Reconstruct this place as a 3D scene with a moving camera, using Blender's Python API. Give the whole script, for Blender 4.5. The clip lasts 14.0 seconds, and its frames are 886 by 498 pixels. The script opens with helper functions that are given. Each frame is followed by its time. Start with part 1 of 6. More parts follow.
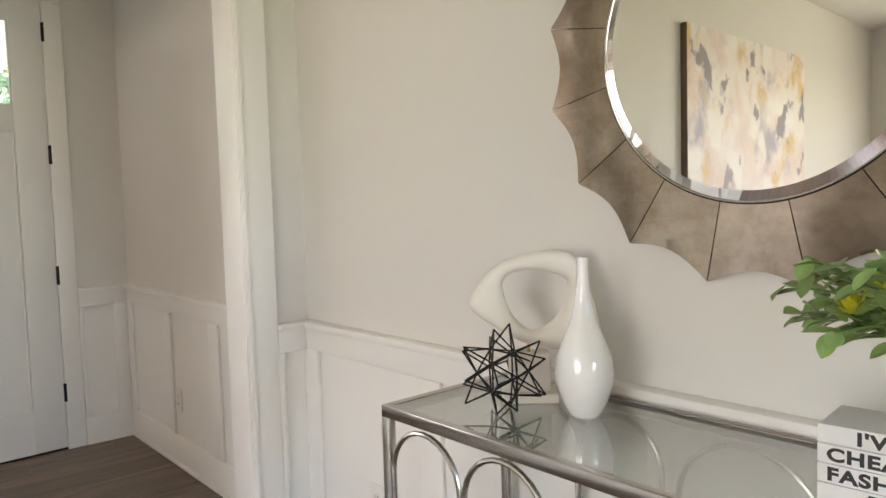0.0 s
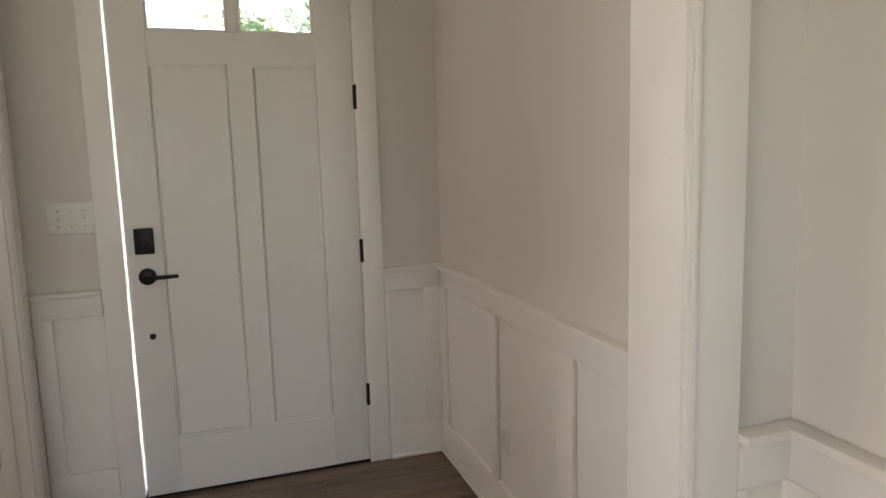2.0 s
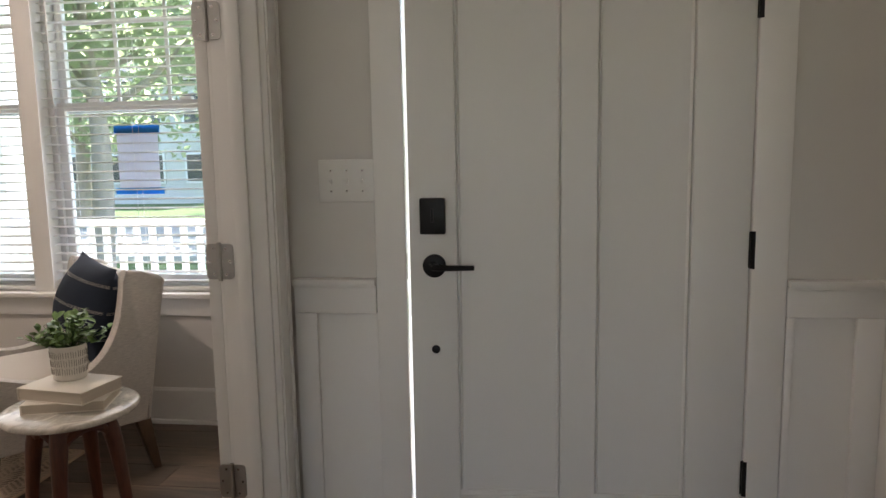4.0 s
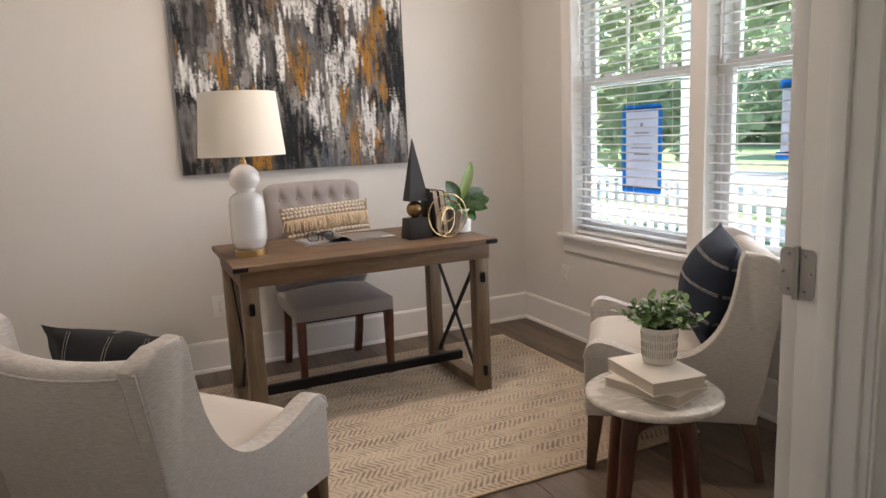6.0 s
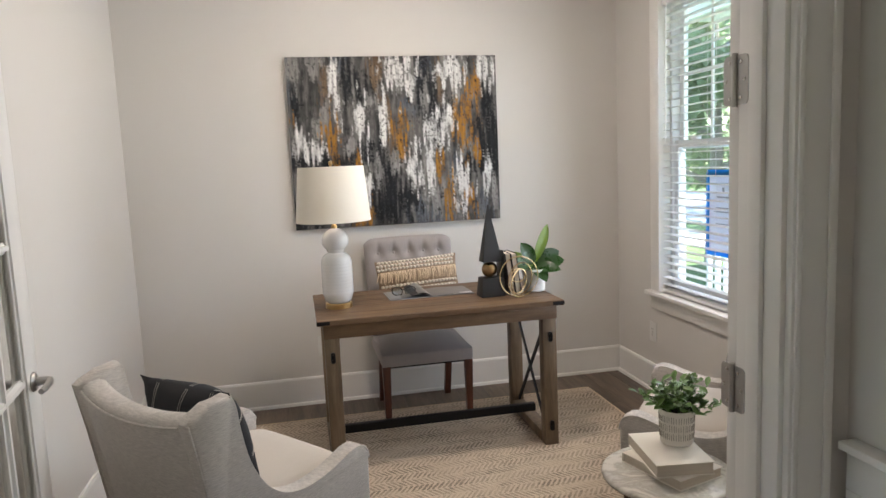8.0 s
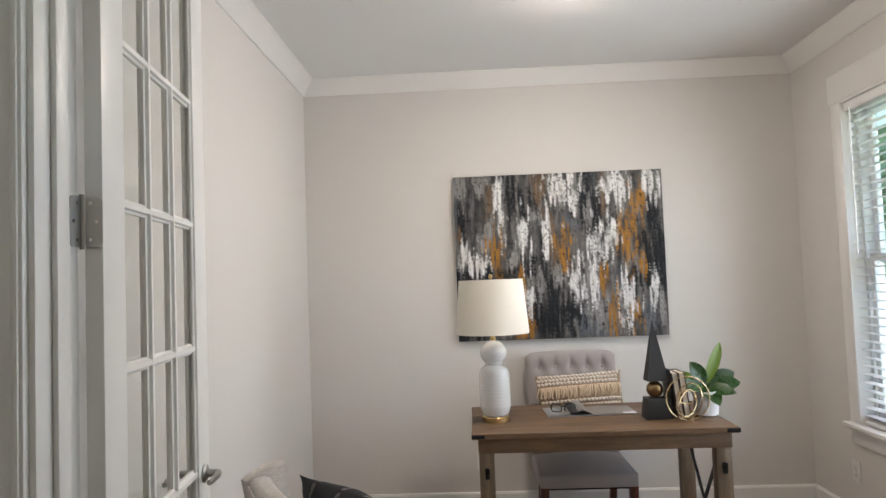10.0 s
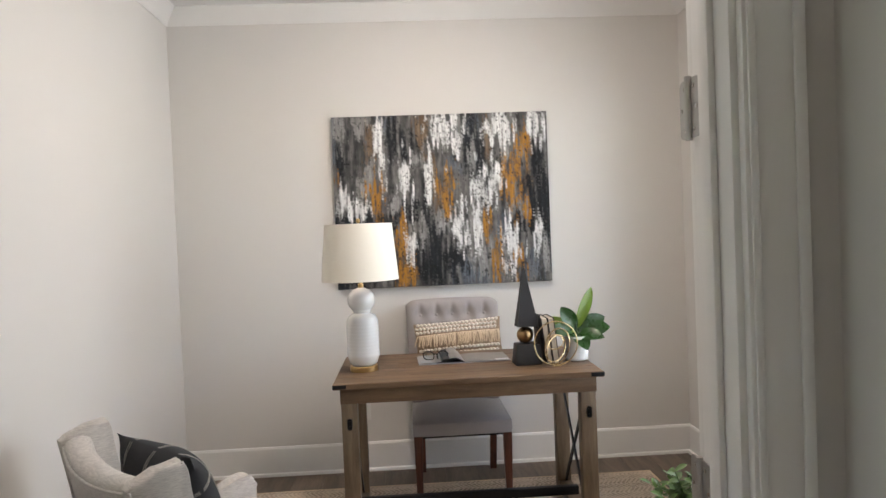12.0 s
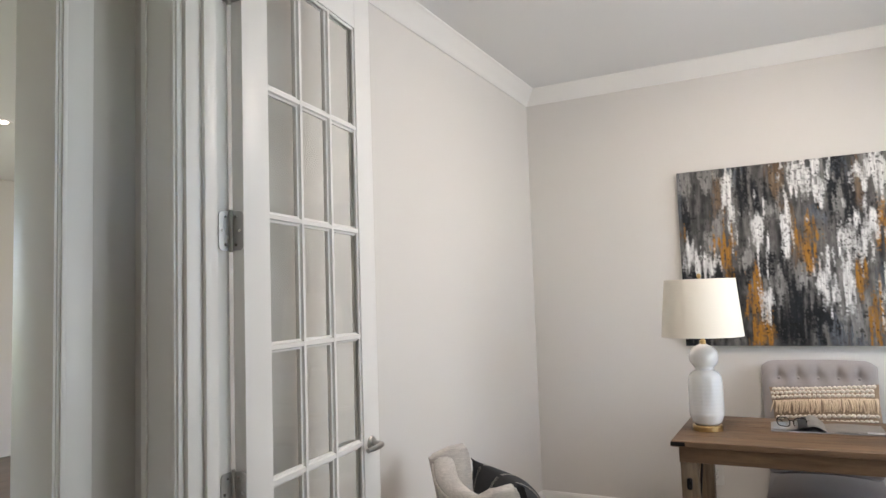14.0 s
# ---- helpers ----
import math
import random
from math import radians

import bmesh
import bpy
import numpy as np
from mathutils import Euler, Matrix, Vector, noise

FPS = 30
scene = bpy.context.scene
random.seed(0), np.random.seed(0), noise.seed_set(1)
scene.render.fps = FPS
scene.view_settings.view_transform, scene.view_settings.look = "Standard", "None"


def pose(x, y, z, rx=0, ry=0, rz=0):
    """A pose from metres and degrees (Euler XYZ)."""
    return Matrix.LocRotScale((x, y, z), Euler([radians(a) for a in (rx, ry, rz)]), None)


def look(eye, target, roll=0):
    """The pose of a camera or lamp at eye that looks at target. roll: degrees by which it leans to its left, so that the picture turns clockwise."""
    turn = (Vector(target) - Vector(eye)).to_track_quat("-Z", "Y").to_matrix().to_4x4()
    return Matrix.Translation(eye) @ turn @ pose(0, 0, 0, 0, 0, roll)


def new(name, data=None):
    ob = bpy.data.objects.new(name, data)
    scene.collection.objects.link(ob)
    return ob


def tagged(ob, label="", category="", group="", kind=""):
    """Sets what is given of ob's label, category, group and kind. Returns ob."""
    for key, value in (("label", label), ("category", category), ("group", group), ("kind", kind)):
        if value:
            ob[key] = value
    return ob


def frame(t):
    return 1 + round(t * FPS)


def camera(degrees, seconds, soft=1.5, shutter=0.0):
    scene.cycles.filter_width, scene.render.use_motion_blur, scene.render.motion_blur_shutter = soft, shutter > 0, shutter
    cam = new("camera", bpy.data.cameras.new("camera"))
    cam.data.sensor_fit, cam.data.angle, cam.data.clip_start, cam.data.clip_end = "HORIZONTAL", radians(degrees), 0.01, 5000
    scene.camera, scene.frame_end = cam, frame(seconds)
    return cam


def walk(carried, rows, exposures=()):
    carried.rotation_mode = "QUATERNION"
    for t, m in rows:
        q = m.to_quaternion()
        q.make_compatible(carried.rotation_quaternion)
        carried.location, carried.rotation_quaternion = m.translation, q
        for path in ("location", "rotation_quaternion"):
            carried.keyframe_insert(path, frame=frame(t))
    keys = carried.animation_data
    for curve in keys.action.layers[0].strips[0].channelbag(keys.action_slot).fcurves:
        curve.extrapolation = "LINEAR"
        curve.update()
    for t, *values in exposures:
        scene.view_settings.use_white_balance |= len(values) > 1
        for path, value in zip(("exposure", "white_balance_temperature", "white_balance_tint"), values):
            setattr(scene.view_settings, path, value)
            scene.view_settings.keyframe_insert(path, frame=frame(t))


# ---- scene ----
cam = camera(65.9, 14.0)
PATH = [
    (0, (0.167, 0.415, 1.304), (1.497, 1.904, 1.18), -1.7),
    (0.5, (0.272, 0.726, 1.321), (1.375, 2.385, 1.147), -1.8),
    (1, (0.362, 1.042, 1.345), (1.282, 2.807, 1.145), -1.7),
    (1.5, (0.431, 1.385, 1.371), (1.159, 3.233, 1.14), -1.8),
    (2, (0.513, 1.7, 1.387), (1.121, 3.586, 1.119), -1.7),
    (2.2, (0.55, 1.84, 1.395), (1.122, 3.735, 1.106), -1.5),
    (4.3, (0.446, 2.849, 1.229), (-0.068, 4.767, 0.984), -1.5),
    (4.5, (0.41, 2.939, 1.254), (-0.294, 4.79, 0.972), -2.1),
    (5, (0.371, 3.101, 1.26), (-0.758, 4.726, 0.974), -2.1),
    (5.5, (0.443, 3.25, 1.28), (-1.135, 4.434, 0.955), -2.7),
    (6, (0.552, 3.306, 1.282), (-1.24, 4.13, 0.947), -2.4),
    (6.5, (0.682, 3.386, 1.31), (-1.174, 4.013, 0.907), -2.6),
    (7, (0.789, 3.544, 1.393), (-1.077, 4.114, 0.95), -2.5),
    (7.5, (0.859, 3.622, 1.446), (-1.029, 4.146, 1.045), -2.6),
    (8, (0.901, 3.619, 1.483), (-1.042, 4.025, 1.234), -2.5),
    (8.5, (0.93, 3.634, 1.534), (-1.063, 3.782, 1.458), -2.6),
    (8.7, (0.937, 3.623, 1.542), (-1.063, 3.678, 1.531), -2.5),
    (10.8, (0.926, 3.808, 1.432), (-1.069, 3.712, 1.537), -2.2),
    (11, (0.869, 3.84, 1.426), (-1.129, 3.781, 1.49), -2.4),
    (11.5, (0.75, 3.931, 1.414), (-1.25, 3.975, 1.404), -2.5),
    (12, (0.769, 4.024, 1.431), (-1.227, 4.128, 1.384), -2.3),
    (12.5, (0.889, 4.154, 1.443), (-1.11, 4.212, 1.44), -2.5),
    (13, (0.96, 4.206, 1.443), (-1.018, 3.94, 1.573), -2.5),
    (13.5, (0.962, 4.259, 1.439), (-0.92, 3.603, 1.609), -2.2),
    (14, (0.924, 4.219, 1.433), (-0.846, 3.301, 1.581), -1.9),
]
EXPO = [(0.0, 3.5, 6850, 16), (1.0, 3.15, 7050, 18), (2.0, 3.15, 7100, 18), (4.5, 2.65, 6900, 18), (5.5, 2.82, 7000, 20), (6.0, 2.92, 6850, 18), (6.5, 3.1, 6750, 16), (7.0, 3.16, 6600, 15), (8.0, 2.98, 6400, 13), (8.5, 2.85, 6300, 12), (11.0, 2.97, 6300, 13), (12.5, 3.12, 6280, 13), (14.0, 3.03, 6230, 13)]
walk(cam, [(t, look(eye, target, roll)) for t, eye, target, roll in PATH], EXPO)

HALL_W, DINING_W, STUDY_L, FOYER_L, HALL_L = 1.2, 8.0, 29.0, 1.0, 1.05
STUDY_W = 3.1

# ---- light and sky ----
world = bpy.data.worlds.new("sky")
scene.world = world
world.use_nodes = True
wn = world.node_tree.nodes
sky = wn.new("ShaderNodeTexSky")
sky.sky_type = "NISHITA"
sky.sun_disc = False
sky.sun_elevation, sky.sun_rotation = radians(52), radians(10)
wn["Background"].inputs[1].default_value = 0.15
world.node_tree.links.new(sky.outputs[0], wn["Background"].inputs[0])
sun = new("sun", bpy.data.lights.new("sun", "SUN"))
sun.data.energy, sun.data.angle, sun.data.color = 3.8, radians(0.5), (1.0, 0.95, 0.87)
sun.matrix_world = look((2.2, 12, 15.6), (0, 0, 0))


def area_lamp(name, eye, target, sx, sy, watts, colour):
    ob = new(name, bpy.data.lights.new(name, "AREA"))
    ob.data.shape, ob.data.size, ob.data.size_y, ob.data.energy, ob.data.color = "RECTANGLE", sx, sy, watts, colour
    ob.matrix_world = look(eye, target)
    return ob


# warm fill lamps added out of view, at hall's end and open room's west
area_lamp("hall_end_fill", (0.62, -2.95, 1.5), (0.62, 0, 1.4), 1.5, 1.9, HALL_W, (1.0, 0.86, 0.76))
area_lamp("dining_fill", (-4.56, 0, 1.5), (0, 0.0, 1.4), 2.3, 1.7, DINING_W, (1.0, 0.86, 0.76))

# daylight of the study window, given by a lamp in its opening
area_lamp("study_window_light", (-1.866, 5.744, 1.52), (-1.866, 0, 1.52), 1.9, 1.7, STUDY_W, (0.94, 0.97, 1.0)).data.spread = radians(140)

# ---- materials ----


def nodes_of(name):
    m = bpy.data.materials.new(name)
    m.use_nodes = True
    nt = m.node_tree
    return m, nt, nt.nodes["Principled BSDF"]


def ramp(nt, stops):
    r = nt.nodes.new("ShaderNodeValToRGB")
    while len(r.color_ramp.elements) < len(stops):
        r.color_ramp.elements.new(0.5)
    for e, (p, c) in zip(r.color_ramp.elements, stops):
        e.position, e.color = p, (*c, 1)
    return r


def coords(nt, scale, space="Object"):
    tc, mp = nt.nodes.new("ShaderNodeTexCoord"), nt.nodes.new("ShaderNodeMapping")
    nt.links.new(tc.outputs[space], mp.inputs[0])
    mp.inputs["Scale"].default_value = scale
    return mp.outputs[0]


def noise_tex(nt, vec, scale, detail=4.0, rough=0.55, dist=0.0):
    n = nt.nodes.new("ShaderNodeTexNoise")
    n.inputs["Scale"].default_value, n.inputs["Detail"].default_value = scale, detail
    n.inputs["Roughness"].default_value, n.inputs["Distortion"].default_value = rough, dist
    nt.links.new(vec, n.inputs["Vector"])
    return n.outputs["Fac"]


def mixed(nt, fac, a, b, kind="MIX"):
    x = nt.nodes.new("ShaderNodeMix")
    x.data_type, x.blend_type = "RGBA", kind
    for sock, v in ((x.inputs["Factor"], fac), (x.inputs["A"], a), (x.inputs["B"], b)):
        if isinstance(v, (tuple, list)):
            sock.default_value = (*v, 1)
        elif isinstance(v, (int, float)):
            sock.default_value = v
        else:
            nt.links.new(v, sock)
    return x.outputs["Result"]


def bumped(nt, bsdf, height, strength, distance=0.002):
    b = nt.nodes.new("ShaderNodeBump")
    b.inputs["Strength"].default_value, b.inputs["Distance"].default_value = strength, distance
    nt.links.new(height, b.inputs["Height"])
    nt.links.new(b.outputs[0], bsdf.inputs["Normal"])


def surface(name, colour, rough=0.5, metal=0.0, vary=0.06, scale=3.0, fine=120.0, bump=0.15, stretch=(1, 1, 1), tint=None, coat=0.0, spread=0.0):
    """Plain stuff with variation at two scales and a fine relief."""
    m, nt, b = nodes_of(name)
    v = coords(nt, stretch)
    big, small = noise_tex(nt, v, scale), noise_tex(nt, v, fine)
    dark = tuple(c * (1 - 2 * vary) for c in colour)
    light = tint or tuple(min(1, c * (1 + vary)) for c in colour)
    col = mixed(nt, big, dark, light)
    col = mixed(nt, 0.5, col, mixed(nt, small, tuple(c * (1 - vary) for c in colour), tuple(min(1, c * (1 + vary)) for c in colour)))
    if spread:
        oi = nt.nodes.new("ShaderNodeObjectInfo")
        r = ramp(nt, [(0, (1 - spread,) * 3), (1, (1 + spread * 0.6,) * 3)])
        nt.links.new(oi.outputs["Random"], r.inputs[0])
        col = mixed(nt, 1.0, col, r.outputs[0], "MULTIPLY")
    nt.links.new(col, b.inputs["Base Color"])
    rr = nt.nodes.new("ShaderNodeMapRange")
    rr.inputs[3].default_value, rr.inputs[4].default_value = max(0.02, rough - 0.08), min(1, rough + 0.08)
    nt.links.new(big, rr.inputs[0])
    nt.links.new(rr.outputs[0], b.inputs["Roughness"])
    b.inputs["Metallic"].default_value = metal
    b.inputs["Coat Weight"].default_value = coat
    if bump:
        bumped(nt, b, small, bump)
    return m


def wood(name, dark, light, grain=(2, 30, 30), rough=0.45, ring=6.0, spread=0.25):
    m, nt, b = nodes_of(name)
    v = coords(nt, grain)
    oi = nt.nodes.new("ShaderNodeObjectInfo")
    add = nt.nodes.new("ShaderNodeVectorMath")
    nt.links.new(v, add.inputs[0])
    sc = nt.nodes.new("ShaderNodeMath")
    sc.operation = "MULTIPLY"
    sc.inputs[1].default_value = 47.0
    nt.links.new(oi.outputs["Random"], sc.inputs[0])
    nt.links.new(sc.outputs[0], add.inputs[1])
    vec = add.outputs[0]
    a, f = noise_tex(nt, vec, 1.0, 6, 0.6, 0.8), noise_tex(nt, vec, ring, 8, 0.7)
    r1 = ramp(nt, [(0.3, dark), (0.5, tuple((p + q) / 2 for p, q in zip(dark, light))), (0.72, light)])
    nt.links.new(a, r1.inputs[0])
    r2 = ramp(nt, [(0.35, (0.72,) * 3), (0.6, (1.05,) * 3)])
    nt.links.new(f, r2.inputs[0])
    col = mixed(nt, 0.75, r1.outputs[0], r2.outputs[0], "MULTIPLY")
    r3 = ramp(nt, [(0, (1 - spread,) * 3), (1, (1 + spread * 0.5,) * 3)])
    nt.links.new(oi.outputs["Random"], r3.inputs[0])
    col = mixed(nt, 1.0, col, r3.outputs[0], "MULTIPLY")
    nt.links.new(col, b.inputs["Base Color"])
    b.inputs["Roughness"].default_value = rough
    bumped(nt, b, f, 0.25, 0.001)
    return m


def woven(name, colour, thread=900.0, slub=0.14, stretch=(1, 1, 8), rough=0.95, sheen=0.2):
    """Upholstery cloth: crossing threads with slubs along one way."""
    m, nt, b = nodes_of(name)
    v = coords(nt, (1, 1, 1))
    s = noise_tex(nt, coords(nt, stretch), 26.0, 5, 0.7)
    t = noise_tex(nt, v, thread, 2, 0.6)
    g = noise_tex(nt, v, 5.0, 3)
    lo, hi = tuple(c * (1 - slub) for c in colour), tuple(min(1, c * (1 + slub)) for c in colour)
    sr = ramp(nt, [(0.36, (0,) * 3), (0.64, (1,) * 3)])
    nt.links.new(s, sr.inputs[0])
    col = mixed(nt, sr.outputs[0], lo, hi)
    col = mixed(nt, 0.35, col, mixed(nt, t, tuple(c * 0.7 for c in colour), tuple(min(1, c * 1.25) for c in colour)))
    col = mixed(nt, 0.25, col, mixed(nt, g, lo, hi))
    nt.links.new(col, b.inputs["Base Color"])
    b.inputs["Roughness"].default_value = rough
    b.inputs["Sheen Weight"].default_value = sheen
    bumped(nt, b, s, 0.3, 0.002)
    return m


WALL = surface("greige_wall_paint", (0.66, 0.635, 0.60), 0.7, vary=0.02, scale=1.2, fine=350, bump=0.12)
CEIL = surface("ceiling_paint", (0.78, 0.775, 0.76), 0.85, vary=0.02, scale=1.0, fine=250, bump=0.15)
TRIM = surface("white_trim_paint", (0.8, 0.785, 0.755), 0.38, vary=0.02, scale=2.0, fine=180, bump=0.05)
DOOR = surface("white_door_paint", (0.74, 0.735, 0.715), 0.42, vary=0.025, scale=2.0, fine=160, bump=0.06)
PLANK = wood("grey_brown_plank", (0.095, 0.067, 0.048), (0.215, 0.158, 0.113), (1.6, 14, 14), 0.42, 5.0, 0.22)
DESKW = wood("weathered_brown_wood", (0.085, 0.048, 0.024), (0.205, 0.122, 0.064), (22, 2.2, 22), 0.5, 5.0, 0.12)
DESKV = wood("weathered_brown_upright_wood", (0.12, 0.082, 0.048), (0.26, 0.185, 0.115), (22, 22, 2.2), 0.5, 5.0, 0.12)
CHERRY = wood("dark_cherry_wood", (0.06, 0.018, 0.010), (0.16, 0.05, 0.026), (25, 25, 3), 0.35, 4.0, 0.1)
WALNUT = wood("walnut_leg_wood", (0.06, 0.035, 0.018), (0.14, 0.08, 0.042), (25, 25, 3), 0.4, 4.0, 0.1)
LINEN = woven("oatmeal_linen", (0.52, 0.485, 0.445), stretch=(1.6, 1.6, 14), slub=0.34)
SEATCLOTH = woven("cream_seat_cloth", (0.56, 0.505, 0.44), stretch=(10, 30, 30), slub=0.08)
GREYCLOTH = woven("taupe_grey_cloth", (0.33, 0.30, 0.29), thread=1200, slub=0.06, stretch=(20, 20, 20))
BLACK = surface("black_metal", (0.012, 0.012, 0.013), 0.42, 0.6, 0.1, 20, 300, 0.1)
MATTE = surface("matte_black_resin", (0.016, 0.016, 0.017), 0.55, 0.0, 0.1, 12, 200, 0.1)
NICKEL = surface("satin_nickel", (0.44, 0.43, 0.41), 0.34, 1.0, 0.08, 30, 400, 0.08)
CHROME = surface("aged_silver_metal", (0.55, 0.53, 0.5), 0.22, 1.0, 0.12, 14, 200, 0.1)
BRASS = surface("aged_brass", (0.55, 0.38, 0.17), 0.3, 1.0, 0.12, 25, 300, 0.08)
BRONZE = surface("dark_bronze", (0.34, 0.22, 0.11), 0.3, 1.0, 0.12, 25, 300, 0.08)
CHAMP = surface("champagne_gold_wire", (0.58, 0.44, 0.25), 0.28, 1.0, 0.08, 25, 300, 0.05)
GLAZE = surface("white_crackle_glaze", (0.76, 0.75, 0.73), 0.16, 0.0, 0.02, 8, 40, 0.05, (1, 1, 6), coat=0.4)
PORCELAIN = surface("white_porcelain", (0.79, 0.785, 0.775), 0.07, 0.0, 0.01, 5, 60, 0.02, coat=0.5)
PLASTER = surface("ivory_plaster", (0.74, 0.70, 0.63), 0.75, 0.0, 0.04, 15, 180, 0.25)
PLASTIC = surface("white_plastic", (0.74, 0.73, 0.70), 0.3, 0.0, 0.02, 8, 100, 0.02)
VINYL = surface("white_vinyl", (0.8, 0.8, 0.8), 0.35, 0.0, 0.02, 5, 100, 0.03)
SLAT = surface("white_blind_slat", (0.82, 0.82, 0.81), 0.45, 0.0, 0.02, 6, 120, 0.04)
PAPER = surface("white_paper", (0.75, 0.75, 0.76), 0.8, 0.0, 0.02, 8, 200, 0.05)
NOTICE = surface("thin_white_paper", (0.74, 0.74, 0.77), 0.8, 0.0, 0.02, 8, 200, 0.05)
INK = surface("grey_print", (0.35, 0.36, 0.38), 0.8, 0.0, 0.05, 8, 200, 0.0)
PHOTO = surface("printed_photo_page", (0.14, 0.135, 0.13), 0.35, 0.0, 0.45, 14, 60, 0.02, tint=(0.5, 0.48, 0.46))
DARKINK = surface("black_print", (0.03, 0.03, 0.032), 0.7, 0.0, 0.05, 8, 200, 0.0)
TAPE = surface("blue_masking_tape", (0.015, 0.23, 0.60), 0.6, 0.0, 0.1, 30, 200, 0.15)
TAUPE = surface("taupe_scratched_glaze", (0.36, 0.33, 0.28), 0.8, 0.0, 0.1, 40, 300, 0.1)
BOOKWHITE = surface("cream_cloth_cover", (0.72, 0.67, 0.585), 0.75, 0.0, 0.03, 10, 500, 0.2)
PAGES = surface("page_block", (0.58, 0.51, 0.42), 0.9, 0.0, 0.12, 6, 220, 0.3, (1, 1, 40))
BOOKBLACK = surface("black_cloth_cover", (0.02, 0.018, 0.018), 0.6, 0.0, 0.1, 10, 400, 0.2)
LEAF = surface("small_green_leaf", (0.10, 0.20, 0.045), 0.45, 0.0, 0.3, 60, 300, 0.1, spread=0.35, tint=(0.19, 0.32, 0.08))
FIG = surface("glossy_green_leaf", (0.018, 0.062, 0.01), 0.28, 0.0, 0.2, 30, 200, 0.1, spread=0.3)
HERB = surface("fleshy_green_leaf", (0.20, 0.34, 0.10), 0.4, 0.0, 0.25, 60, 300, 0.1, spread=0.35, tint=(0.33, 0.46, 0.18))
LIME = surface("young_green_leaf", (0.11, 0.18, 0.012), 0.3, 0.0, 0.15, 30, 200, 0.1)
YELLOW = surface("yellow_green_blossom", (0.62, 0.60, 0.04), 0.6, 0.0, 0.25, 60, 300, 0.2)
SOIL = surface("dark_soil", (0.03, 0.022, 0.016), 0.95, 0.0, 0.3, 50, 300, 0.5)
NAVY = woven("navy_cotton", (0.012, 0.019, 0.034), thread=900, slub=0.15, stretch=(20, 20, 20), sheen=0.0)
CHARCOAL = woven("charcoal_cotton", (0.022, 0.023, 0.026), thread=900, slub=0.15, stretch=(20, 20, 20), sheen=0.0)
STITCH = surface("pale_stitching", (0.45, 0.42, 0.38), 0.9, 0.0, 0.1, 60, 300, 0.2)
TASSEL = surface("natural_cotton_fringe", (0.66, 0.52, 0.36), 0.95, 0.0, 0.12, 40, 300, 0.4)
POMPOM = surface("ivory_wool_knot", (0.72, 0.65, 0.55), 0.95, 0.0, 0.12, 60, 500, 0.5)
# backing darkened in colour to deepen the gaps between the wool knots
KNITBASE = surface("gap_darkened_backing", (0.30, 0.22, 0.15), 0.95, 0.0, 0.15, 60, 500, 0.4)
PILLOWBASE = surface("brown_woven_backing", (0.30, 0.22, 0.15), 0.95, 0.0, 0.15, 60, 500, 0.4)
SHADE = surface("ivory_linen_shade", (0.80, 0.755, 0.655), 0.85, 0.0, 0.02, 10, 700, 0.15)
GRASS = surface("lawn_grass", (0.09, 0.15, 0.04), 0.95, 0.0, 0.3, 0.8, 40, 0.4)
ASPHALT = surface("pale_asphalt", (0.28, 0.28, 0.275), 0.9, 0.0, 0.1, 0.6, 60, 0.3)
CONCRETE = surface("pale_concrete", (0.5, 0.49, 0.46), 0.85, 0.0, 0.08, 1.5, 60, 0.2)
BARK = surface("pale_bark", (0.36, 0.31, 0.25), 0.95, 0.0, 0.3, 4, 40, 0.8, (1, 1, 0.3))
CROWN = surface("tree_leaves", (0.13, 0.19, 0.095), 0.55, 0.0, 0.3, 1.2, 12, 0.0, tint=(0.20, 0.28, 0.12))


def see_through_leaf(m, colour, part_of=0.45):
    nt = m.node_tree
    tl, mx = nt.nodes.new("ShaderNodeBsdfTranslucent"), nt.nodes.new("ShaderNodeMixShader")
    tl.inputs[0].default_value = (*colour, 1)
    mx.inputs[0].default_value = part_of
    nt.links.new(nt.nodes["Principled BSDF"].outputs[0], mx.inputs[1])
    nt.links.new(tl.outputs[0], mx.inputs[2])
    nt.links.new(mx.outputs[0], nt.nodes["Material Output"].inputs[0])


see_through_leaf(CROWN, (0.50, 0.58, 0.36), 0.55)
see_through_leaf(TAPE, (0.03, 0.42, 0.85), 0.55)
see_through_leaf(NOTICE, (0.7, 0.72, 0.8), 0.55)
SIDING = surface("pale_house_siding", (0.6, 0.6, 0.58), 0.7, 0.0, 0.05, 1, 40, 0.1)
ROOFING = surface("grey_shingles", (0.16, 0.155, 0.15), 0.9, 0.0, 0.2, 3, 30, 0.5)
DARKGLASS = surface("far_window_glass", (0.05, 0.06, 0.07), 0.08, 0.0, 0.1, 2, 20, 0.0)


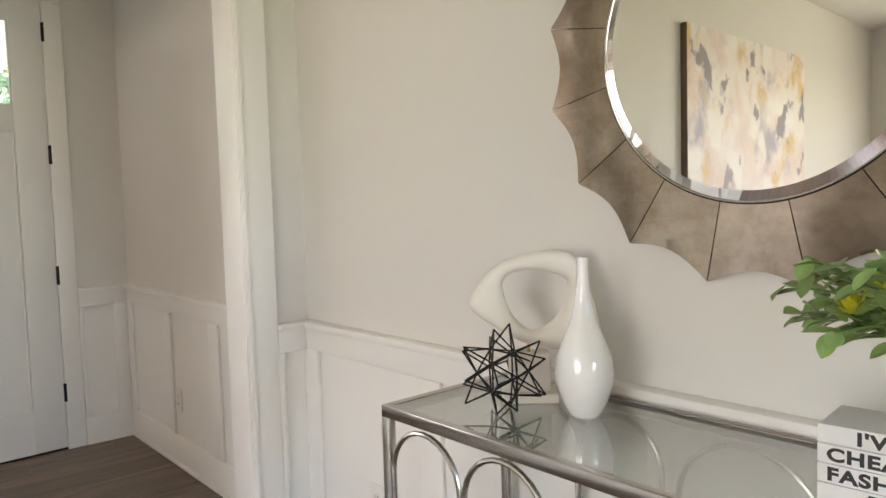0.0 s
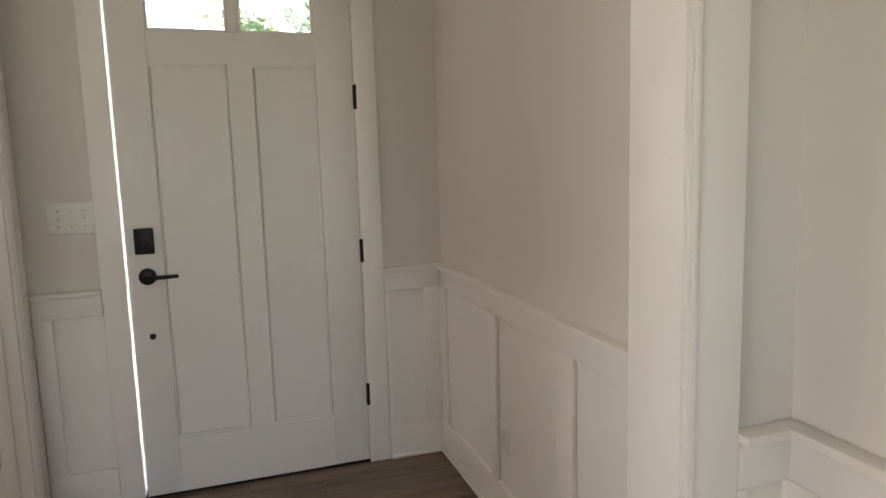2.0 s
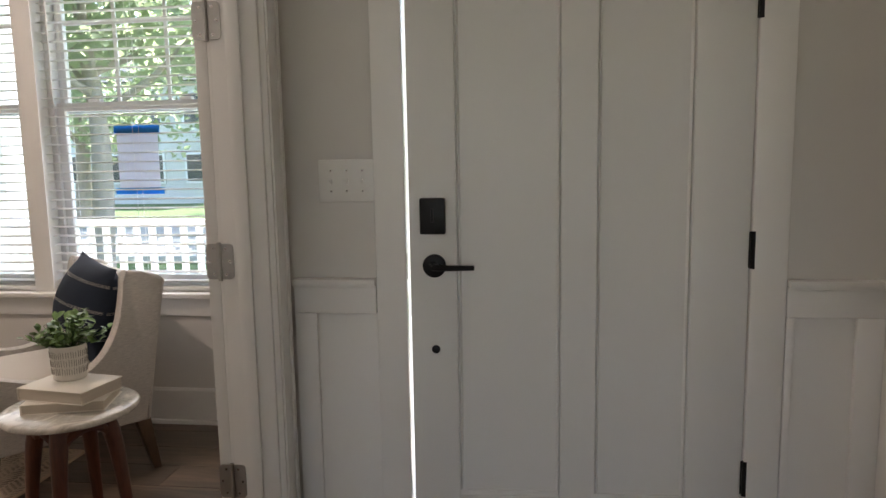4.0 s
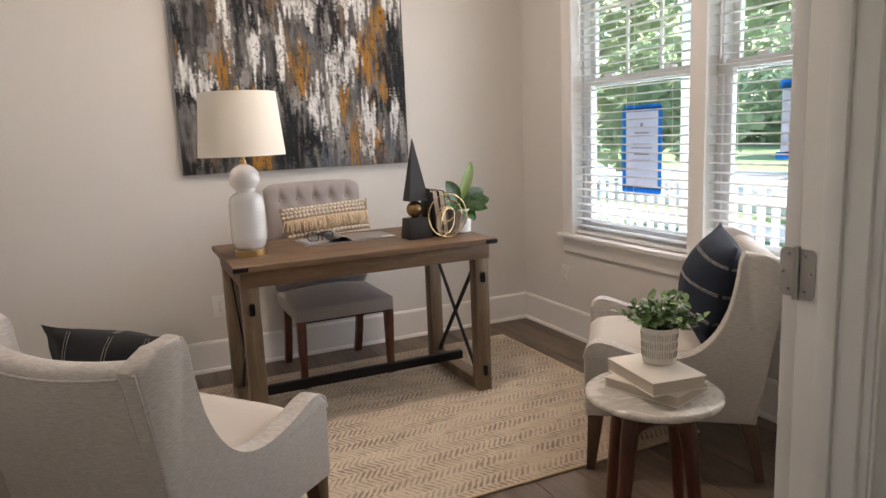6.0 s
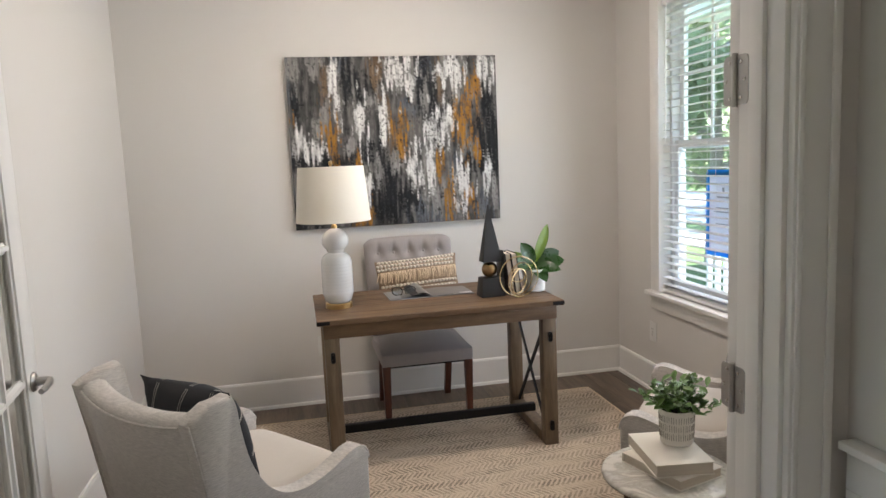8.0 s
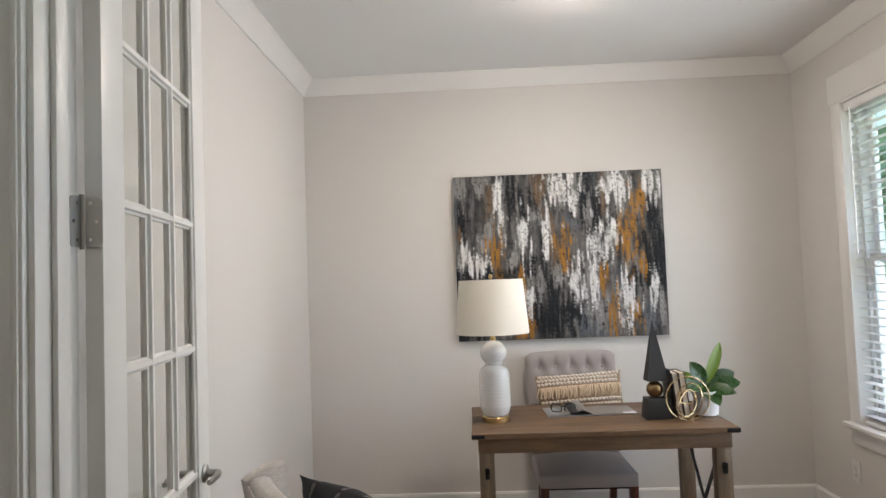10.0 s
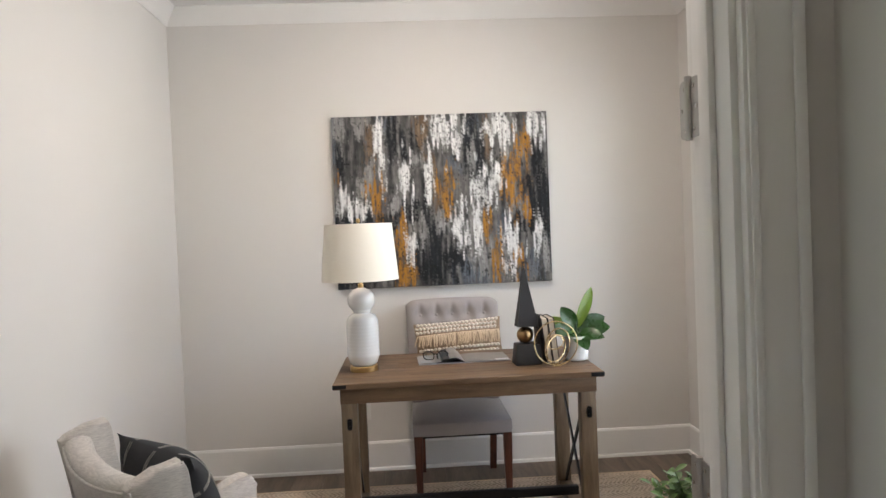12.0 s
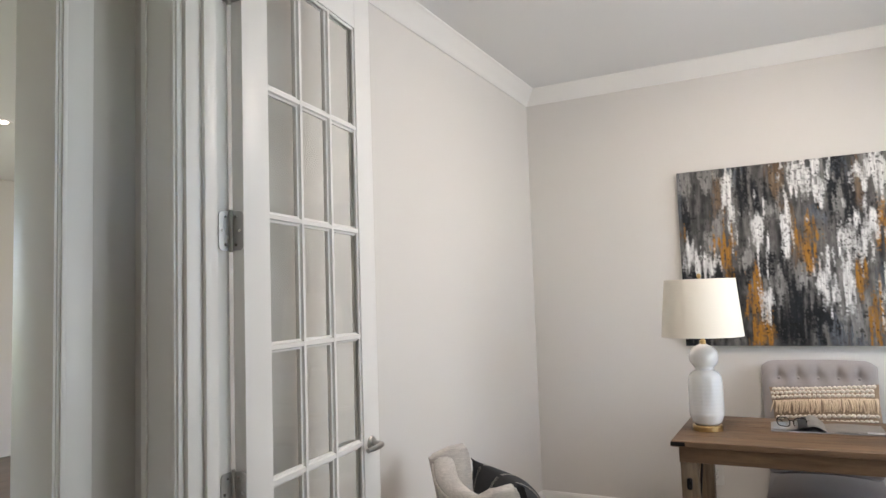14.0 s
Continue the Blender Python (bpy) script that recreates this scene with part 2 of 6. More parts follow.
def thin_glass(name, clear=(0.96, 0.98, 0.98), least=0.04, most=0.75, power=4.0):
    """A pane: clear, with gloss that rises towards grazing view."""
    m, nt, b = nodes_of(name)
    tr, gl, mx, lw, pw, mr = (nt.nodes.new(k) for k in ("ShaderNodeBsdfTransparent", "ShaderNodeBsdfGlossy", "ShaderNodeMixShader", "ShaderNodeLayerWeight", "ShaderNodeMath", "ShaderNodeMapRange"))
    gl.inputs["Roughness"].default_value = 0.02
    tr.inputs[0].default_value = (*clear, 1)
    pw.operation = "POWER"
    pw.inputs[1].default_value = power
    lw.inputs["Blend"].default_value = 0.5
    mr.inputs[3].default_value, mr.inputs[4].default_value = least, most
    for p, q in ((lw.outputs["Facing"], pw.inputs[0]), (pw.outputs[0], mr.inputs[0]), (mr.outputs[0], mx.inputs[0]), (tr.outputs[0], mx.inputs[1]), (gl.outputs[0], mx.inputs[2]), (mx.outputs[0], nt.nodes["Material Output"].inputs[0])):
        nt.links.new(p, q)
    return m


PANE = thin_glass("window_glass", (0.90, 0.955, 0.985), 0.035, 0.6, 4.0)
DOORGLASS = thin_glass("door_glass", (0.975, 0.98, 0.97), 0.035, 0.5, 4.5)
GLASSTOP = thin_glass("console_glass", (0.86, 0.9, 0.88), 0.22, 0.8, 1.6)


def glow(name, colour, strength):
    m, nt, b = nodes_of(name)
    b.inputs["Base Color"].default_value = (0.8, 0.8, 0.78, 1)
    b.inputs["Emission Color"].default_value = (*colour, 1)
    b.inputs["Emission Strength"].default_value = strength
    return m


LAMPGLOW = glow("lit_opal_glass", (1.0, 0.86, 0.73), STUDY_L)
FOYERGLOW = glow("lit_opal_foyer_glass", (1.0, 0.86, 0.70), FOYER_L)
HALLGLOW = glow("lit_recessed_lens", (1.0, 0.80, 0.64), HALL_L)


def mirror_material():
    m, nt, b = nodes_of("silvered_mirror")
    b.inputs["Base Color"].default_value = (0.9, 0.89, 0.86, 1)
    b.inputs["Metallic"].default_value = 1.0
    b.inputs["Roughness"].default_value = 0.01
    return m


MIRROR = mirror_material()


def antique_mirror():
    """Foxed mirror tiles: silver with brown clouding and streaks."""
    m, nt, b = nodes_of("antiqued_mirror_glass")
    v = coords(nt, (1, 6, 30))
    a, f = noise_tex(nt, coords(nt, (1, 1, 1)), 9.0, 6, 0.7), noise_tex(nt, v, 6.0, 5, 0.7)
    r = ramp(nt, [(0.35, (0.34, 0.27, 0.205)), (0.6, (0.53, 0.45, 0.37))])
    nt.links.new(a, r.inputs[0])
    r2 = ramp(nt, [(0.55, (1, 1, 1)), (0.75, (1.25, 1.22, 1.2))])
    nt.links.new(f, r2.inputs[0])
    nt.links.new(mixed(nt, 0.8, r.outputs[0], r2.outputs[0], "MULTIPLY"), b.inputs["Base Color"])
    b.inputs["Metallic"].default_value = 1.0
    rr = nt.nodes.new("ShaderNodeMapRange")
    rr.inputs[3].default_value, rr.inputs[4].default_value = 0.03, 0.16
    nt.links.new(f, rr.inputs[0])
    nt.links.new(rr.outputs[0], b.inputs["Roughness"])
    bumped(nt, b, a, 0.02, 0.001)
    return m


FOXED = antique_mirror()


def marble_material():
    m, nt, b = nodes_of("white_veined_marble")
    v = coords(nt, (1, 1, 1))
    a = noise_tex(nt, v, 5.0, 8, 0.65, 1.6)
    c = noise_tex(nt, v, 14.0, 6, 0.6, 0.8)
    r = ramp(nt, [(0.36, (0.62, 0.61, 0.57)), (0.46, (0.38, 0.35, 0.30)), (0.52, (0.66, 0.62, 0.55)), (0.7, (0.74, 0.72, 0.68))])
    nt.links.new(a, r.inputs[0])
    nt.links.new(mixed(nt, 0.25, r.outputs[0], mixed(nt, c, (0.52, 0.47, 0.38), (0.74, 0.73, 0.69))), b.inputs["Base Color"])
    b.inputs["Roughness"].default_value = 0.2
    return m


MARBLE = marble_material()


def rug_material():
    """Chevron tufts in bands, faded in clouds."""
    m, nt, b = nodes_of("chevron_rug")
    tc = nt.nodes.new("ShaderNodeTexCoord")
    sep = nt.nodes.new("ShaderNodeSeparateXYZ")
    nt.links.new(tc.outputs["Object"], sep.inputs[0])

    def op(kind, p, q=None):
        n = nt.nodes.new("ShaderNodeMath")
        n.operation = kind
        for i, s in enumerate((p, q)):
            if s is None:
                continue
            if isinstance(s, (int, float)):
                n.inputs[i].default_value = s
            else:
                nt.links.new(s, n.inputs[i])
        return n.outputs[0]

    band = 0.13
    u = op("ABSOLUTE", op("SUBTRACT", op("FRACT", op("DIVIDE", sep.outputs[0], band)), 0.5))
    wob = op("MULTIPLY", noise_tex(nt, coords(nt, (1, 1, 1)), 14.0, 4), 2.6)
    stripe = op("SINE", op("ADD", op("MULTIPLY", op("ADD", sep.outputs[1], op("MULTIPLY", u, 0.09)), 2 * math.pi / 0.025), wob))
    soft = ramp(nt, [(0.42, (0,) * 3), (0.58, (1,) * 3)])
    nt.links.new(op("ADD", op("MULTIPLY", stripe, 0.17), noise_tex(nt, coords(nt, (1, 1, 1)), 38.0, 5, 0.7)), soft.inputs[0])
    edge = op("MULTIPLY", op("GREATER_THAN", u, 0.025), op("LESS_THAN", u, 0.475))
    mark = op("MULTIPLY", soft.outputs[0], edge)
    cloud = noise_tex(nt, coords(nt, (2.4, 1.0, 1)), 2.8, 7, 0.75)
    fade = ramp(nt, [(0.40, (0.12,) * 3), (0.58, (1,) * 3)])
    nt.links.new(cloud, fade.inputs[0])
    fac = op("MULTIPLY", op("MULTIPLY", mark, fade.outputs[0]), 0.9)
    base = mixed(nt, noise_tex(nt, coords(nt, (1, 1, 1)), 4.0, 5, 0.65), (0.44, 0.335, 0.235), (0.84, 0.69, 0.525))
    col = mixed(nt, fac, base, (0.16, 0.12, 0.085))
    tuft = noise_tex(nt, coords(nt, (1, 1, 1)), 420.0, 2)
    col = mixed(nt, 0.2, col, mixed(nt, tuft, (0.14, 0.12, 0.09), (0.78, 0.68, 0.56)))
    nt.links.new(col, b.inputs["Base Color"])
    b.inputs["Roughness"].default_value = 1.0
    bumped(nt, b, op("SUBTRACT", tuft, op("MULTIPLY", mark, 0.3)), 0.8, 0.004)
    return m


RUG = rug_material()


def canvas_material(name, layers, stretch, base, streak=0.2, ragged=0.12, grain=(1, 55, 4), wear=0.3):
    """Abstract paint: layers of smeared strokes with ragged, streaky edges."""
    m, nt, b = nodes_of(name)
    vec = coords(nt, stretch)
    fine = noise_tex(nt, coords(nt, grain), 1.0, 5, 0.65)
    crumb = noise_tex(nt, coords(nt, (1, 1.8, 0.8)), 34.0, 6, 0.75)
    col = base
    for scale, lo, hi, colour, off in layers:
        mp = nt.nodes.new("ShaderNodeMapping")
        nt.links.new(vec, mp.inputs[0])
        mp.inputs["Location"].default_value = (off, off * 1.7, off * 0.6)
        f = noise_tex(nt, mp.outputs[0], scale, 3, 0.5, 0.15)
        for extra, k in ((fine, streak), (crumb, ragged)):
            ma = nt.nodes.new("ShaderNodeMath")
            ma.operation = "MULTIPLY_ADD"
            nt.links.new(extra, ma.inputs[0])
            ma.inputs[1].default_value = k
            nt.links.new(f, ma.inputs[2])
            f = ma.outputs[0]
        shift = (streak + ragged) / 2
        r = ramp(nt, [(lo + shift, (0,) * 3), (hi + shift, (1,) * 3)])
        nt.links.new(f, r.inputs[0])
        col = mixed(nt, r.outputs[0], col, colour)
    shade = ramp(nt, [(0.36, (0.25,) * 3), (0.58, (1.1,) * 3)])
    nt.links.new(fine, shade.inputs[0])
    col = mixed(nt, wear, col, shade.outputs[0], "MULTIPLY")
    nt.links.new(col, b.inputs["Base Color"])
    b.inputs["Roughness"].default_value = 0.45
    bumped(nt, b, crumb, 0.7, 0.004)
    return m




def painted_material(name, layer):
    """Thick paint: the brushed colours of the canvas itself, with fine bristle streaks and crumbs."""
    m, nt, b = nodes_of(name)
    at = nt.nodes.new("ShaderNodeVertexColor")
    at.layer_name = layer
    fine = noise_tex(nt, coords(nt, (1, 90, 9)), 1.0, 6, 0.7)
    crumb = noise_tex(nt, coords(nt, (1, 1.8, 0.9)), 60.0, 6, 0.75)
    streak = ramp(nt, [(0.36, (0.45,) * 3), (0.6, (1.12,) * 3)])
    nt.links.new(fine, streak.inputs[0])
    col = mixed(nt, 0.55, at.outputs[0], streak.outputs[0], "MULTIPLY")
    fleck = ramp(nt, [(0.28, (0.35,) * 3), (0.40, (1.0,) * 3)])
    nt.links.new(crumb, fleck.inputs[0])
    col = mixed(nt, 0.8, col, fleck.outputs[0], "MULTIPLY")
    nt.links.new(col, b.inputs["Base Color"])
    b.inputs["Roughness"].default_value = 0.55
    b.inputs["Specular IOR Level"].default_value = 0.25
    bumped(nt, b, crumb, 1.0, 0.005)
    return m


DRIP = painted_material("dripping_paint", "paint")
PASTEL = canvas_material("pastel_paint", [
    (2.2, 0.46, 0.6, (0.68, 0.55, 0.50), 2.0), (2.6, 0.56, 0.68, (0.36, 0.32, 0.38), 5.0), (2.4, 0.57, 0.66, (0.62, 0.44, 0.20), 9.0),
    (3.0, 0.55, 0.64, (0.76, 0.72, 0.68), 14.0), (3.4, 0.60, 0.64, (0.22, 0.20, 0.22), 25.0)], (1, 1.3, 1.1), (0.74, 0.68, 0.63), 0.02, 0.2, (1, 6, 6), 0.05)
CANVASEDGE = surface("canvas_edge", (0.28, 0.27, 0.26), 0.8, 0.0, 0.2, 12, 150, 0.3)
WOODEDGE = surface("brown_wood_edge", (0.13, 0.08, 0.05), 0.5, 0.0, 0.2, 12, 150, 0.2)

# ---- mesh helpers ----


def box(bm, a, b, bev=0.0, seg=2):
    lo, hi = [min(p, q) for p, q in zip(a, b)], [max(p, q) for p, q in zip(a, b)]
    vs = [bm.verts.new((x, y, z)) for x in (lo[0], hi[0]) for y in (lo[1], hi[1]) for z in (lo[2], hi[2])]
    fs = [bm.faces.new([vs[i] for i in f]) for f in ((0, 1, 3, 2), (4, 6, 7, 5), (0, 4, 5, 1), (2, 3, 7, 6), (0, 2, 6, 4), (1, 5, 7, 3))]
    if bev:
        bmesh.ops.bevel(bm, geom=list({e for f in fs for e in f.edges}), offset=bev, segments=seg, profile=0.5, affect="EDGES")
    return bm


def boxes(*list_of, bev=0.0):
    bm = bmesh.new()
    for a, b in list_of:
        box(bm, a, b, bev)
    return bm


def hexa(bm, bottom, top, bev=0.0):
    """A block from four bottom and four top corners, each counted the same way round."""
    vs = [bm.verts.new(p) for p in (*bottom, *top)]
    fs = [bm.faces.new([vs[i] for i in f]) for f in ((3, 2, 1, 0), (4, 5, 6, 7), (0, 1, 5, 4), (1, 2, 6, 5), (2, 3, 7, 6), (3, 0, 4, 7))]
    if bev:
        bmesh.ops.bevel(bm, geom=list({e for f in fs for e in f.edges}), offset=bev, segments=2, profile=0.5, affect="EDGES")
    return bm


def taper(bm, p, q, wp, wq, bev=0.004):
    """A square leg from p (width wp) up to q (width wq)."""
    def ring(c, w):
        return [(c[0] + sx * w / 2, c[1] + sy * w / 2, c[2]) for sx, sy in ((-1, -1), (1, -1), (1, 1), (-1, 1))]
    return hexa(bm, ring(p, wp), ring(q, wq), bev)


def lathe(bm, profile, seg=32, c=(0, 0, 0)):
    rings = []
    for r, z in profile:
        if r < 1e-5:
            rings.append([bm.verts.new((c[0], c[1], c[2] + z))])
        else:
            rings.append([bm.verts.new((c[0] + r * math.cos(2 * math.pi * k / seg), c[1] + r * math.sin(2 * math.pi * k / seg), c[2] + z)) for k in range(seg)])
    for lo, hi in zip(rings, rings[1:]):
        for k in range(seg):
            n = (k + 1) % seg
            if len(lo) == 1 and len(hi) == 1:
                continue
            if len(lo) == 1:
                bm.faces.new((lo[0], hi[n], hi[k]))
            elif len(hi) == 1:
                bm.faces.new((lo[k], lo[n], hi[0]))
            else:
                bm.faces.new((lo[k], lo[n], hi[n], hi[k]))
    return bm


def tube(bm, pts, r, seg=8, closed=False):
    pts = [Vector(p) for p in pts]
    n = len(pts)
    rings, up = [], None
    for i, p in enumerate(pts):
        d = (pts[(i + 1) % n] - pts[i - 1]) if closed or 0 < i < n - 1 else (pts[1] - pts[0] if i == 0 else pts[-1] - pts[-2])
        d.normalize()
        if up is None:
            up = d.orthogonal().normalized()
        up = (up - d * up.dot(d)).normalized()
        s = d.cross(up)
        rr = r[i] if isinstance(r, (list, tuple)) else r
        rings.append([bm.verts.new(p + (up * math.cos(2 * math.pi * k / seg) + s * math.sin(2 * math.pi * k / seg)) * rr) for k in range(seg)])
    for i in range(n if closed else n - 1):
        a, b = rings[i], rings[(i + 1) % n]
        for k in range(seg):
            bm.faces.new((a[k], a[(k + 1) % seg], b[(k + 1) % seg], b[k]))
    if not closed:
        bm.faces.new(rings[0][::-1])
        bm.faces.new(rings[-1])
    return bm


def prism(bm, outline, axis, a, b, bev=0.0):
    """An outline of (u, v) drawn out along x, y or z from a to b."""
    def at(u, v, w):
        return {"x": (w, u, v), "y": (u, w, v), "z": (u, v, w)}[axis]
    lo, hi = [bm.verts.new(at(u, v, a)) for u, v in outline], [bm.verts.new(at(u, v, b)) for u, v in outline]
    n = len(outline)
    fs = [bm.faces.new(lo[::-1]), bm.faces.new(hi)] + [bm.faces.new((lo[i], lo[(i + 1) % n], hi[(i + 1) % n], hi[i])) for i in range(n)]
    if bev:
        es = list({e for f in fs[:2] for e in f.edges})
        bmesh.ops.bevel(bm, geom=es, offset=bev, segments=3, profile=0.5, affect="EDGES")
    return bm


def sheet(bm, fn, nu, nv):
    """A surface fn(u, v) for u, v in 0..1."""
    g = [[bm.verts.new(fn(i / nu, j / nv)) for j in range(nv + 1)] for i in range(nu + 1)]
    for i in range(nu):
        for j in range(nv):
            bm.faces.new((g[i][j], g[i + 1][j], g[i + 1][j + 1], g[i][j + 1]))
    return bm


def mesh_ob(name, bm, material, smooth=35):
    bmesh.ops.recalc_face_normals(bm, faces=bm.faces)
    me = bpy.data.meshes.new(name)
    bm.to_mesh(me)
    bm.free()
    if smooth:
        me.polygons.foreach_set("use_smooth", [True] * len(me.polygons))
        me.set_sharp_from_angle(angle=radians(smooth))
    me.materials.append(material)
    return new(name, me)


def part(name, bm, material, parent, label="", smooth=35):
    ob = mesh_ob(name, bm, material, smooth)
    ob.parent = parent
    return tagged(ob, label)


def thing(name, m, label, category, group=""):
    ob = new(name)
    ob.empty_display_size = 0.1
    ob.matrix_basis = m
    return tagged(ob, label, category, group)


def structure(name, bm, material, label, smooth=35):
    return tagged(mesh_ob(name, bm, material, smooth), label, kind="structure")

# ---- the house ----
XB, XP, XH, XE, XW = -3.402, -0.36, -0.235, 1.462, -4.6      # study back wall, partition's two faces, east wall
YS, YF, YW, YB = 2.647, 4.68, 5.747, -3.0          # study south wall, foyer front wall, study window wall, hall's end
ZC = 2.815                                       # ceiling
OY0, OY1, OZ = 2.917, 4.532, 2.56                # opening of the double doors
WX0, WX1, WZ0, WZ1 = -2.842, -0.89, 0.65, 2.39  # window opening
DX0, DX1, DZ = 0.112, 1.094, 2.475               # front door opening

YD0 = YS - 0.115                                 # the study south wall's other face

structure("wall_study_back", boxes(((XB - 0.15, YD0, 0), (XB, YW + 0.15, ZC))), WALL, "greige painted study wall behind the desk")
structure("wall_study_south", boxes(((XB, YD0, 0), (XP, YS, ZC))), WALL, "greige painted side wall of the study")
structure("wall_study_window", boxes(((XB, YW, 0), (WX0, YW + 0.15, ZC)), ((WX1, YW, 0), (XP, YW + 0.15, ZC)),
          ((WX0, YW, 0), (WX1, YW + 0.15, WZ0)), ((WX0, YW, WZ1), (WX1, YW + 0.15, ZC))), WALL, "greige painted study wall with a double window")
structure("wall_partition", boxes(((XP, YD0, 0), (XH, OY0, ZC)), ((XP, OY1, 0), (XH, YW + 0.15, ZC)), ((XP, OY0, OZ), (XH, OY1, ZC))), WALL,
          "greige wall between foyer and study with a wide doorway")
structure("wall_foyer_front", boxes(((XH, YF, 0), (DX0, YF + 0.15, ZC)), ((DX1, YF, 0), (XE + 0.15, YF + 0.15, ZC)), ((DX0, YF, DZ), (DX1, YF + 0.15, ZC))), WALL,
          "greige entry wall round the front door")
structure("wall_east", boxes(((XE, YB, 0), (XE + 0.15, YF, ZC))), WALL, "greige hall wall with white wainscot below")
structure("wall_stub_east", boxes(((1.23, 2.63, 0), (XE, 2.75, ZC))), WALL, "short greige wall stub of the cased opening")
structure("wall_stub_west", boxes(((XH, 2.63, 0), (-0.034, 2.75, ZC))), WALL, "short greige wall stub of the cased opening")
structure("wall_header", boxes(((-0.034, 2.63, 2.45), (1.23, 2.75, ZC))), WALL, "greige header over the cased opening")
structure("wall_hall_end", boxes(((XW - 0.15, YB - 0.15, 0), (-0.15, YB, ZC)), ((1.39, YB - 0.15, 0), (XE + 0.15, YB, ZC)), ((-0.15, YB - 0.15, 0), (1.39, YB, 0.5)), ((-0.15, YB - 0.15, 2.5), (1.39, YB, ZC))), WALL,
          "greige wall closing the hall behind")
# opening added in this wall to hold the unseen fill lamp
structure("wall_dining_west", boxes(((XW - 0.15, YB, 0), (XW, -1.2, ZC)), ((XW - 0.15, 1.2, 0), (XW, YS, ZC)), ((XW - 0.15, -1.2, 0), (XW, 1.2, 0.6)), ((XW - 0.15, -1.2, 2.4), (XW, 1.2, ZC))), WALL, "greige wall with a wide added light opening in the open room beside the hall")
structure("wall_dining_north", boxes(((XW, YD0, 0), (XB - 0.15, YS, ZC))), WALL, "greige wall of the open room beside the hall")
structure("ceiling_study", boxes(((XB - 0.15, YD0, ZC), (XP, YW + 0.15, ZC + 0.12))), CEIL, "white painted study ceiling")
structure("ceiling_hall", boxes(((XP, YD0, ZC), (XE + 0.15, YF + 0.15, ZC + 0.12)), ((XW - 0.15, YB - 0.15, ZC), (XE + 0.15, YD0, ZC + 0.12)), ((XP, YF + 0.15, ZC), (XH, YW + 0.15, ZC + 0.12))), CEIL, "white painted hall ceiling")


def crown_profile(d=0.082, h=0.094):
    return [(0, -h), (0.007, -h), (0.012, -h + 0.006), (0.022, -h + 0.022), (0.036, -0.053), (0.053, -0.033), (0.068, -0.016), (0.077, -0.008), (d, -0.006), (d, 0), (0, 0)]


def crown(name, axis, at, sign, a, b):
    """Crown moulding along a wall's top; mitred at both ends."""
    bm = bmesh.new()
    prof = crown_profile()
    rows = []
    for end, s in ((a, 1), (b, -1)):
        row = []
        for u, v in prof:
            w = end + s * u
            row.append(bm.verts.new((w, at + sign * u, ZC + v) if axis == "x" else (at + sign * u, w, ZC + v)))
        rows.append(row)
    n = len(prof)
    for i in range(n):
        bm.faces.new((rows[0][i], rows[0][(i + 1) % n], rows[1][(i + 1) % n], rows[1][i]))
    bm.faces.new(rows[0][::-1])
    bm.faces.new(rows[1])
    return structure(name, bm, TRIM, "white crown moulding under the study ceiling", 20)


crown("trim_crown_back", "y", XB, 1, YS, YW)
crown("trim_crown_south", "x", YS, 1, XB, XP)
crown("trim_crown_window", "x", YW, -1, XB, XP)
crown("trim_crown_partition", "y", XP, -1, YS, YW)


def baseboard(name, axis, at, sign, a, b, h=0.176):
    """A tall flat board with an eased top and a shoe at the floor."""
    t = 0.016
    prof = [(0, 0), (0.03, 0), (0.03, 0.006), (0.026, 0.016), (t, 0.02), (t, h - 0.012), (t - 0.006, h), (0, h)]
    bm = bmesh.new()
    if axis == "x":
        prism(bm, [(at + sign * u, v) for u, v in prof], "x", a, b)
    else:
        prism(bm, [(at + sign * u, v) for u, v in prof], "y", a, b)
    return structure(name, bm, TRIM, "tall white painted baseboard with a shoe moulding", 25)


baseboard("baseboard_back", "y", XB, 1, YS, YW)
baseboard("baseboard_south", "x", YS, 1, XB + 0.03, XP)
baseboard("baseboard_window", "x", YW, -1, XB + 0.03, XP)
baseboard("baseboard_partition_north", "y", XP, -1, 4.66, YW - 0.03)


def wainscot(name, axis, at, sign, a, b, panels, label="white painted wainscot with recessed flat panels and a cap rail"):
    """Board and panel wainscot along a wall from a to b; panels are (start, end) stretches left open between the stiles."""
    def blk(u0, u1, d0, d1, z0, z1, bev=0.003):
        lo, hi = (u0, at + sign * d0, z0), (u1, at + sign * d1, z1)
        if axis == "y":
            lo, hi = (at + sign * d0, u0, z0), (at + sign * d1, u1, z1)
        return box(bmesh.new(), lo, hi, bev)
    back = tagged(mesh_ob(name, blk(a, b, 0, 0.004, 0, 0.88, 0), TRIM), label, kind="structure")
    part("top_rail", blk(a, b, 0.004, 0.02, 0.797, 0.884), TRIM, back)
    part("bottom_rail", blk(a, b, 0.004, 0.02, 0.0, 0.155), TRIM, back)
    part("shoe", blk(a, b, 0.02, 0.034, 0.0, 0.02, 0.006), TRIM, back)
    part("cap_rail", blk(a, b, 0.0, 0.042, 0.884, 0.904 if axis == "y" else 0.9015, 0.003), TRIM, back)
    part("cap_bead", blk(a, b, 0.02, 0.026, 0.875, 0.884, 0.002), TRIM, back)
    edges = [a] + [p for pq in sorted(tuple(sorted(q)) for q in panels) for p in pq] + [b]
    for u0, u1 in zip(edges[::2], edges[1::2]):
        if u1 - u0 > 0.004:
            part("stile", blk(u0, u1, 0.004, 0.02, 0.155, 0.797), TRIM, back)
    return back


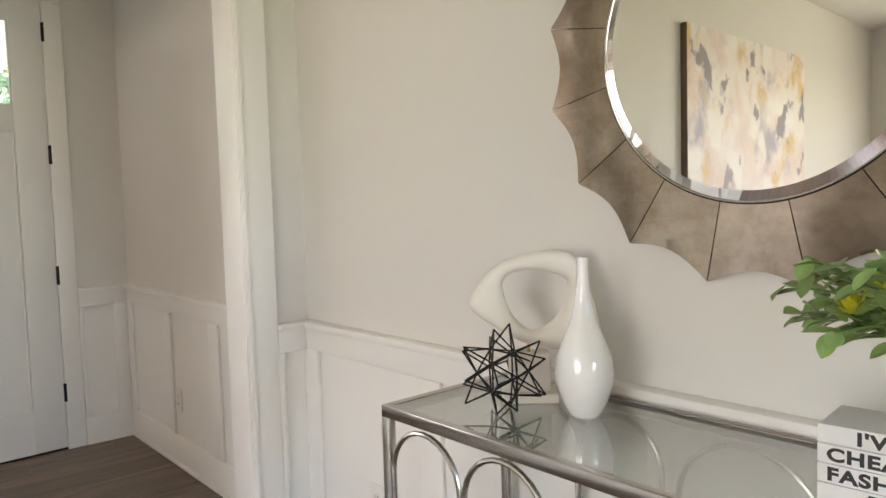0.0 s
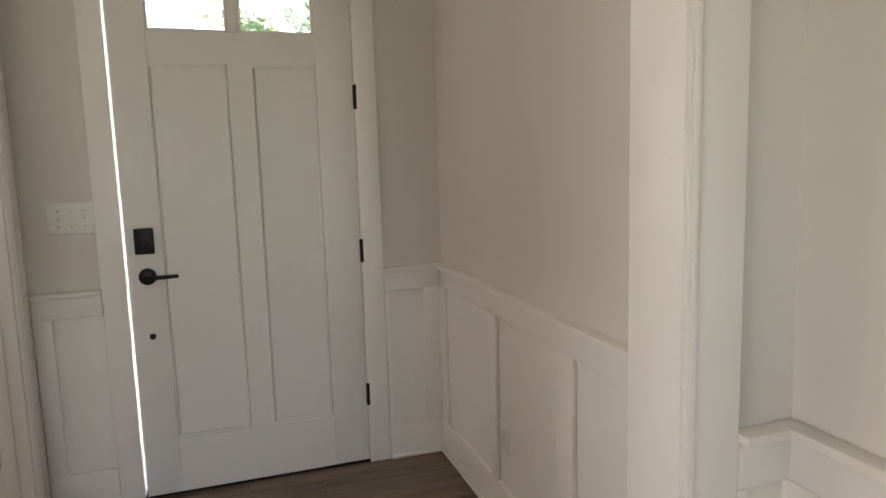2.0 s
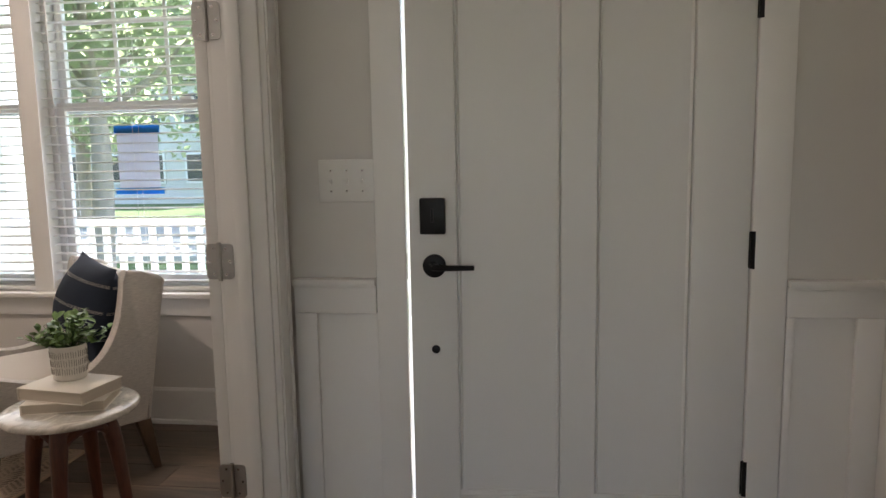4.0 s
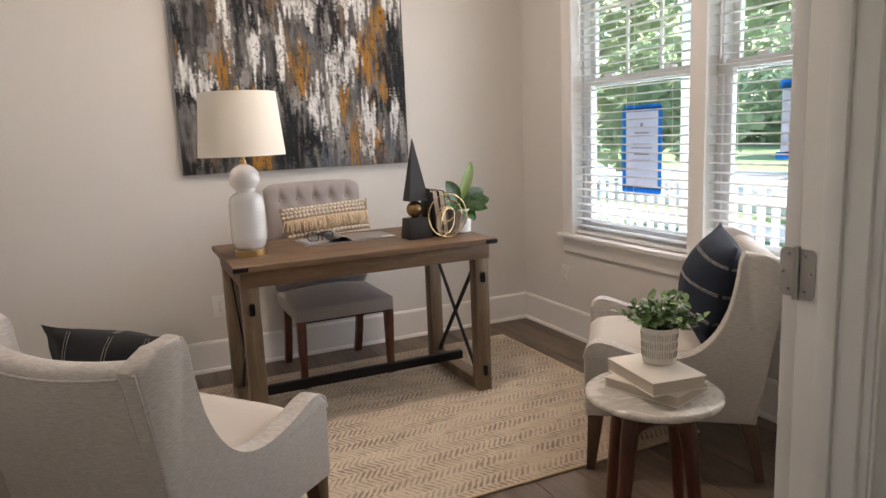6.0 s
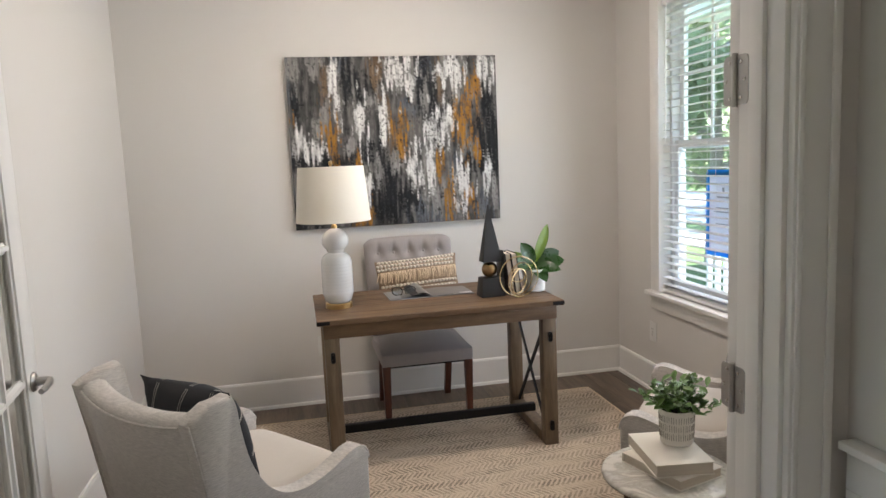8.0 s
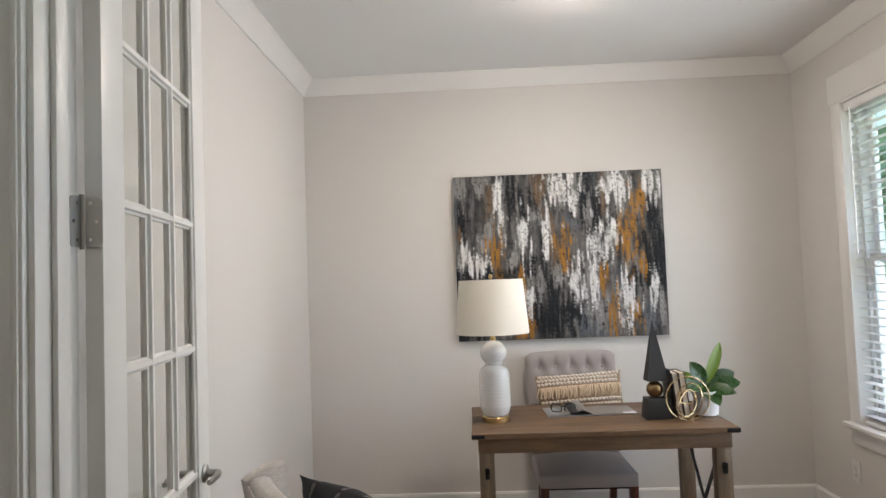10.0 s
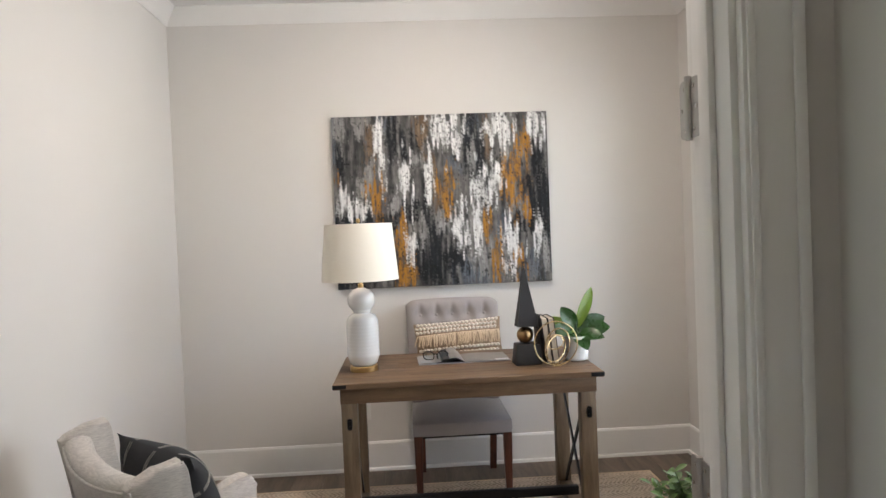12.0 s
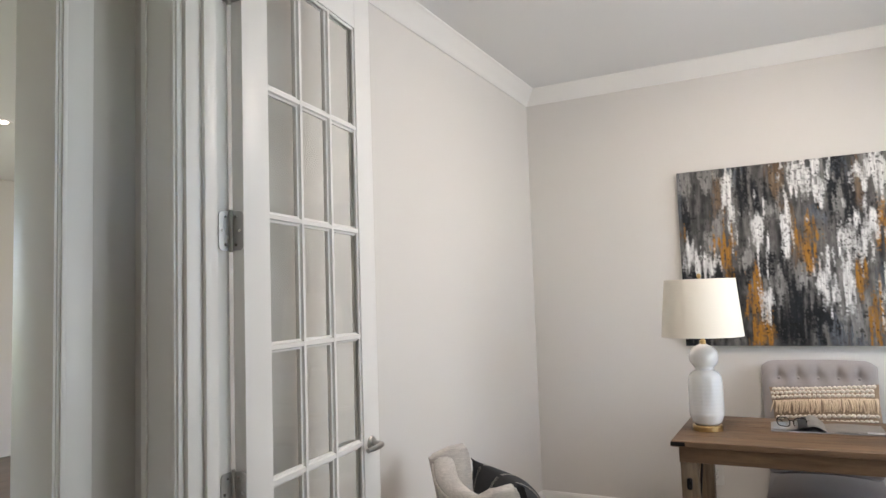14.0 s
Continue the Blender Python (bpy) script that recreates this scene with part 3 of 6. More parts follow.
wainscot("wainscot_foyer_east", "y", XE, -1, 2.75, YF, [(4.589, 4.055), (3.991, 3.508), (3.403, 2.87)])
wainscot("wainscot_front_east", "x", YF, -1, 1.186, XE - 0.02, [(1.208, 1.37)])
wainscot("wainscot_front_west", "x", YF, -1, XH + 0.02, 0.036, [(-0.148, 0.032)])
wainscot("wainscot_west_south", "y", XH, 1, 2.75, 2.80, [(2.775, 2.79)])
HALL_PANELS = [(2.54 - 0.665 * k, 1.975 - 0.665 * k) for k in range(8)]
wainscot("wainscot_hall_east", "y", XE, -1, YB, 2.63, HALL_PANELS)
wainscot("wainscot_dining_north", "x", YD0, -1, XW, XH, [(XW + 0.08 + 0.62 * k, XW + 0.60 + 0.62 * k) for k in range(7)])
wainscot("wainscot_stub_east", "x", 2.63, -1, 1.33, XE - 0.004, [(1.352, 1.44)])
wainscot("wainscot_stub_east_back", "x", 2.75, 1, 1.33, XE - 0.02, [(1.352, 1.43)])
wainscot("wainscot_stub_west_back", "x", 2.75, 1, XH + 0.02, -0.106, [(-0.225, -0.125)])

# cased opening: jambs, casings on both sides, head
structure("trim_cased_opening", boxes(((1.21, 2.614, 0), (1.23, 2.766, 2.45)), ((-0.034, 2.614, 0), (-0.014, 2.766, 2.45)), ((-0.014, 2.614, 2.43), (1.21, 2.766, 2.45)), bev=0.003), TRIM, "white jamb of the cased opening")
for nm, y0, y1 in (("front", 2.61, 2.63), ("back", 2.75, 2.77)):
    structure("trim_casing_" + nm, boxes(((1.216, y0, 0), (1.33, y1, 2.44)), ((-0.106, y0, 0), (-0.02, y1, 2.44)), ((-0.106, y0, 2.44), (1.33, y1, 2.57)), bev=0.003), TRIM, "flat white casing round the cased opening")
    ya, yb = (y0 - 0.006, y0) if nm == "front" else (y1, y1 + 0.006)
    structure("trim_bead_" + nm, boxes(((1.222, ya, 0.002), (1.234, yb, 2.44)), ((-0.038, ya, 0.002), (-0.026, yb, 2.44)), bev=0.002), TRIM, "narrow white bead on the casing")

# double doorway to the study: jamb with stop, casings on both faces
structure("trim_study_jamb", boxes(((XP - 0.004, OY0, 0), (XH + 0.004, OY0 + 0.018, OZ)), ((XP - 0.004, OY1 - 0.018, 0), (XH + 0.004, OY1, OZ)), ((XP - 0.004, OY0 + 0.018, OZ - 0.018), (XH + 0.004, OY1 - 0.018, OZ)), bev=0.002), TRIM, "white door jamb")
structure("trim_study_stop", boxes(((XP + 0.042, OY0 + 0.018, 0), (XP + 0.082, OY0 + 0.03, OZ - 0.03)), ((XP + 0.042, OY1 - 0.03, 0), (XP + 0.082, OY1 - 0.018, OZ - 0.03)), ((XP + 0.042, OY0 + 0.018, OZ - 0.03), (XP + 0.082, OY1 - 0.018, OZ - 0.018)), bev=0.003), TRIM, "white door stop")
CY0, CY1 = OY0 - 0.115, OY1 + 0.088
for nm, x0, x1 in (("hall", XH, XH + 0.02), ("room", XP - 0.02, XP)):
    structure("trim_study_casing_" + nm, boxes(((x0, CY0, 0), (x1, OY0 + 0.006, OZ + 0.006)), ((x0, OY1 - 0.006, 0), (x1, CY1, OZ + 0.006)), ((x0, CY0, OZ + 0.006), (x1, CY1, OZ + 0.115)), bev=0.003), TRIM, "flat white casing round the double doorway")
    o = 0.006 if nm == "hall" else -0.006
    xa, xb = (x1, x1 + o) if nm == "hall" else (x0 + o, x0)
    structure("trim_study_backband_" + nm, boxes(((xa, CY0, 0), (xb, CY0 + 0.018, OZ + 0.1)), ((xa, CY1 - 0.018, 0), (xb, CY1, OZ + 0.1)), ((xa, OY0 - 0.012, 0), (xb, OY0, OZ)), ((xa, OY1, 0), (xb, OY1 + 0.012, OZ)), bev=0.002), TRIM, "white raised edge of the casing")


def hinge(parent, m, bend=180.0):
    """Butt hinge at the world pose m: one plate along +x, the other turned from it by bend degrees, a barrel and screws."""
    w, h = 0.036, 0.1
    h_ob = new("hinge")
    h_ob.parent, h_ob.matrix_basis = parent, parent.matrix_basis.inverted() @ m
    h_ob["label"] = "satin nickel butt hinge"
    side = -1 if bend > 120 else 1
    for turn in (0.0, bend):
        bm = box(bmesh.new(), (0.004, -0.0012, -h / 2), (0.004 + w, 0.0012, h / 2))
        corner = [e for e in bm.edges if abs(e.verts[0].co.y - e.verts[1].co.y) > 0.001 and e.verts[0].co.x > 0.02]
        bmesh.ops.bevel(bm, geom=corner, offset=0.012, segments=4, profile=0.5, affect="EDGES")
        part("hinge_leaf", bm, NICKEL, h_ob).matrix_basis = pose(0, 0, 0, 0, 0, turn)
        bm = bmesh.new()
        k = side if turn == 0 else -side
        for z, dx in ((-0.036, 0.014), (0.0, 0.026), (0.036, 0.014)):
            tube(bm, [(0.004 + dx, k * 0.001, z), (0.004 + dx, k * 0.0026, z)], 0.0038, 8)
        part("screw", bm, CHROME, h_ob).matrix_basis = pose(0, 0, 0, 0, 0, turn)
    part("barrel", tube(bmesh.new(), [(0, side * 0.003, -h / 2 - 0.004), (0, side * 0.003, h / 2 + 0.004)], 0.0062, 10), NICKEL, h_ob)
    return h_ob


def french_leaf(name, m, label, width=0.735, height=2.53):
    """Glazed door leaf, 3 by 6 panes, from its hinge edge along +x, standing on z = 0; its thickness lies along y."""
    d = thing(name, m, label, "door")
    t, st, top, bot = 0.0175, 0.112, 0.148, 0.258
    part("stile", box(bmesh.new(), (0, -t, 0.012), (st, t, height), 0.002), TRIM, d)
    part("stile", box(bmesh.new(), (width - st, -t, 0.012), (width, t, height), 0.002), TRIM, d)
    part("top_rail", box(bmesh.new(), (st, -t + 0.001, height - top), (width - st, t - 0.001, height), 0), TRIM, d)
    part("bottom_rail", box(bmesh.new(), (st, -t + 0.001, 0.012), (width - st, t - 0.001, bot), 0), TRIM, d)
    x0, x1, z0, z1 = st, width - st, bot, height - top
    cw, ch, mw = (x1 - x0) / 3, (z1 - z0) / 6, 0.0145
    for i in (1, 2):
        prof = [(-mw, -0.004), (-mw, 0.004), (-0.009, 0.006), (-0.006, 0.0135), (0.006, 0.0135), (0.009, 0.006), (mw, 0.004), (mw, -0.004), (0.009, -0.006), (0.006, -0.0135), (-0.006, -0.0135), (-0.009, -0.006)]
        part("muntin", prism(bmesh.new(), [(x0 + i * cw + u, v) for u, v in prof], "z", z0, z1), TRIM, d, smooth=20)
    for j in range(1, 6):
        prof = [(-0.004, -mw), (0.004, -mw), (0.006, -0.009), (0.013, -0.006), (0.013, 0.006), (0.006, 0.009), (0.004, mw), (-0.004, mw), (-0.006, 0.009), (-0.013, 0.006), (-0.013, -0.006), (-0.006, -0.009)]
        part("muntin", prism(bmesh.new(), [(u, z0 + j * ch + v) for u, v in prof], "x", x0, x1), TRIM, d, smooth=20)
    bead = 0.009
    bm = bmesh.new()
    for s in (-1, 1):
        for a, b in (((x0, s * 0.004, z0), (x0 + bead, s * 0.012, z1)), ((x1 - bead, s * 0.004, z0), (x1, s * 0.012, z1)), ((x0 + bead, s * 0.004, z0), (x1 - bead, s * 0.012, z0 + bead)), ((x0 + bead, s * 0.004, z1 - bead), (x1 - bead, s * 0.012, z1))):
            box(bm, a, b, 0.002, 1)
    part("glazing_bead", bm, TRIM, d)
    for i in range(3):
        for j in range(6):
            p = part("pane", box(bmesh.new(), (x0 + i * cw + 0.004, -0.0015, z0 + j * ch + 0.004), (x0 + (i + 1) * cw - 0.004, 0.0015, z0 + (j + 1) * ch - 0.004)), DOORGLASS, d, "clear glass pane", 0)
            p.visible_shadow = False
    for s in (-1, 1):
        h = part("door_handle", lathe(bmesh.new(), [(0, 0), (0.026, 0), (0.027, 0.004), (0.022, 0.01), (0.012, 0.012), (0.010, 0.04), (0, 0.042)], 24), NICKEL, d, "satin nickel lever handle")
        h.matrix_basis = pose(width - 0.065, s * t, 0.957, -90 * s, 0, 0)
        bm = bmesh.new()
        tube(bm, [(0.0, 0, 0.04), (-0.03, 0, 0.046), (-0.075, 0, 0.046), (-0.105, 0, 0.042)], [0.010, 0.0095, 0.0085, 0.007], 10)
        part("lever", bm, NICKEL, h)
    return d


LEFT_LEAF = pose(-0.372, 2.962, 0, 0, 0, 186.6)
ll = french_leaf("french_door", LEFT_LEAF, "white glazed double-door leaf standing open into the study")
RIGHT_LEAF = pose(-0.400, 4.530, 0, 0, 0, 91.5)
rl = french_leaf("french_door", RIGHT_LEAF, "white glazed double-door leaf folded back against the study wall")
for z in (0.33, 0.975, 1.625, 2.275):
    hinge(ll, pose(-0.3665, 2.9405, z), 97)
    hinge(rl, pose(-0.3715, 4.5125, z), 180)

# ---- front door ----
YD = 4.672
fd = thing("front_door", pose(1.087, YD, 0, 0, 0, 1.0), "white painted front door with four lights above two tall panels, slightly ajar", "door")
W, Hh = 0.946, 2.46


def fx(x):
    return x - 1.087


def door_slab():
    """Stiles, rails and the recessed panel fields of the craftsman slab, as separate boards."""
    xs0, xs1, xm0, xm1 = fx(0.277), fx(0.931), fx(0.574), fx(0.672)
    part("stile", box(bmesh.new(), (-W, 0, 0.012), (xs0, 0.044, Hh), 0.003), DOOR, fd)
    part("stile", box(bmesh.new(), (xs1, 0, 0.012), (0, 0.044, Hh), 0.003), DOOR, fd)
    part("bottom_rail", box(bmesh.new(), (xs0, 0.001, 0.012), (xs1, 0.043, 0.245)), DOOR, fd)
    part("middle_rail", box(bmesh.new(), (xs0, 0.001, 1.782), (xs1, 0.043, 1.906)), DOOR, fd)
    part("top_rail", box(bmesh.new(), (xs0, 0.001, 2.36), (xs1, 0.043, Hh)), DOOR, fd)
    part("mullion", box(bmesh.new(), (xm0, 0.001, 0.245), (xm1, 0.043, 1.782)), DOOR, fd)
    for a, b in ((xs0, xm0), (xm1, xs1)):
        part("panel", box(bmesh.new(), (a, 0.012, 0.245), (b, 0.032, 1.782)), DOOR, fd)
        bm = bmesh.new()
        q = 0.013
        for lo, hi in (((a, 0.002, 0.245), (a + q, 0.013, 1.782)), ((b - q, 0.002, 0.245), (b, 0.013, 1.782)), ((a, 0.002, 0.245), (b, 0.013, 0.245 + q)), ((a, 0.002, 1.782 - q), (b, 0.013, 1.782))):
            prism(bm, [(lo[0], 0.013), (hi[0], 0.013), ((lo[0] + hi[0]) / 2, 0.004)] if hi[0] - lo[0] < 0.05 else [(lo[0], 0.013), (hi[0], 0.013), (hi[0], 0.008), (lo[0], 0.004)], "z", lo[2], hi[2])
        part("panel_moulding", bm, DOOR, fd)
    part("glazing_bar", box(bmesh.new(), (fx(0.587), 0.008, 1.906), (fx(0.628), 0.036, 2.36), 0.004), DOOR, fd)
    for a, b in ((xs0, fx(0.587)), (fx(0.628), xs1)):
        p = part("pane", box(bmesh.new(), (a + 0.002, 0.02, 1.908), (b - 0.002, 0.024, 2.358)), PANE, fd, "clear door light", 0)
        p.visible_shadow = False
        bm = bmesh.new()
        for lo, hi in (((a, 0.006, 1.906), (a + 0.012, 0.02, 2.36)), ((b - 0.012, 0.006, 1.906), (b, 0.02, 2.36)), ((a, 0.006, 1.906), (b, 0.02, 1.918)), ((a, 0.006, 2.348), (b, 0.02, 2.36))):
            box(bm, lo, hi, 0.003, 1)
        part("glazing_bead", bm, DOOR, fd)
    part("sweep", box(bmesh.new(), (-W, 0.004, 0.004), (0, 0.04, 0.013)), BLACK, fd, "black door sweep")


door_slab()
lock = part("deadbolt", box(bmesh.new(), (fx(0.174), -0.024, 1.035), (fx(0.247), 0.0, 1.139), 0.005), BLACK, fd, "black square deadbolt housing")
part("turn_button", box(bmesh.new(), (fx(0.2065), -0.030, 1.07), (fx(0.2145), -0.024, 1.11), 0.002), BLACK, lock)
lev = part("door_handle", lathe(bmesh.new(), [(0, 0), (0.034, 0), (0.034, 0.007), (0.03, 0.010), (0.014, 0.012), (0.012, 0.045), (0, 0.047)], 28), BLACK, fd, "black lever handle with a round rose")
lev.matrix_basis = pose(fx(0.212), 0, 0.942, 90, 0, 0)
bm = tube(bmesh.new(), [(0, 0, 0.042), (0.02, 0, 0.05), (0.06, 0, 0.05), (0.118, 0, 0.046)], [0.010, 0.0095, 0.0085, 0.0075], 10)
part("lever", bm, BLACK, lev)
vw = part("hole_cap", lathe(bmesh.new(), [(0, 0), (0.0125, 0), (0.0125, 0.003), (0.009, 0.005), (0, 0.005)], 18), BLACK, fd, "round black cap")
vw.matrix_basis = pose(fx(0.212), 0, 0.694, 90, 0, 0)
for z in (0.325, 0.985, 1.652, 2.315):
    hb = part("hinge", tube(bmesh.new(), [(0.006, -0.006, z - 0.052), (0.006, -0.006, z + 0.052)], 0.0075, 10), BLACK, fd, "black butt hinge")
    part("hinge_leaf", box(bmesh.new(), (-0.004, -0.002, z - 0.05), (0.014, 0.0, z + 0.05)), BLACK, hb)

structure("trim_front_door", boxes(((0.038, YF - 0.02, 0), (0.128, YF, DZ)), ((1.0885, YF - 0.02, 0), (1.184, YF, DZ)), ((0.038, YF - 0.02, DZ), (1.184, YF, DZ + 0.12)), bev=0.003), TRIM, "flat white casing round the front door")
structure("trim_front_jamb", boxes(((DX0 - 0.002, YF, 0), (DX0 + 0.016, YF + 0.148, DZ)), ((DX1 - 0.004, YF, 0), (DX1 + 0.002, YF + 0.148, DZ)), ((DX0, YF, DZ - 0.012), (DX1, YF + 0.148, DZ)),
          ((DX1 - 0.02, YF + 0.05, 0), (DX1 - 0.004, YF + 0.08, DZ - 0.012)), ((DX0 + 0.016, YF + 0.056, 0), (DX0 + 0.0215, YF + 0.085, DZ - 0.012))), TRIM, "white front door jamb")
structure("door_sill", boxes(((DX0 - 0.002, YF - 0.012, 0.0), (DX1 + 0.002, YF + 0.17, 0.008)), bev=0.002), BLACK, "dark metal threshold under the front door")
structure("trim_strike", boxes(((DX0 + 0.016, YF - 0.01, 0.9), (DX0 + 0.0175, YF + 0.02, 0.975))), NICKEL, "metal strike plate in the jamb")


def face_plate(name, m, label, kind, gangs=1):
    """Wall plate at the origin of m, facing -y."""
    d = thing(name, m, label, "switch" if kind == "switch" else "outlet")
    w = 0.07 + 0.046 * (gangs - 1) + 0.008
    part("plate", box(bmesh.new(), (-w / 2, -0.006, -0.062), (w / 2, 0, 0.062), 0.003), PLASTIC, d)
    for g in range(gangs):
        x = (g - (gangs - 1) / 2) * 0.047
        if kind == "switch":
            part("toggle_slot", box(bmesh.new(), (x - 0.006, -0.0068, -0.013), (x + 0.006, -0.006, 0.013)), PLASTIC, d)
            up = -1 if g < 2 else 1
            bm = hexa(bmesh.new(), [(x - 0.0045, -0.006, -0.006), (x + 0.0045, -0.006, -0.006), (x + 0.0045, -0.006, 0.006), (x - 0.0045, -0.006, 0.006)],
                      [(x - 0.0035, -0.019, up * 0.008 - 0.004), (x + 0.0035, -0.019, up * 0.008 - 0.004), (x + 0.0035, -0.019, up * 0.008 + 0.004), (x - 0.0035, -0.019, up * 0.008 + 0.004)])
            part("toggle", bm, PLASTIC, d)
            for z in (-0.03, 0.03):
                part("screw", tube(bmesh.new(), [(x, -0.006, z), (x, -0.0075, z)], 0.003, 8), CHROME, d)
        else:
            for z in (-0.02, 0.02):
                o = part("socket", tube(bmesh.new(), [(x, -0.006, z), (x, -0.0085, z)], 0.0165, 20), PLASTIC, d)
                part("slot", boxes(((x - 0.008, -0.0092, z - 0.002), (x - 0.006, -0.0085, z + 0.007)), ((x + 0.006, -0.0092, z - 0.002), (x + 0.008, -0.0085, z + 0.006)), ((x - 0.002, -0.0092, z - 0.010), (x + 0.002, -0.0085, z - 0.006))), MATTE, o)
            part("screw", tube(bmesh.new(), [(x, -0.006, 0), (x, -0.0075, 0)], 0.003, 8), CHROME, d)
    return d


face_plate("light_switch", pose(-0.045, YF, 1.19, 0, 0, 0), "white plate with three toggle switches on the entry wall", "switch", 3)
face_plate("outlet", pose(XB, 3.722, 0.37, 0, 0, 90), "white double outlet on the study wall", "outlet")
face_plate("outlet", pose(-2.933, YW, 0.377, 0, 0, 0), "white double outlet below the study window", "outlet")
face_plate("outlet", pose(XE - 0.0042, 3.945, 0.345, 0, 0, -90), "white double outlet on the foyer wainscot", "outlet")
face_plate("outlet", pose(XE - 0.005, 2.215, 0.335, 0, 0, -90), "white double outlet on the hall wainscot", "outlet")

# ---- study window ----


def window_unit(name, x0, x1, label):
    """Double-hung sash: frame, two sashes, upper grid, panes."""
    w = tagged(mesh_ob(name, boxes(((x0, YW + 0.06, WZ0), (x0 + 0.03, YW + 0.15, WZ1)), ((x1 - 0.03, YW + 0.06, WZ0), (x1, YW + 0.15, WZ1)), ((x0 + 0.03, YW + 0.06, WZ1 - 0.03), (x1 - 0.03, YW + 0.15, WZ1)), ((x0 + 0.03, YW + 0.06, WZ0), (x1 - 0.03, YW + 0.15, WZ0 + 0.03)), bev=0.002), VINYL), label, kind="structure")
    zm, a, b = 1.53, x0 + 0.03, x1 - 0.03
    s = 0.04
    for nm, y0, y1, z0, z1 in (("lower_sash", YW + 0.075, YW + 0.105, WZ0 + 0.03, zm + 0.025), ("upper_sash", YW + 0.11, YW + 0.14, zm - 0.025, WZ1 - 0.03)):
        sash = part(nm, boxes(((a, y0, z0), (a + s, y1, z1)), ((b - s, y0, z0), (b, y1, z1)), ((a + s, y0, z0), (b - s, y1, z0 + s)), ((a + s, y0, z1 - s), (b - s, y1, z1)), bev=0.003), VINYL, w)
        p = part("pane", boxes(((a + s - 0.004, (y0 + y1) / 2 - 0.002, z0 + s - 0.004), (b - s + 0.004, (y0 + y1) / 2 + 0.002, z1 - s + 0.004))), PANE, sash, "clear window glass", 0)
        p.visible_shadow = False
        if nm == "upper_sash":
            ym = (y0 + y1) / 2
            for k in (1, 2):
                xk = a + s + (b - a - 2 * s) * k / 3
                part("muntin", box(bmesh.new(), (xk - 0.009, ym - 0.007, z0 + s), (xk + 0.009, ym + 0.007, z1 - s), 0.003), VINYL, sash)
            part("muntin", box(bmesh.new(), (a + s, ym - 0.0065, (z0 + z1) / 2 - 0.009), (b - s, ym + 0.0065, (z0 + z1) / 2 + 0.009), 0.003), VINYL, sash)
        else:
            for xx in (a + 0.2, b - 0.2):
                part("sash_lock", box(bmesh.new(), (xx - 0.03, y0 - 0.004, z1), (xx + 0.03, y1, z1 + 0.016), 0.004), VINYL, sash)
    return w


XM0, XM1 = -1.912, -1.812
window_unit("window_1", WX0, XM0, "white double-hung window with a grid in its upper sash")
window_unit("window_2", XM1, WX1, "white double-hung window with a grid in its upper sash")
structure("trim_window_mullion", boxes(((XM0, YW - 0.012, WZ0), (XM1, YW + 0.15, WZ1)), bev=0.003), TRIM, "white mullion post between the two windows")
structure("trim_window_casing", boxes(((WX0 - 0.088, YW - 0.02, WZ0), (WX0 - 0.002, YW, WZ1)), ((WX1 + 0.002, YW - 0.02, WZ0), (WX1 + 0.088, YW, WZ1)), ((WX0 - 0.1, YW - 0.024, WZ1), (WX1 + 0.1, YW, WZ1 + 0.16)), bev=0.003), TRIM, "flat white casing round the study window")
structure("trim_window_returns", boxes(((WX0 - 0.002, YW - 0.018, WZ0), (WX0 + 0.01, YW + 0.06, WZ1)), ((WX1 - 0.01, YW - 0.018, WZ0), (WX1 + 0.002, YW + 0.06, WZ1)), ((WX0 + 0.01, YW - 0.018, WZ1 - 0.01), (XM0, YW + 0.06, WZ1)), ((XM1, YW - 0.018, WZ1 - 0.01), (WX1 - 0.01, YW + 0.06, WZ1))), TRIM, "white window returns")
structure("window_sill_stool", boxes(((WX0 - 0.1, YW - 0.06, WZ0 - 0.024), (WX1 + 0.1, YW + 0.06, WZ0)), bev=0.005), TRIM, "white window stool with horns")
structure("trim_window_apron", boxes(((WX0 - 0.088, YW - 0.018, WZ0 - 0.115), (WX1 + 0.088, YW, WZ0 - 0.024)), bev=0.003), TRIM, "white apron board below the stool")


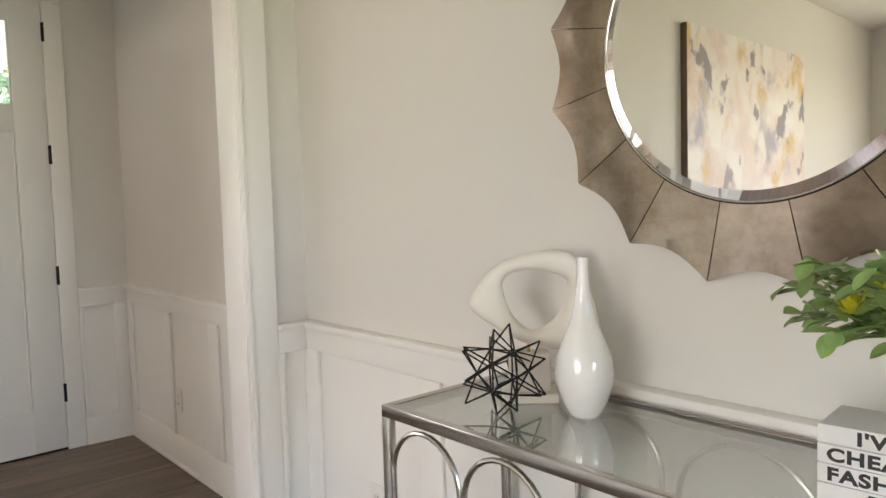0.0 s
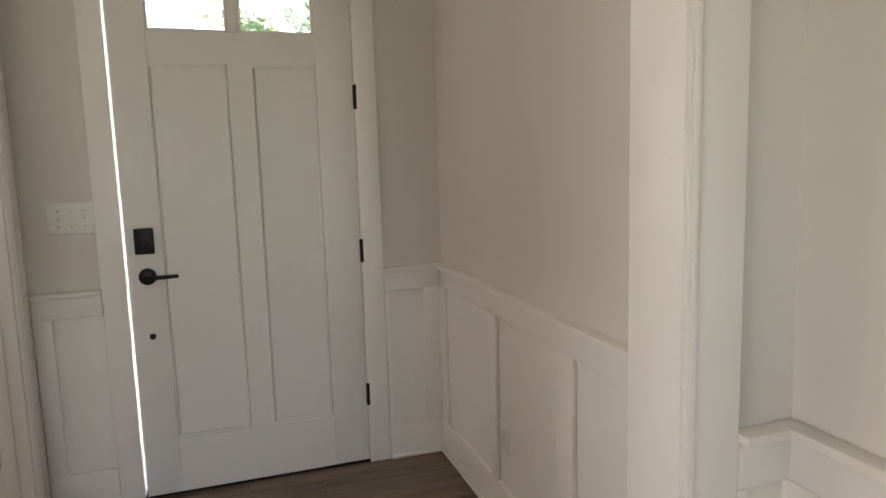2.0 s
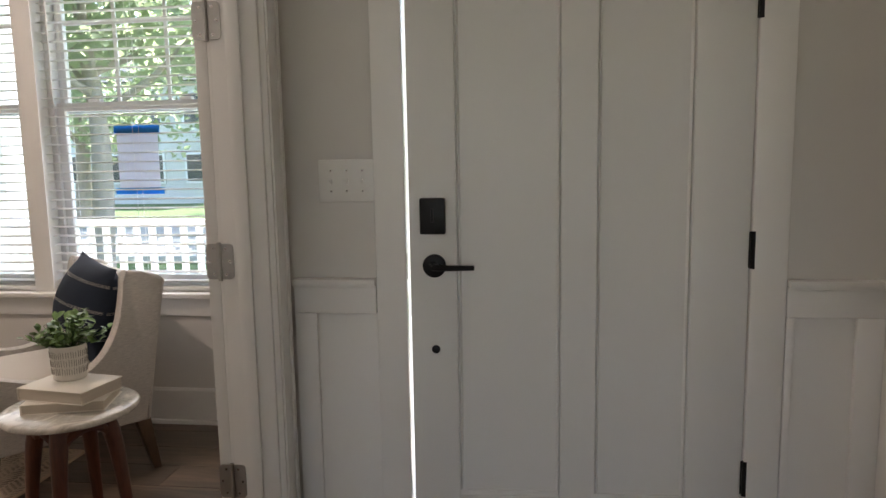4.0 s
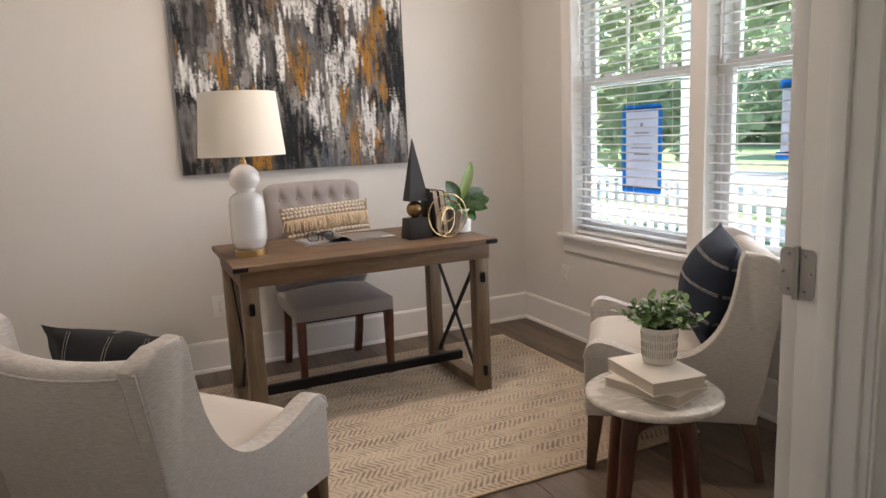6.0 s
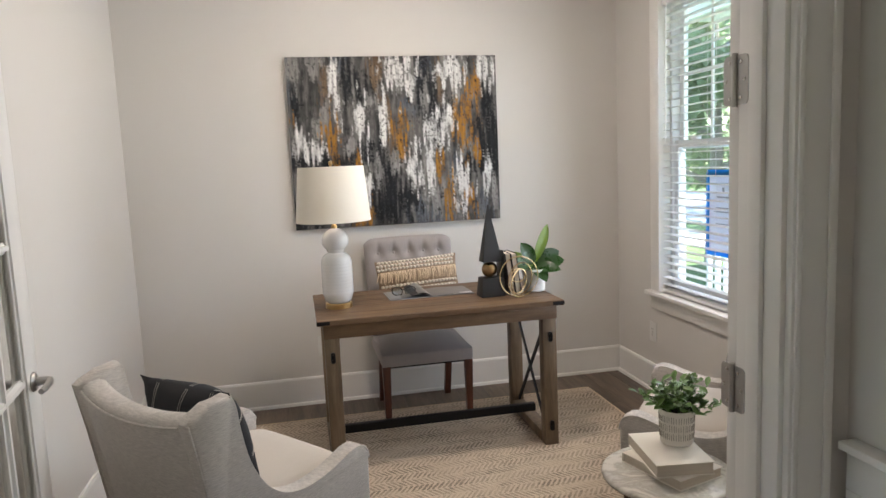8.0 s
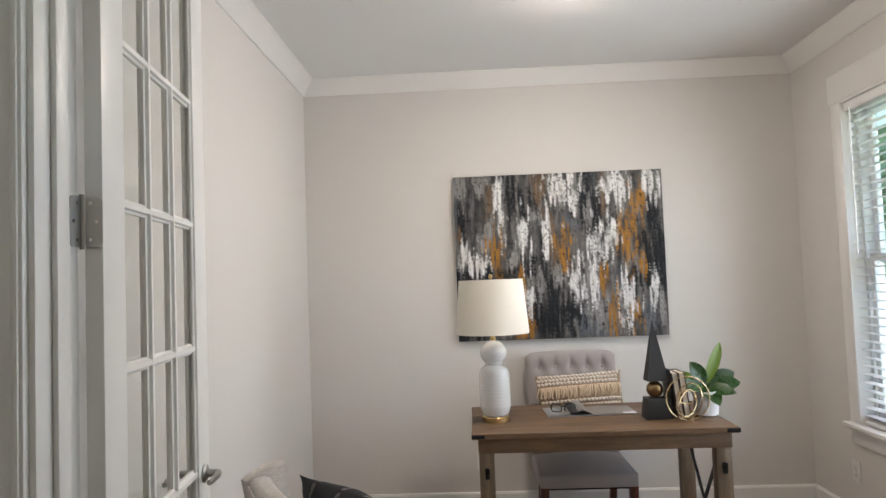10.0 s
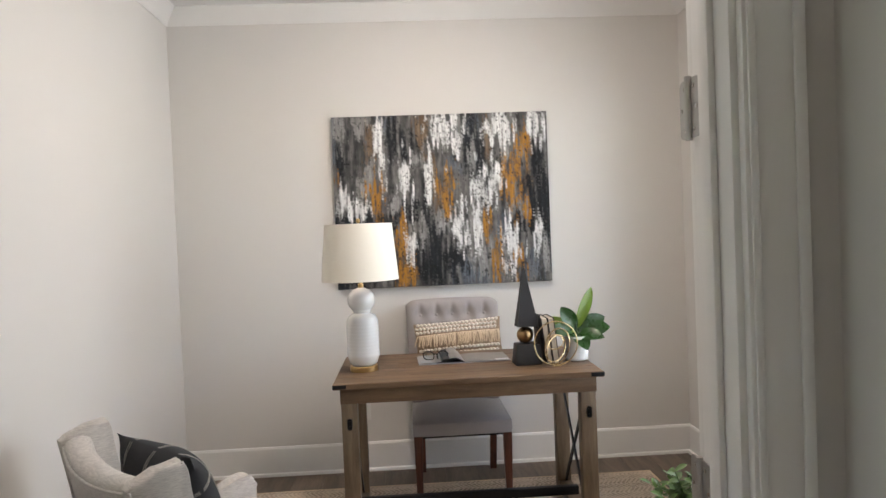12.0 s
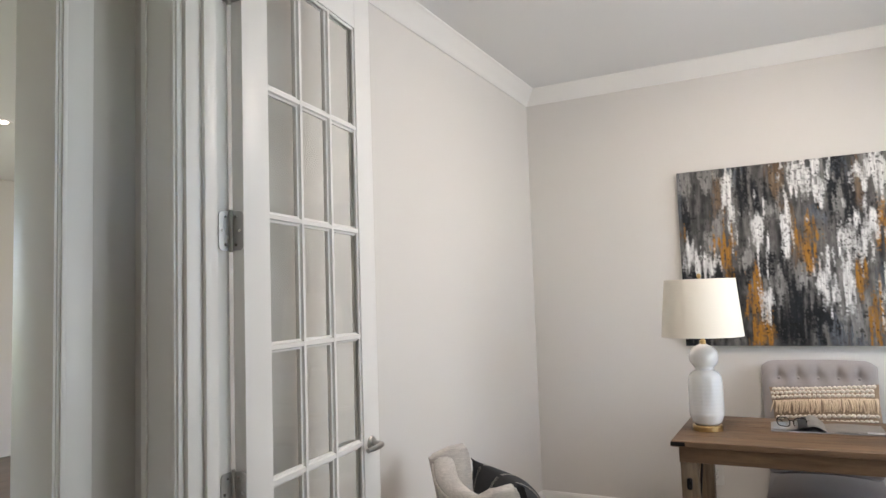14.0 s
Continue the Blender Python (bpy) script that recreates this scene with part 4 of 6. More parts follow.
def blind(x0, x1, label, wand_x):
    d = thing("window_blind", pose(0, YW + 0.03, 0), label, "blind", "blinds of the study window")
    part("head_rail", box(bmesh.new(), (x0, -0.03, WZ1 - 0.062), (x1, 0.028, WZ1 - 0.012), 0.003), SLAT, d)
    part("bottom_rail", box(bmesh.new(), (x0, -0.024, WZ0 + 0.001), (x1, 0.024, WZ0 + 0.022), 0.004), SLAT, d)
    n = 38
    me = None
    for k in range(n):
        z = WZ0 + 0.05 + k * (WZ1 - 0.075 - WZ0 - 0.05) / (n - 1)
        if me is None:
            bm = sheet(bmesh.new(), lambda u, v: (x0 + (x1 - x0) * u, -0.0235 + 0.047 * v, 0.0035 * (1 - (2 * v - 1) ** 2)), 1, 6)
            low = [bm.verts.new((x0 + (x1 - x0) * i, -0.0235 + 0.047 * j, -0.0022 + 0.0035 * (1 - (2 * j - 1) ** 2))) for i in (0, 1) for j in [q / 6 for q in range(7)]]
            for j in range(6):
                bm.faces.new((low[j], low[j + 1], low[7 + j + 1], low[7 + j]))
            ob = part("slat", bm, SLAT, d)
            me = ob.data
        else:
            ob = new("slat", me)
            ob.parent = d
        ob.matrix_basis = pose(0, 0, z, 2.0 + 1.5 * math.sin(k * 1.7), 0, 0)
    for xx in (x0 + 0.12, (x0 + x1) / 2, x1 - 0.12):
        bm = bmesh.new()
        for yy in (-0.025, 0.025):
            tube(bm, [(xx, yy, WZ0 + 0.02), (xx, yy, WZ1 - 0.03)], 0.0009, 4)
        part("ladder_cord", bm, SLAT, d)
    part("tilt_wand", tube(bmesh.new(), [(wand_x, -0.036, WZ1 - 0.05), (wand_x + 0.004, -0.042, 1.55)], 0.004, 8), PLASTIC, d)
    return d


blind(WX0 + 0.012, XM0 - 0.004, "white horizontal blind with its slats tilted open", WX0 + 0.075)
blind(XM1 + 0.004, WX1 - 0.012, "white horizontal blind with its slats tilted open", XM1 + 0.075)


def taped_notice(x0, x1, z0, z1, lines, label):
    d = thing("notice", pose((x0 + x1) / 2, YW + 0.0835, (z0 + z1) / 2), label, "notice")
    w, h = (x1 - x0) / 2, (z1 - z0) / 2
    part("sheet", box(bmesh.new(), (-w, -0.0005, -h), (w, 0.0005, h)), NOTICE, d)
    t = 0.022
    rows = [((-w - t / 2, h - t), (w + t / 2, h + t * 0.6)), ((-w - t, -h - t), (w + t * 0.8, -h + t * 0.4))]
    if lines:
        rows += [((-w - t, -h), (-w + t * 0.4, h)), ((w - t * 0.3, -h), (w + t, h))]
    for (a0, c0), (a1, c1) in rows:
        part("tape", box(bmesh.new(), (a0, -0.0014, c0), (a1, -0.0005, c1)), TAPE, d, "blue masking tape")
    if lines:
        for fz, fw, th in lines:
            part("print_line", box(bmesh.new(), (-w * fw, -0.001, h * fz), (w * fw, -0.0005, h * fz + th)), INK, d)
    return d


taped_notice(-2.478, -2.212, 0.940, 1.372, [(0.52, 0.07, 0.022), (0.36, 0.42, 0.009), (0.1, 0.5, 0.006), (0.0, 0.62, 0.006), (-0.16, 0.45, 0.008), (-0.3, 0.5, 0.005)], "printed white notice taped to the window with blue tape")
taped_notice(-1.487, -1.277, 1.135, 1.427, None, "back of a white notice taped to the window with blue tape")

# ---- furniture helpers ----


def loft(bm, loops, cap=True):
    rings = [[bm.verts.new(p) for p in lp] for lp in loops]
    n = len(rings[0])
    for a, b in zip(rings, rings[1:]):
        for k in range(n):
            bm.faces.new((a[k], a[(k + 1) % n], b[(k + 1) % n], b[k]))
    if cap:
        bm.faces.new(rings[0][::-1])
        bm.faces.new(rings[-1])
    return bm


def spline(pts, n=8):
    """A smooth line through the points (Catmull-Rom)."""
    P = [Vector(p) for p in pts]
    P = [2 * P[0] - P[1]] + P + [2 * P[-1] - P[-2]]
    out = []
    for i in range(1, len(P) - 2):
        for k in range(n):
            t = k / n
            a, b, c, d = P[i - 1], P[i], P[i + 1], P[i + 2]
            out.append(0.5 * (2 * b + (c - a) * t + (2 * a - 5 * b + 4 * c - d) * t * t + (3 * b - a - 3 * c + d) * t ** 3))
    return out + [P[-2]]


def pillow_point(u, v, side, w, h, t, pull=0.06):
    """A stuffed cushion's skin; u, v in -1..1; it stands in the xz plane and bulges along y."""
    e = max(0.0, (1 - abs(u) ** 2.2) * (1 - abs(v) ** 2.2)) ** 0.72
    k = 1 - pull * (1 - u * u) * abs(v) ** 3, 1 - pull * (1 - v * v) * abs(u) ** 3
    x, z = w / 2 * u * k[1], h / 2 * v * k[0]
    wr = 0.006 * noise.noise((x * 9, z * 9, side * 3.0))
    return (x, side * (t / 2 * e + (wr if e > 0.15 else 0)), z)


def pillow(name, m, w, h, t, material, label, bands=(), cross=()):
    d = thing(name, m, label, "cushion")
    bm = bmesh.new()
    for s in (1, -1):
        sheet(bm, lambda a, b: pillow_point(2 * a - 1, 2 * b - 1, s, w, h, t), 22, 22)
    bmesh.ops.remove_doubles(bm, verts=bm.verts, dist=0.0008)
    part("cover", bm, material, d, smooth=80)
    for v in bands:
        for dv in (-0.022, 0, 0.022):
            for s in (1, -1):
                pts = [Vector(pillow_point(-0.99 + 1.98 * k / 30, v + dv, s, w, h, t)) + Vector((0, s * 0.0008, 0)) for k in range(31)]
                part("stitch_line", tube(bmesh.new(), pts, 0.0008, 4), STITCH, d)
    for u in cross:
        for du in (-0.022, 0.022):
            for s in (1, -1):
                pts = [Vector(pillow_point(u + du, -0.99 + 1.98 * k / 30, s, w, h, t)) + Vector((0, s * 0.0008, 0)) for k in range(31)]
                part("stitch_line", tube(bmesh.new(), pts, 0.0008, 4), STITCH, d)
    return d


def armchair(m, label):
    """Upholstered chair with sweeping sides; faces +y."""
    c = thing("armchair", m, label, "chair", "armchairs of the study")
    sweep = [(0.318, 0.45), (0.306, 0.488), (0.275, 0.506), (0.23, 0.502), (0.16, 0.478), (0.077, 0.458), (0.0, 0.456), (-0.07, 0.478), (-0.13, 0.532), (-0.178, 0.625), (-0.203, 0.735), (-0.212, 0.805), (-0.226, 0.84)]
    line = [(p.x, p.y) for p in spline([(a, b, 0) for a, b in sweep], 4)]
    outline = [(-0.268, 0.222), (0.314, 0.222)] + line + [(-0.29, 0.828), (-0.35, 0.808), (-0.37, 0.79), (-0.332, 0.62), (-0.292, 0.375)]
    for s in (-1, 1):
        bm = prism(bmesh.new(), outline, "x", s * 0.298, s * 0.362, 0.016)
        part("side_panel", bm, LINEN, c, "oatmeal linen side sweeping down to a low arm", 50)
        part("piping", tube(bmesh.new(), [(s * 0.357, y, z - 0.004) for y, z in line], 0.0045, 6), LINEN, c)
        part("piping", tube(bmesh.new(), [(s * 0.357, -0.366, 0.79), (s * 0.357, -0.334, 0.62), (s * 0.357, -0.294, 0.375), (s * 0.357, -0.27, 0.226)], 0.0045, 6), LINEN, c)

    def back_loop(x):
        k = abs(x) / 0.3
        top = 0.782 + 0.02 * k ** 2
        bow = 0.035 * (1 - k * k)
        def yb(z):
            return -0.272 - 0.1 * ((z - 0.225) / 0.6) ** 1.15 - bow
        zs = [0.225 + (top - 0.03 - 0.225) * i / 8 for i in range(9)]
        outer = [(x, yb(z), z) for z in zs]
        cy = yb(top - 0.03)
        arc = [(x, cy + 0.045 - 0.045 * math.cos(a), top - 0.03 + 0.03 * math.sin(a)) for a in (0.6, 1.2, 1.9, 2.5)]
        inner = [(x, yb(z) + 0.09 + 0.02 * (1 - (z - 0.225) / 0.5), z) for z in reversed(zs)]
        return outer + arc + inner
    bm = loft(bmesh.new(), [back_loop(-0.302 + 0.604 * i / 16) for i in range(17)])
    part("backrest", bm, LINEN, c, "gently dished linen backrest", 60)
    pipe = []
    for i in range(17):
        lp = back_loop(-0.302 + 0.604 * i / 16)
        pipe.append(Vector(lp[8]) + Vector((0, -0.002, 0.0)))
    part("piping", tube(bmesh.new(), pipe, 0.004, 6), LINEN, c)
    bm = box(bmesh.new(), (-0.288, -0.2, 0.235), (0.288, 0.30, 0.33), 0.012)
    part("seat_rail", bm, LINEN, c)

    def cushion(s):
        return lambda u, v: ((2 * u - 1) * 0.286 * (1 - 0.02 * (2 * v - 1) ** 4), -0.2 + 0.512 * v, (0.40 if s > 0 else 0.36) + s * 0.062 * max(0, (1 - abs(2 * u - 1) ** 5) * (1 - abs(2 * v - 1) ** 5)) ** 0.45)
    bm = bmesh.new()
    sheet(bm, cushion(1), 18, 18)
    sheet(bm, cushion(-1), 18, 18)
    part("seat_cushion", bm, SEATCLOTH, c, "plump cream seat cushion", 70)
    part("cushion_band", box(bmesh.new(), (-0.284, -0.196, 0.35), (0.284, 0.31, 0.405), 0.01), SEATCLOTH, c)
    for x, y, dy in ((-0.325, 0.275, 0.02), (0.325, 0.275, 0.02), (-0.325, -0.25, -0.05), (0.325, -0.25, -0.05)):
        part("leg", taper(bmesh.new(), (x, y + dy, 0), (x, y, 0.232), 0.032, 0.058), WALNUT, c, "tapered dark walnut leg")
    return c


armchair(pose(-1.535, 3.335, 0.0, 0, 0, 39.4), "oatmeal linen armchair with a charcoal plaid cushion on it")
armchair(pose(-1.500, 5.235, 0.0, 0, 0, 141), "oatmeal linen armchair beside the study window")
R = pose(-1.500, 5.235, 0, 0, 0, 141)
pillow("cushion", R @ pose(-0.078, -0.155, 0.675, 15.5, -5.5, 0), 0.425, 0.39, 0.23, NAVY, "navy cushion with pale stitched stripes, propped in an armchair", (-0.5, 0.05, 0.6))
L = pose(-1.535, 3.335, 0, 0, 0, 39.4)
pillow("cushion", L @ pose(0.046, -0.14, 0.64, 21.5, 3.3, 13), 0.385, 0.39, 0.22, CHARCOAL, "charcoal cushion with a pale plaid stitch, propped in an armchair", (-0.4, 0.35), (-0.55, 0.1, 0.65))


def desk():
    d = thing("desk", pose(-2.622, 4.279, 0.011), "weathered brown wooden writing desk with black iron braces", "desk")
    hx, hy, zt = 0.352, 0.612, 0.766
    n = 5
    for k in range(n):
        x0, x1 = -hx + 2 * hx * k / n, -hx + 2 * hx * (k + 1) / n
        part("top_board", box(bmesh.new(), (x0 + 0.0006, -hy, zt - 0.026), (x1 - 0.0006, hy, zt), 0.0022, 1), DESKW, d)
    part("front_apron", box(bmesh.new(), (hx - 0.056, -hy + 0.028, zt - 0.098), (hx - 0.032, hy - 0.028, zt - 0.026), 0.003), DESKW, d)
    part("back_apron", box(bmesh.new(), (-hx + 0.032, -hy + 0.028, zt - 0.098), (-hx + 0.056, hy - 0.028, zt - 0.026), 0.003), DESKW, d)
    for s in (-1, 1):
        y0, y1 = (hy - 0.1, hy - 0.03) if s > 0 else (-hy + 0.03, -hy + 0.1)
        yo = hy - 0.028
        part("side_apron", box(bmesh.new(), (-hx + 0.056, s * yo, zt - 0.098), (hx - 0.056, s * (yo - 0.024), zt - 0.026), 0.003), DESKW, d)
        yc = s * (hy - 0.066)
        for sx in (-1, 1):
            leg = part("leg", box(bmesh.new(), (sx * (hx - 0.04), yc - 0.036, 0.0), (sx * (hx - 0.105), yc + 0.036, zt - 0.098), 0.004), DESKV, d)
            if sx > 0:
                for z in (0.575, 0.105):
                    bp = part("bolt_plate", box(bmesh.new(), (hx - 0.04, yc - 0.011, z - 0.026), (hx - 0.0365, yc + 0.011, z + 0.026), 0.008), BLACK, leg, "black oval iron plate")
                part("bolt", tube(bmesh.new(), [(hx - 0.0365, yc, 0.588), (hx - 0.032, yc, 0.588)], 0.005, 8), BLACK, leg)
                part("bolt", tube(bmesh.new(), [(hx - 0.0365, yc, 0.562), (hx - 0.032, yc, 0.562)], 0.005, 8), BLACK, leg)
        part("foot_rail", box(bmesh.new(), (-hx + 0.105, yc - 0.036, 0.0), (hx - 0.105, yc + 0.036, 0.055), 0.004), DESKV, d)
        a, b = hx - 0.105, 0.06
        for (x0, z0, x1, z1, dy) in ((-a, b, a, zt - 0.11, 0.007), (a, b, -a, zt - 0.11, -0.007)):
            v = Vector((x1 - x0, 0, z1 - z0)).normalized()
            q = Vector((-v.z, 0, v.x)) * 0.011
            P0, P1 = Vector((x0, yc + dy, z0)), Vector((x1, yc + dy, z1))
            t = Vector((0, 0.004, 0))
            part("cross_brace", hexa(bmesh.new(), [P0 - q - t, P0 + q - t, P0 + q + t, P0 - q + t], [P1 - q - t, P1 + q - t, P1 + q + t, P1 - q + t]), BLACK, d, "black iron cross brace")
        for sx in (-1, 1):
            cx, cy = sx * hx, s * hy
            part("corner_bracket", boxes(((cx - sx * 0.055, cy + s * 0.0015, zt - 0.022), (cx + sx * 0.0015, cy - s * 0.004, zt - 0.004)), ((cx - sx * 0.004, cy, zt - 0.022), (cx + sx * 0.0015, cy - s * 0.06, zt - 0.004)), bev=0.001), BLACK, d, "black iron corner bracket")
    part("stretcher", box(bmesh.new(), (0.03, -hy + 0.066, 0.095), (0.065, hy - 0.066, 0.138), 0.003), BLACK, d, "black iron stretcher bar")
    return d


desk()
DZT = 0.778


def desk_chair():
    """Dining-style chair facing +x with a button-tufted back."""
    c = thing("desk_chair", pose(-3.01, 4.276, 0.0), "grey tufted upholstered chair with dark cherry legs tucked under the desk", "chair")
    bm = bmesh.new()

    def top(u, v):
        a, b = 2 * u - 1, 2 * v - 1
        e = max(0, (1 - abs(a) ** 8) * (1 - abs(b) ** 8)) ** 0.5
        return (-0.24 + 0.47 * u, b * (0.262 - 0.02 * (1 - u)), 0.435 + 0.045 * (1 - a * a * 0.6) * (1 - b * b * 0.6) * e)
    sheet(bm, top, 16, 16)
    part("seat", bm, GREYCLOTH, c, "domed grey cloth seat", 70)
    part("seat_frame", box(bmesh.new(), (-0.24, -0.262, 0.365), (0.23, 0.262, 0.44), 0.014), GREYCLOTH, c)
    part("dust_cover", box(bmesh.new(), (-0.22, -0.24, 0.355), (0.21, 0.24, 0.366)), BLACK, c)
    buttons = [(-0.19 + 0.095 * i, 0.945) for i in range(5)] + [(-0.1425 + 0.095 * i, 0.85) for i in range(4)]

    def face(u, v):
        a = abs(2 * u - 1)
        y, z = (2 * u - 1) * (0.266 + 0.012 * v), 0.47 + 0.565 * v - 0.03 * max(0, (a - 0.78) / 0.22) ** 2 * v ** 6 + 0.008 * (1 - a * a) * v
        tilt = -0.205 - 0.11 * v
        dip = sum(math.exp(-((y - by) ** 2 + (z - bz) ** 2) / 0.0009) for by, bz in buttons)
        fold = sum(math.exp(-((y - by) ** 2) / 0.00016) for by, bz in buttons[:5]) * (1 if z > 0.945 else 0) * min(1, max(0, (1.035 - z) / 0.05))
        e = max(0, (1 - abs(2 * u - 1) ** 8) * (1 - abs(2 * v - 1) ** 10)) ** 0.5
        return (tilt + 0.045 * e - 0.03 * dip - 0.014 * fold, y, z)
    bm = bmesh.new()
    sheet(bm, face, 60, 40)
    part("backrest", bm, GREYCLOTH, c, "button-tufted grey cloth backrest", 80)
    bm = hexa(bmesh.new(), [(-0.255, -0.266, 0.44), (-0.205, -0.266, 0.44), (-0.205, 0.266, 0.44), (-0.255, 0.266, 0.44)], [(-0.36, -0.262, 1.016), (-0.312, -0.262, 1.016), (-0.312, 0.262, 1.016), (-0.36, 0.262, 1.016)], 0.022)
    part("back_shell", bm, GREYCLOTH, c, "", 60)
    for by, bz in buttons:
        bm = lathe(bmesh.new(), [(0, 0.006), (0.006, 0.004), (0.009, 0), (0, -0.002)], 12)
        b = part("button", bm, GREYCLOTH, c)
        v = (bz - 0.47) / 0.565
        b.matrix_basis = pose(-0.205 - 0.11 * v + 0.015, by, bz, 0, 80, 0)
    for s in (-1, 1):
        part("front_leg", taper(bmesh.new(), (0.2, s * 0.236, 0.011), (0.205, s * 0.236, 0.37), 0.032, 0.046), CHERRY, c, "square dark cherry leg")
        bm = bmesh.new()
        pts = [(-0.31, 0.011), (-0.265, 0.14), (-0.235, 0.26), (-0.225, 0.37)]
        sp = spline([(a, 0, b) for a, b in pts], 5)
        loft(bm, [[(p.x - 0.018, s * 0.212 - 0.019, p.z), (p.x + 0.018, s * 0.212 - 0.019, p.z), (p.x + 0.018, s * 0.212 + 0.019, p.z), (p.x - 0.018, s * 0.212 + 0.019, p.z)] for p in sp])
        ob = part("back_leg", bm, CHERRY, c, "dark cherry leg splayed backwards")
        ob.location.z = -0.011
    return c


desk_chair()


def fringe_pillow():
    m = pose(-3.105, 4.297, 0.785, 0, 0, 0) @ pose(0, 0, 0, 0, -14, 0) @ pose(0, 0, 0, 0, 0, 90) @ pose(0, 0, 0, 0, -3, 0)
    d = thing("lumbar_cushion", m, "cream lumbar cushion with knotted wool rows and a cotton fringe", "cushion")
    w, h, t = 0.5, 0.29, 0.13
    bm = bmesh.new()
    for s in (1, -1):
        sheet(bm, lambda a, b: pillow_point(2 * a - 1, 2 * b - 1, s, w, h, t, 0.04), 18, 14)
    bmesh.ops.remove_doubles(bm, verts=bm.verts, dist=0.0008)
    part("cover", bm, KNITBASE, d, "", 80)
    rng = random.Random(4)
    knot = None
    for v in (-0.85, -0.66, -0.47, -0.28, -0.09, 0.62, 0.78, 0.93):
        n = 22
        for k in range(n):
            u = -0.95 + 1.9 * (k + 0.5 * (int(v * 100) % 2)) / n
            p = pillow_point(u, v, -1, w, h, t, 0.04)
            if knot is None:
                ob = part("wool_knot", lathe(bmesh.new(), [(0, -0.0105), (0.0075, -0.0075), (0.0105, 0), (0.0075, 0.0075), (0, 0.0105)], 8), POMPOM, d, "", 80)
                knot = ob.data
            else:
                ob = new("wool_knot", knot)
                ob.parent = d
            ob.matrix_basis = Matrix.LocRotScale((p[0], p[1] - 0.003, p[2]), Euler((rng.uniform(-1, 1), rng.uniform(-1, 1), 0)), (1.15, 0.9, rng.uniform(0.75, 1.0)))
    strand = None
    for k in range(120):
        u = -0.96 + 1.92 * k / 119
        p = pillow_point(u, 0.5, -1, w, h, t, 0.04)
        if strand is None:
            pts = [(0, 0, 0), (0.002, -0.008, -0.012), (0.001, -0.013, -0.035), (-0.002, -0.012, -0.066)]
            ob = part("fringe_strand", tube(bmesh.new(), pts, [0.0026, 0.003, 0.0028, 0.0016], 5), TASSEL, d, "", 80)
            strand = ob.data
        else:
            ob = new("fringe_strand", strand)
            ob.parent = d
        ob.matrix_basis = Matrix.LocRotScale((p[0] + rng.uniform(-0.003, 0.003), p[1] - 0.004, p[2]), Euler((rng.uniform(-0.15, 0.15), rng.uniform(-0.25, 0.25), rng.uniform(-0.6, 0.6))), (1.2, 1, rng.uniform(0.85, 1.15)))
    return d


fringe_pillow()


def table_lamp():
    d = thing("table_lamp", pose(-2.57, 3.79, DZT), "white ribbed ceramic gourd lamp with an ivory drum shade, switched off", "lamp")
    part("foot", lathe(bmesh.new(), [(0, 0), (0.068, 0), (0.068, 0.022), (0.064, 0.026), (0.0, 0.026)], 40), BRASS, d, "round brass foot")
    prof = [(0, 0.026), (0.055, 0.026), (0.068, 0.04), (0.077, 0.07)]
    for k in range(40):
        z = 0.075 + 0.165 * k / 39
        prof.append((0.078 + 0.0003 * math.sin(k * 1.57) - 0.003 * max(0, (z - 0.2) / 0.04) ** 2, z))
    prof += [(0.072, 0.254), (0.064, 0.266), (0.05, 0.276), (0.038, 0.281), (0.045, 0.29)]
    for k in range(1, 16):
        a = -1.0 + 2.35 * k / 16
        prof.append((0.067 * math.cos(a), 0.342 + 0.062 * math.sin(a)))
    prof += [(0.016, 0.404), (0, 0.404)]
    part("body", lathe(bmesh.new(), prof, 48), GLAZE, d, "glossy white ribbed ceramic body", 60)
    part("neck", lathe(bmesh.new(), [(0, 0.402), (0.014, 0.402), (0.014, 0.42), (0.009, 0.424), (0.009, 0.47), (0, 0.47)], 20), BRASS, d)
    part("shade", lathe(bmesh.new(), [(0.187, 0.44), (0.163, 0.712), (0.161, 0.712), (0.185, 0.44), (0.187, 0.44)], 56), SHADE, d, "ivory linen drum shade", 60)
    bm = bmesh.new()
    for a in range(3):
        c, s = math.cos(a * 2.094), math.sin(a * 2.094)
        tube(bm, [(0, 0, 0.705), (0.16 * c, 0.16 * s, 0.700)], 0.002, 6)
    tube(bm, [(0.05, 0, 0.46), (0.055, 0, 0.6), (0.0, 0, 0.705)], 0.002, 6)
    part("harp", bm, BRASS, d)
    part("bulb", lathe(bmesh.new(), [(0, 0.47), (0.014, 0.475), (0.018, 0.5), (0.03, 0.54), (0.026, 0.57), (0, 0.585)], 20), PORCELAIN, d)
    part("finial", lathe(bmesh.new(), [(0, 0.703), (0.006, 0.703), (0.005, 0.716), (0.011, 0.726), (0.008, 0.738), (0, 0.742)], 16), BRASS, d)
    return d


table_lamp()


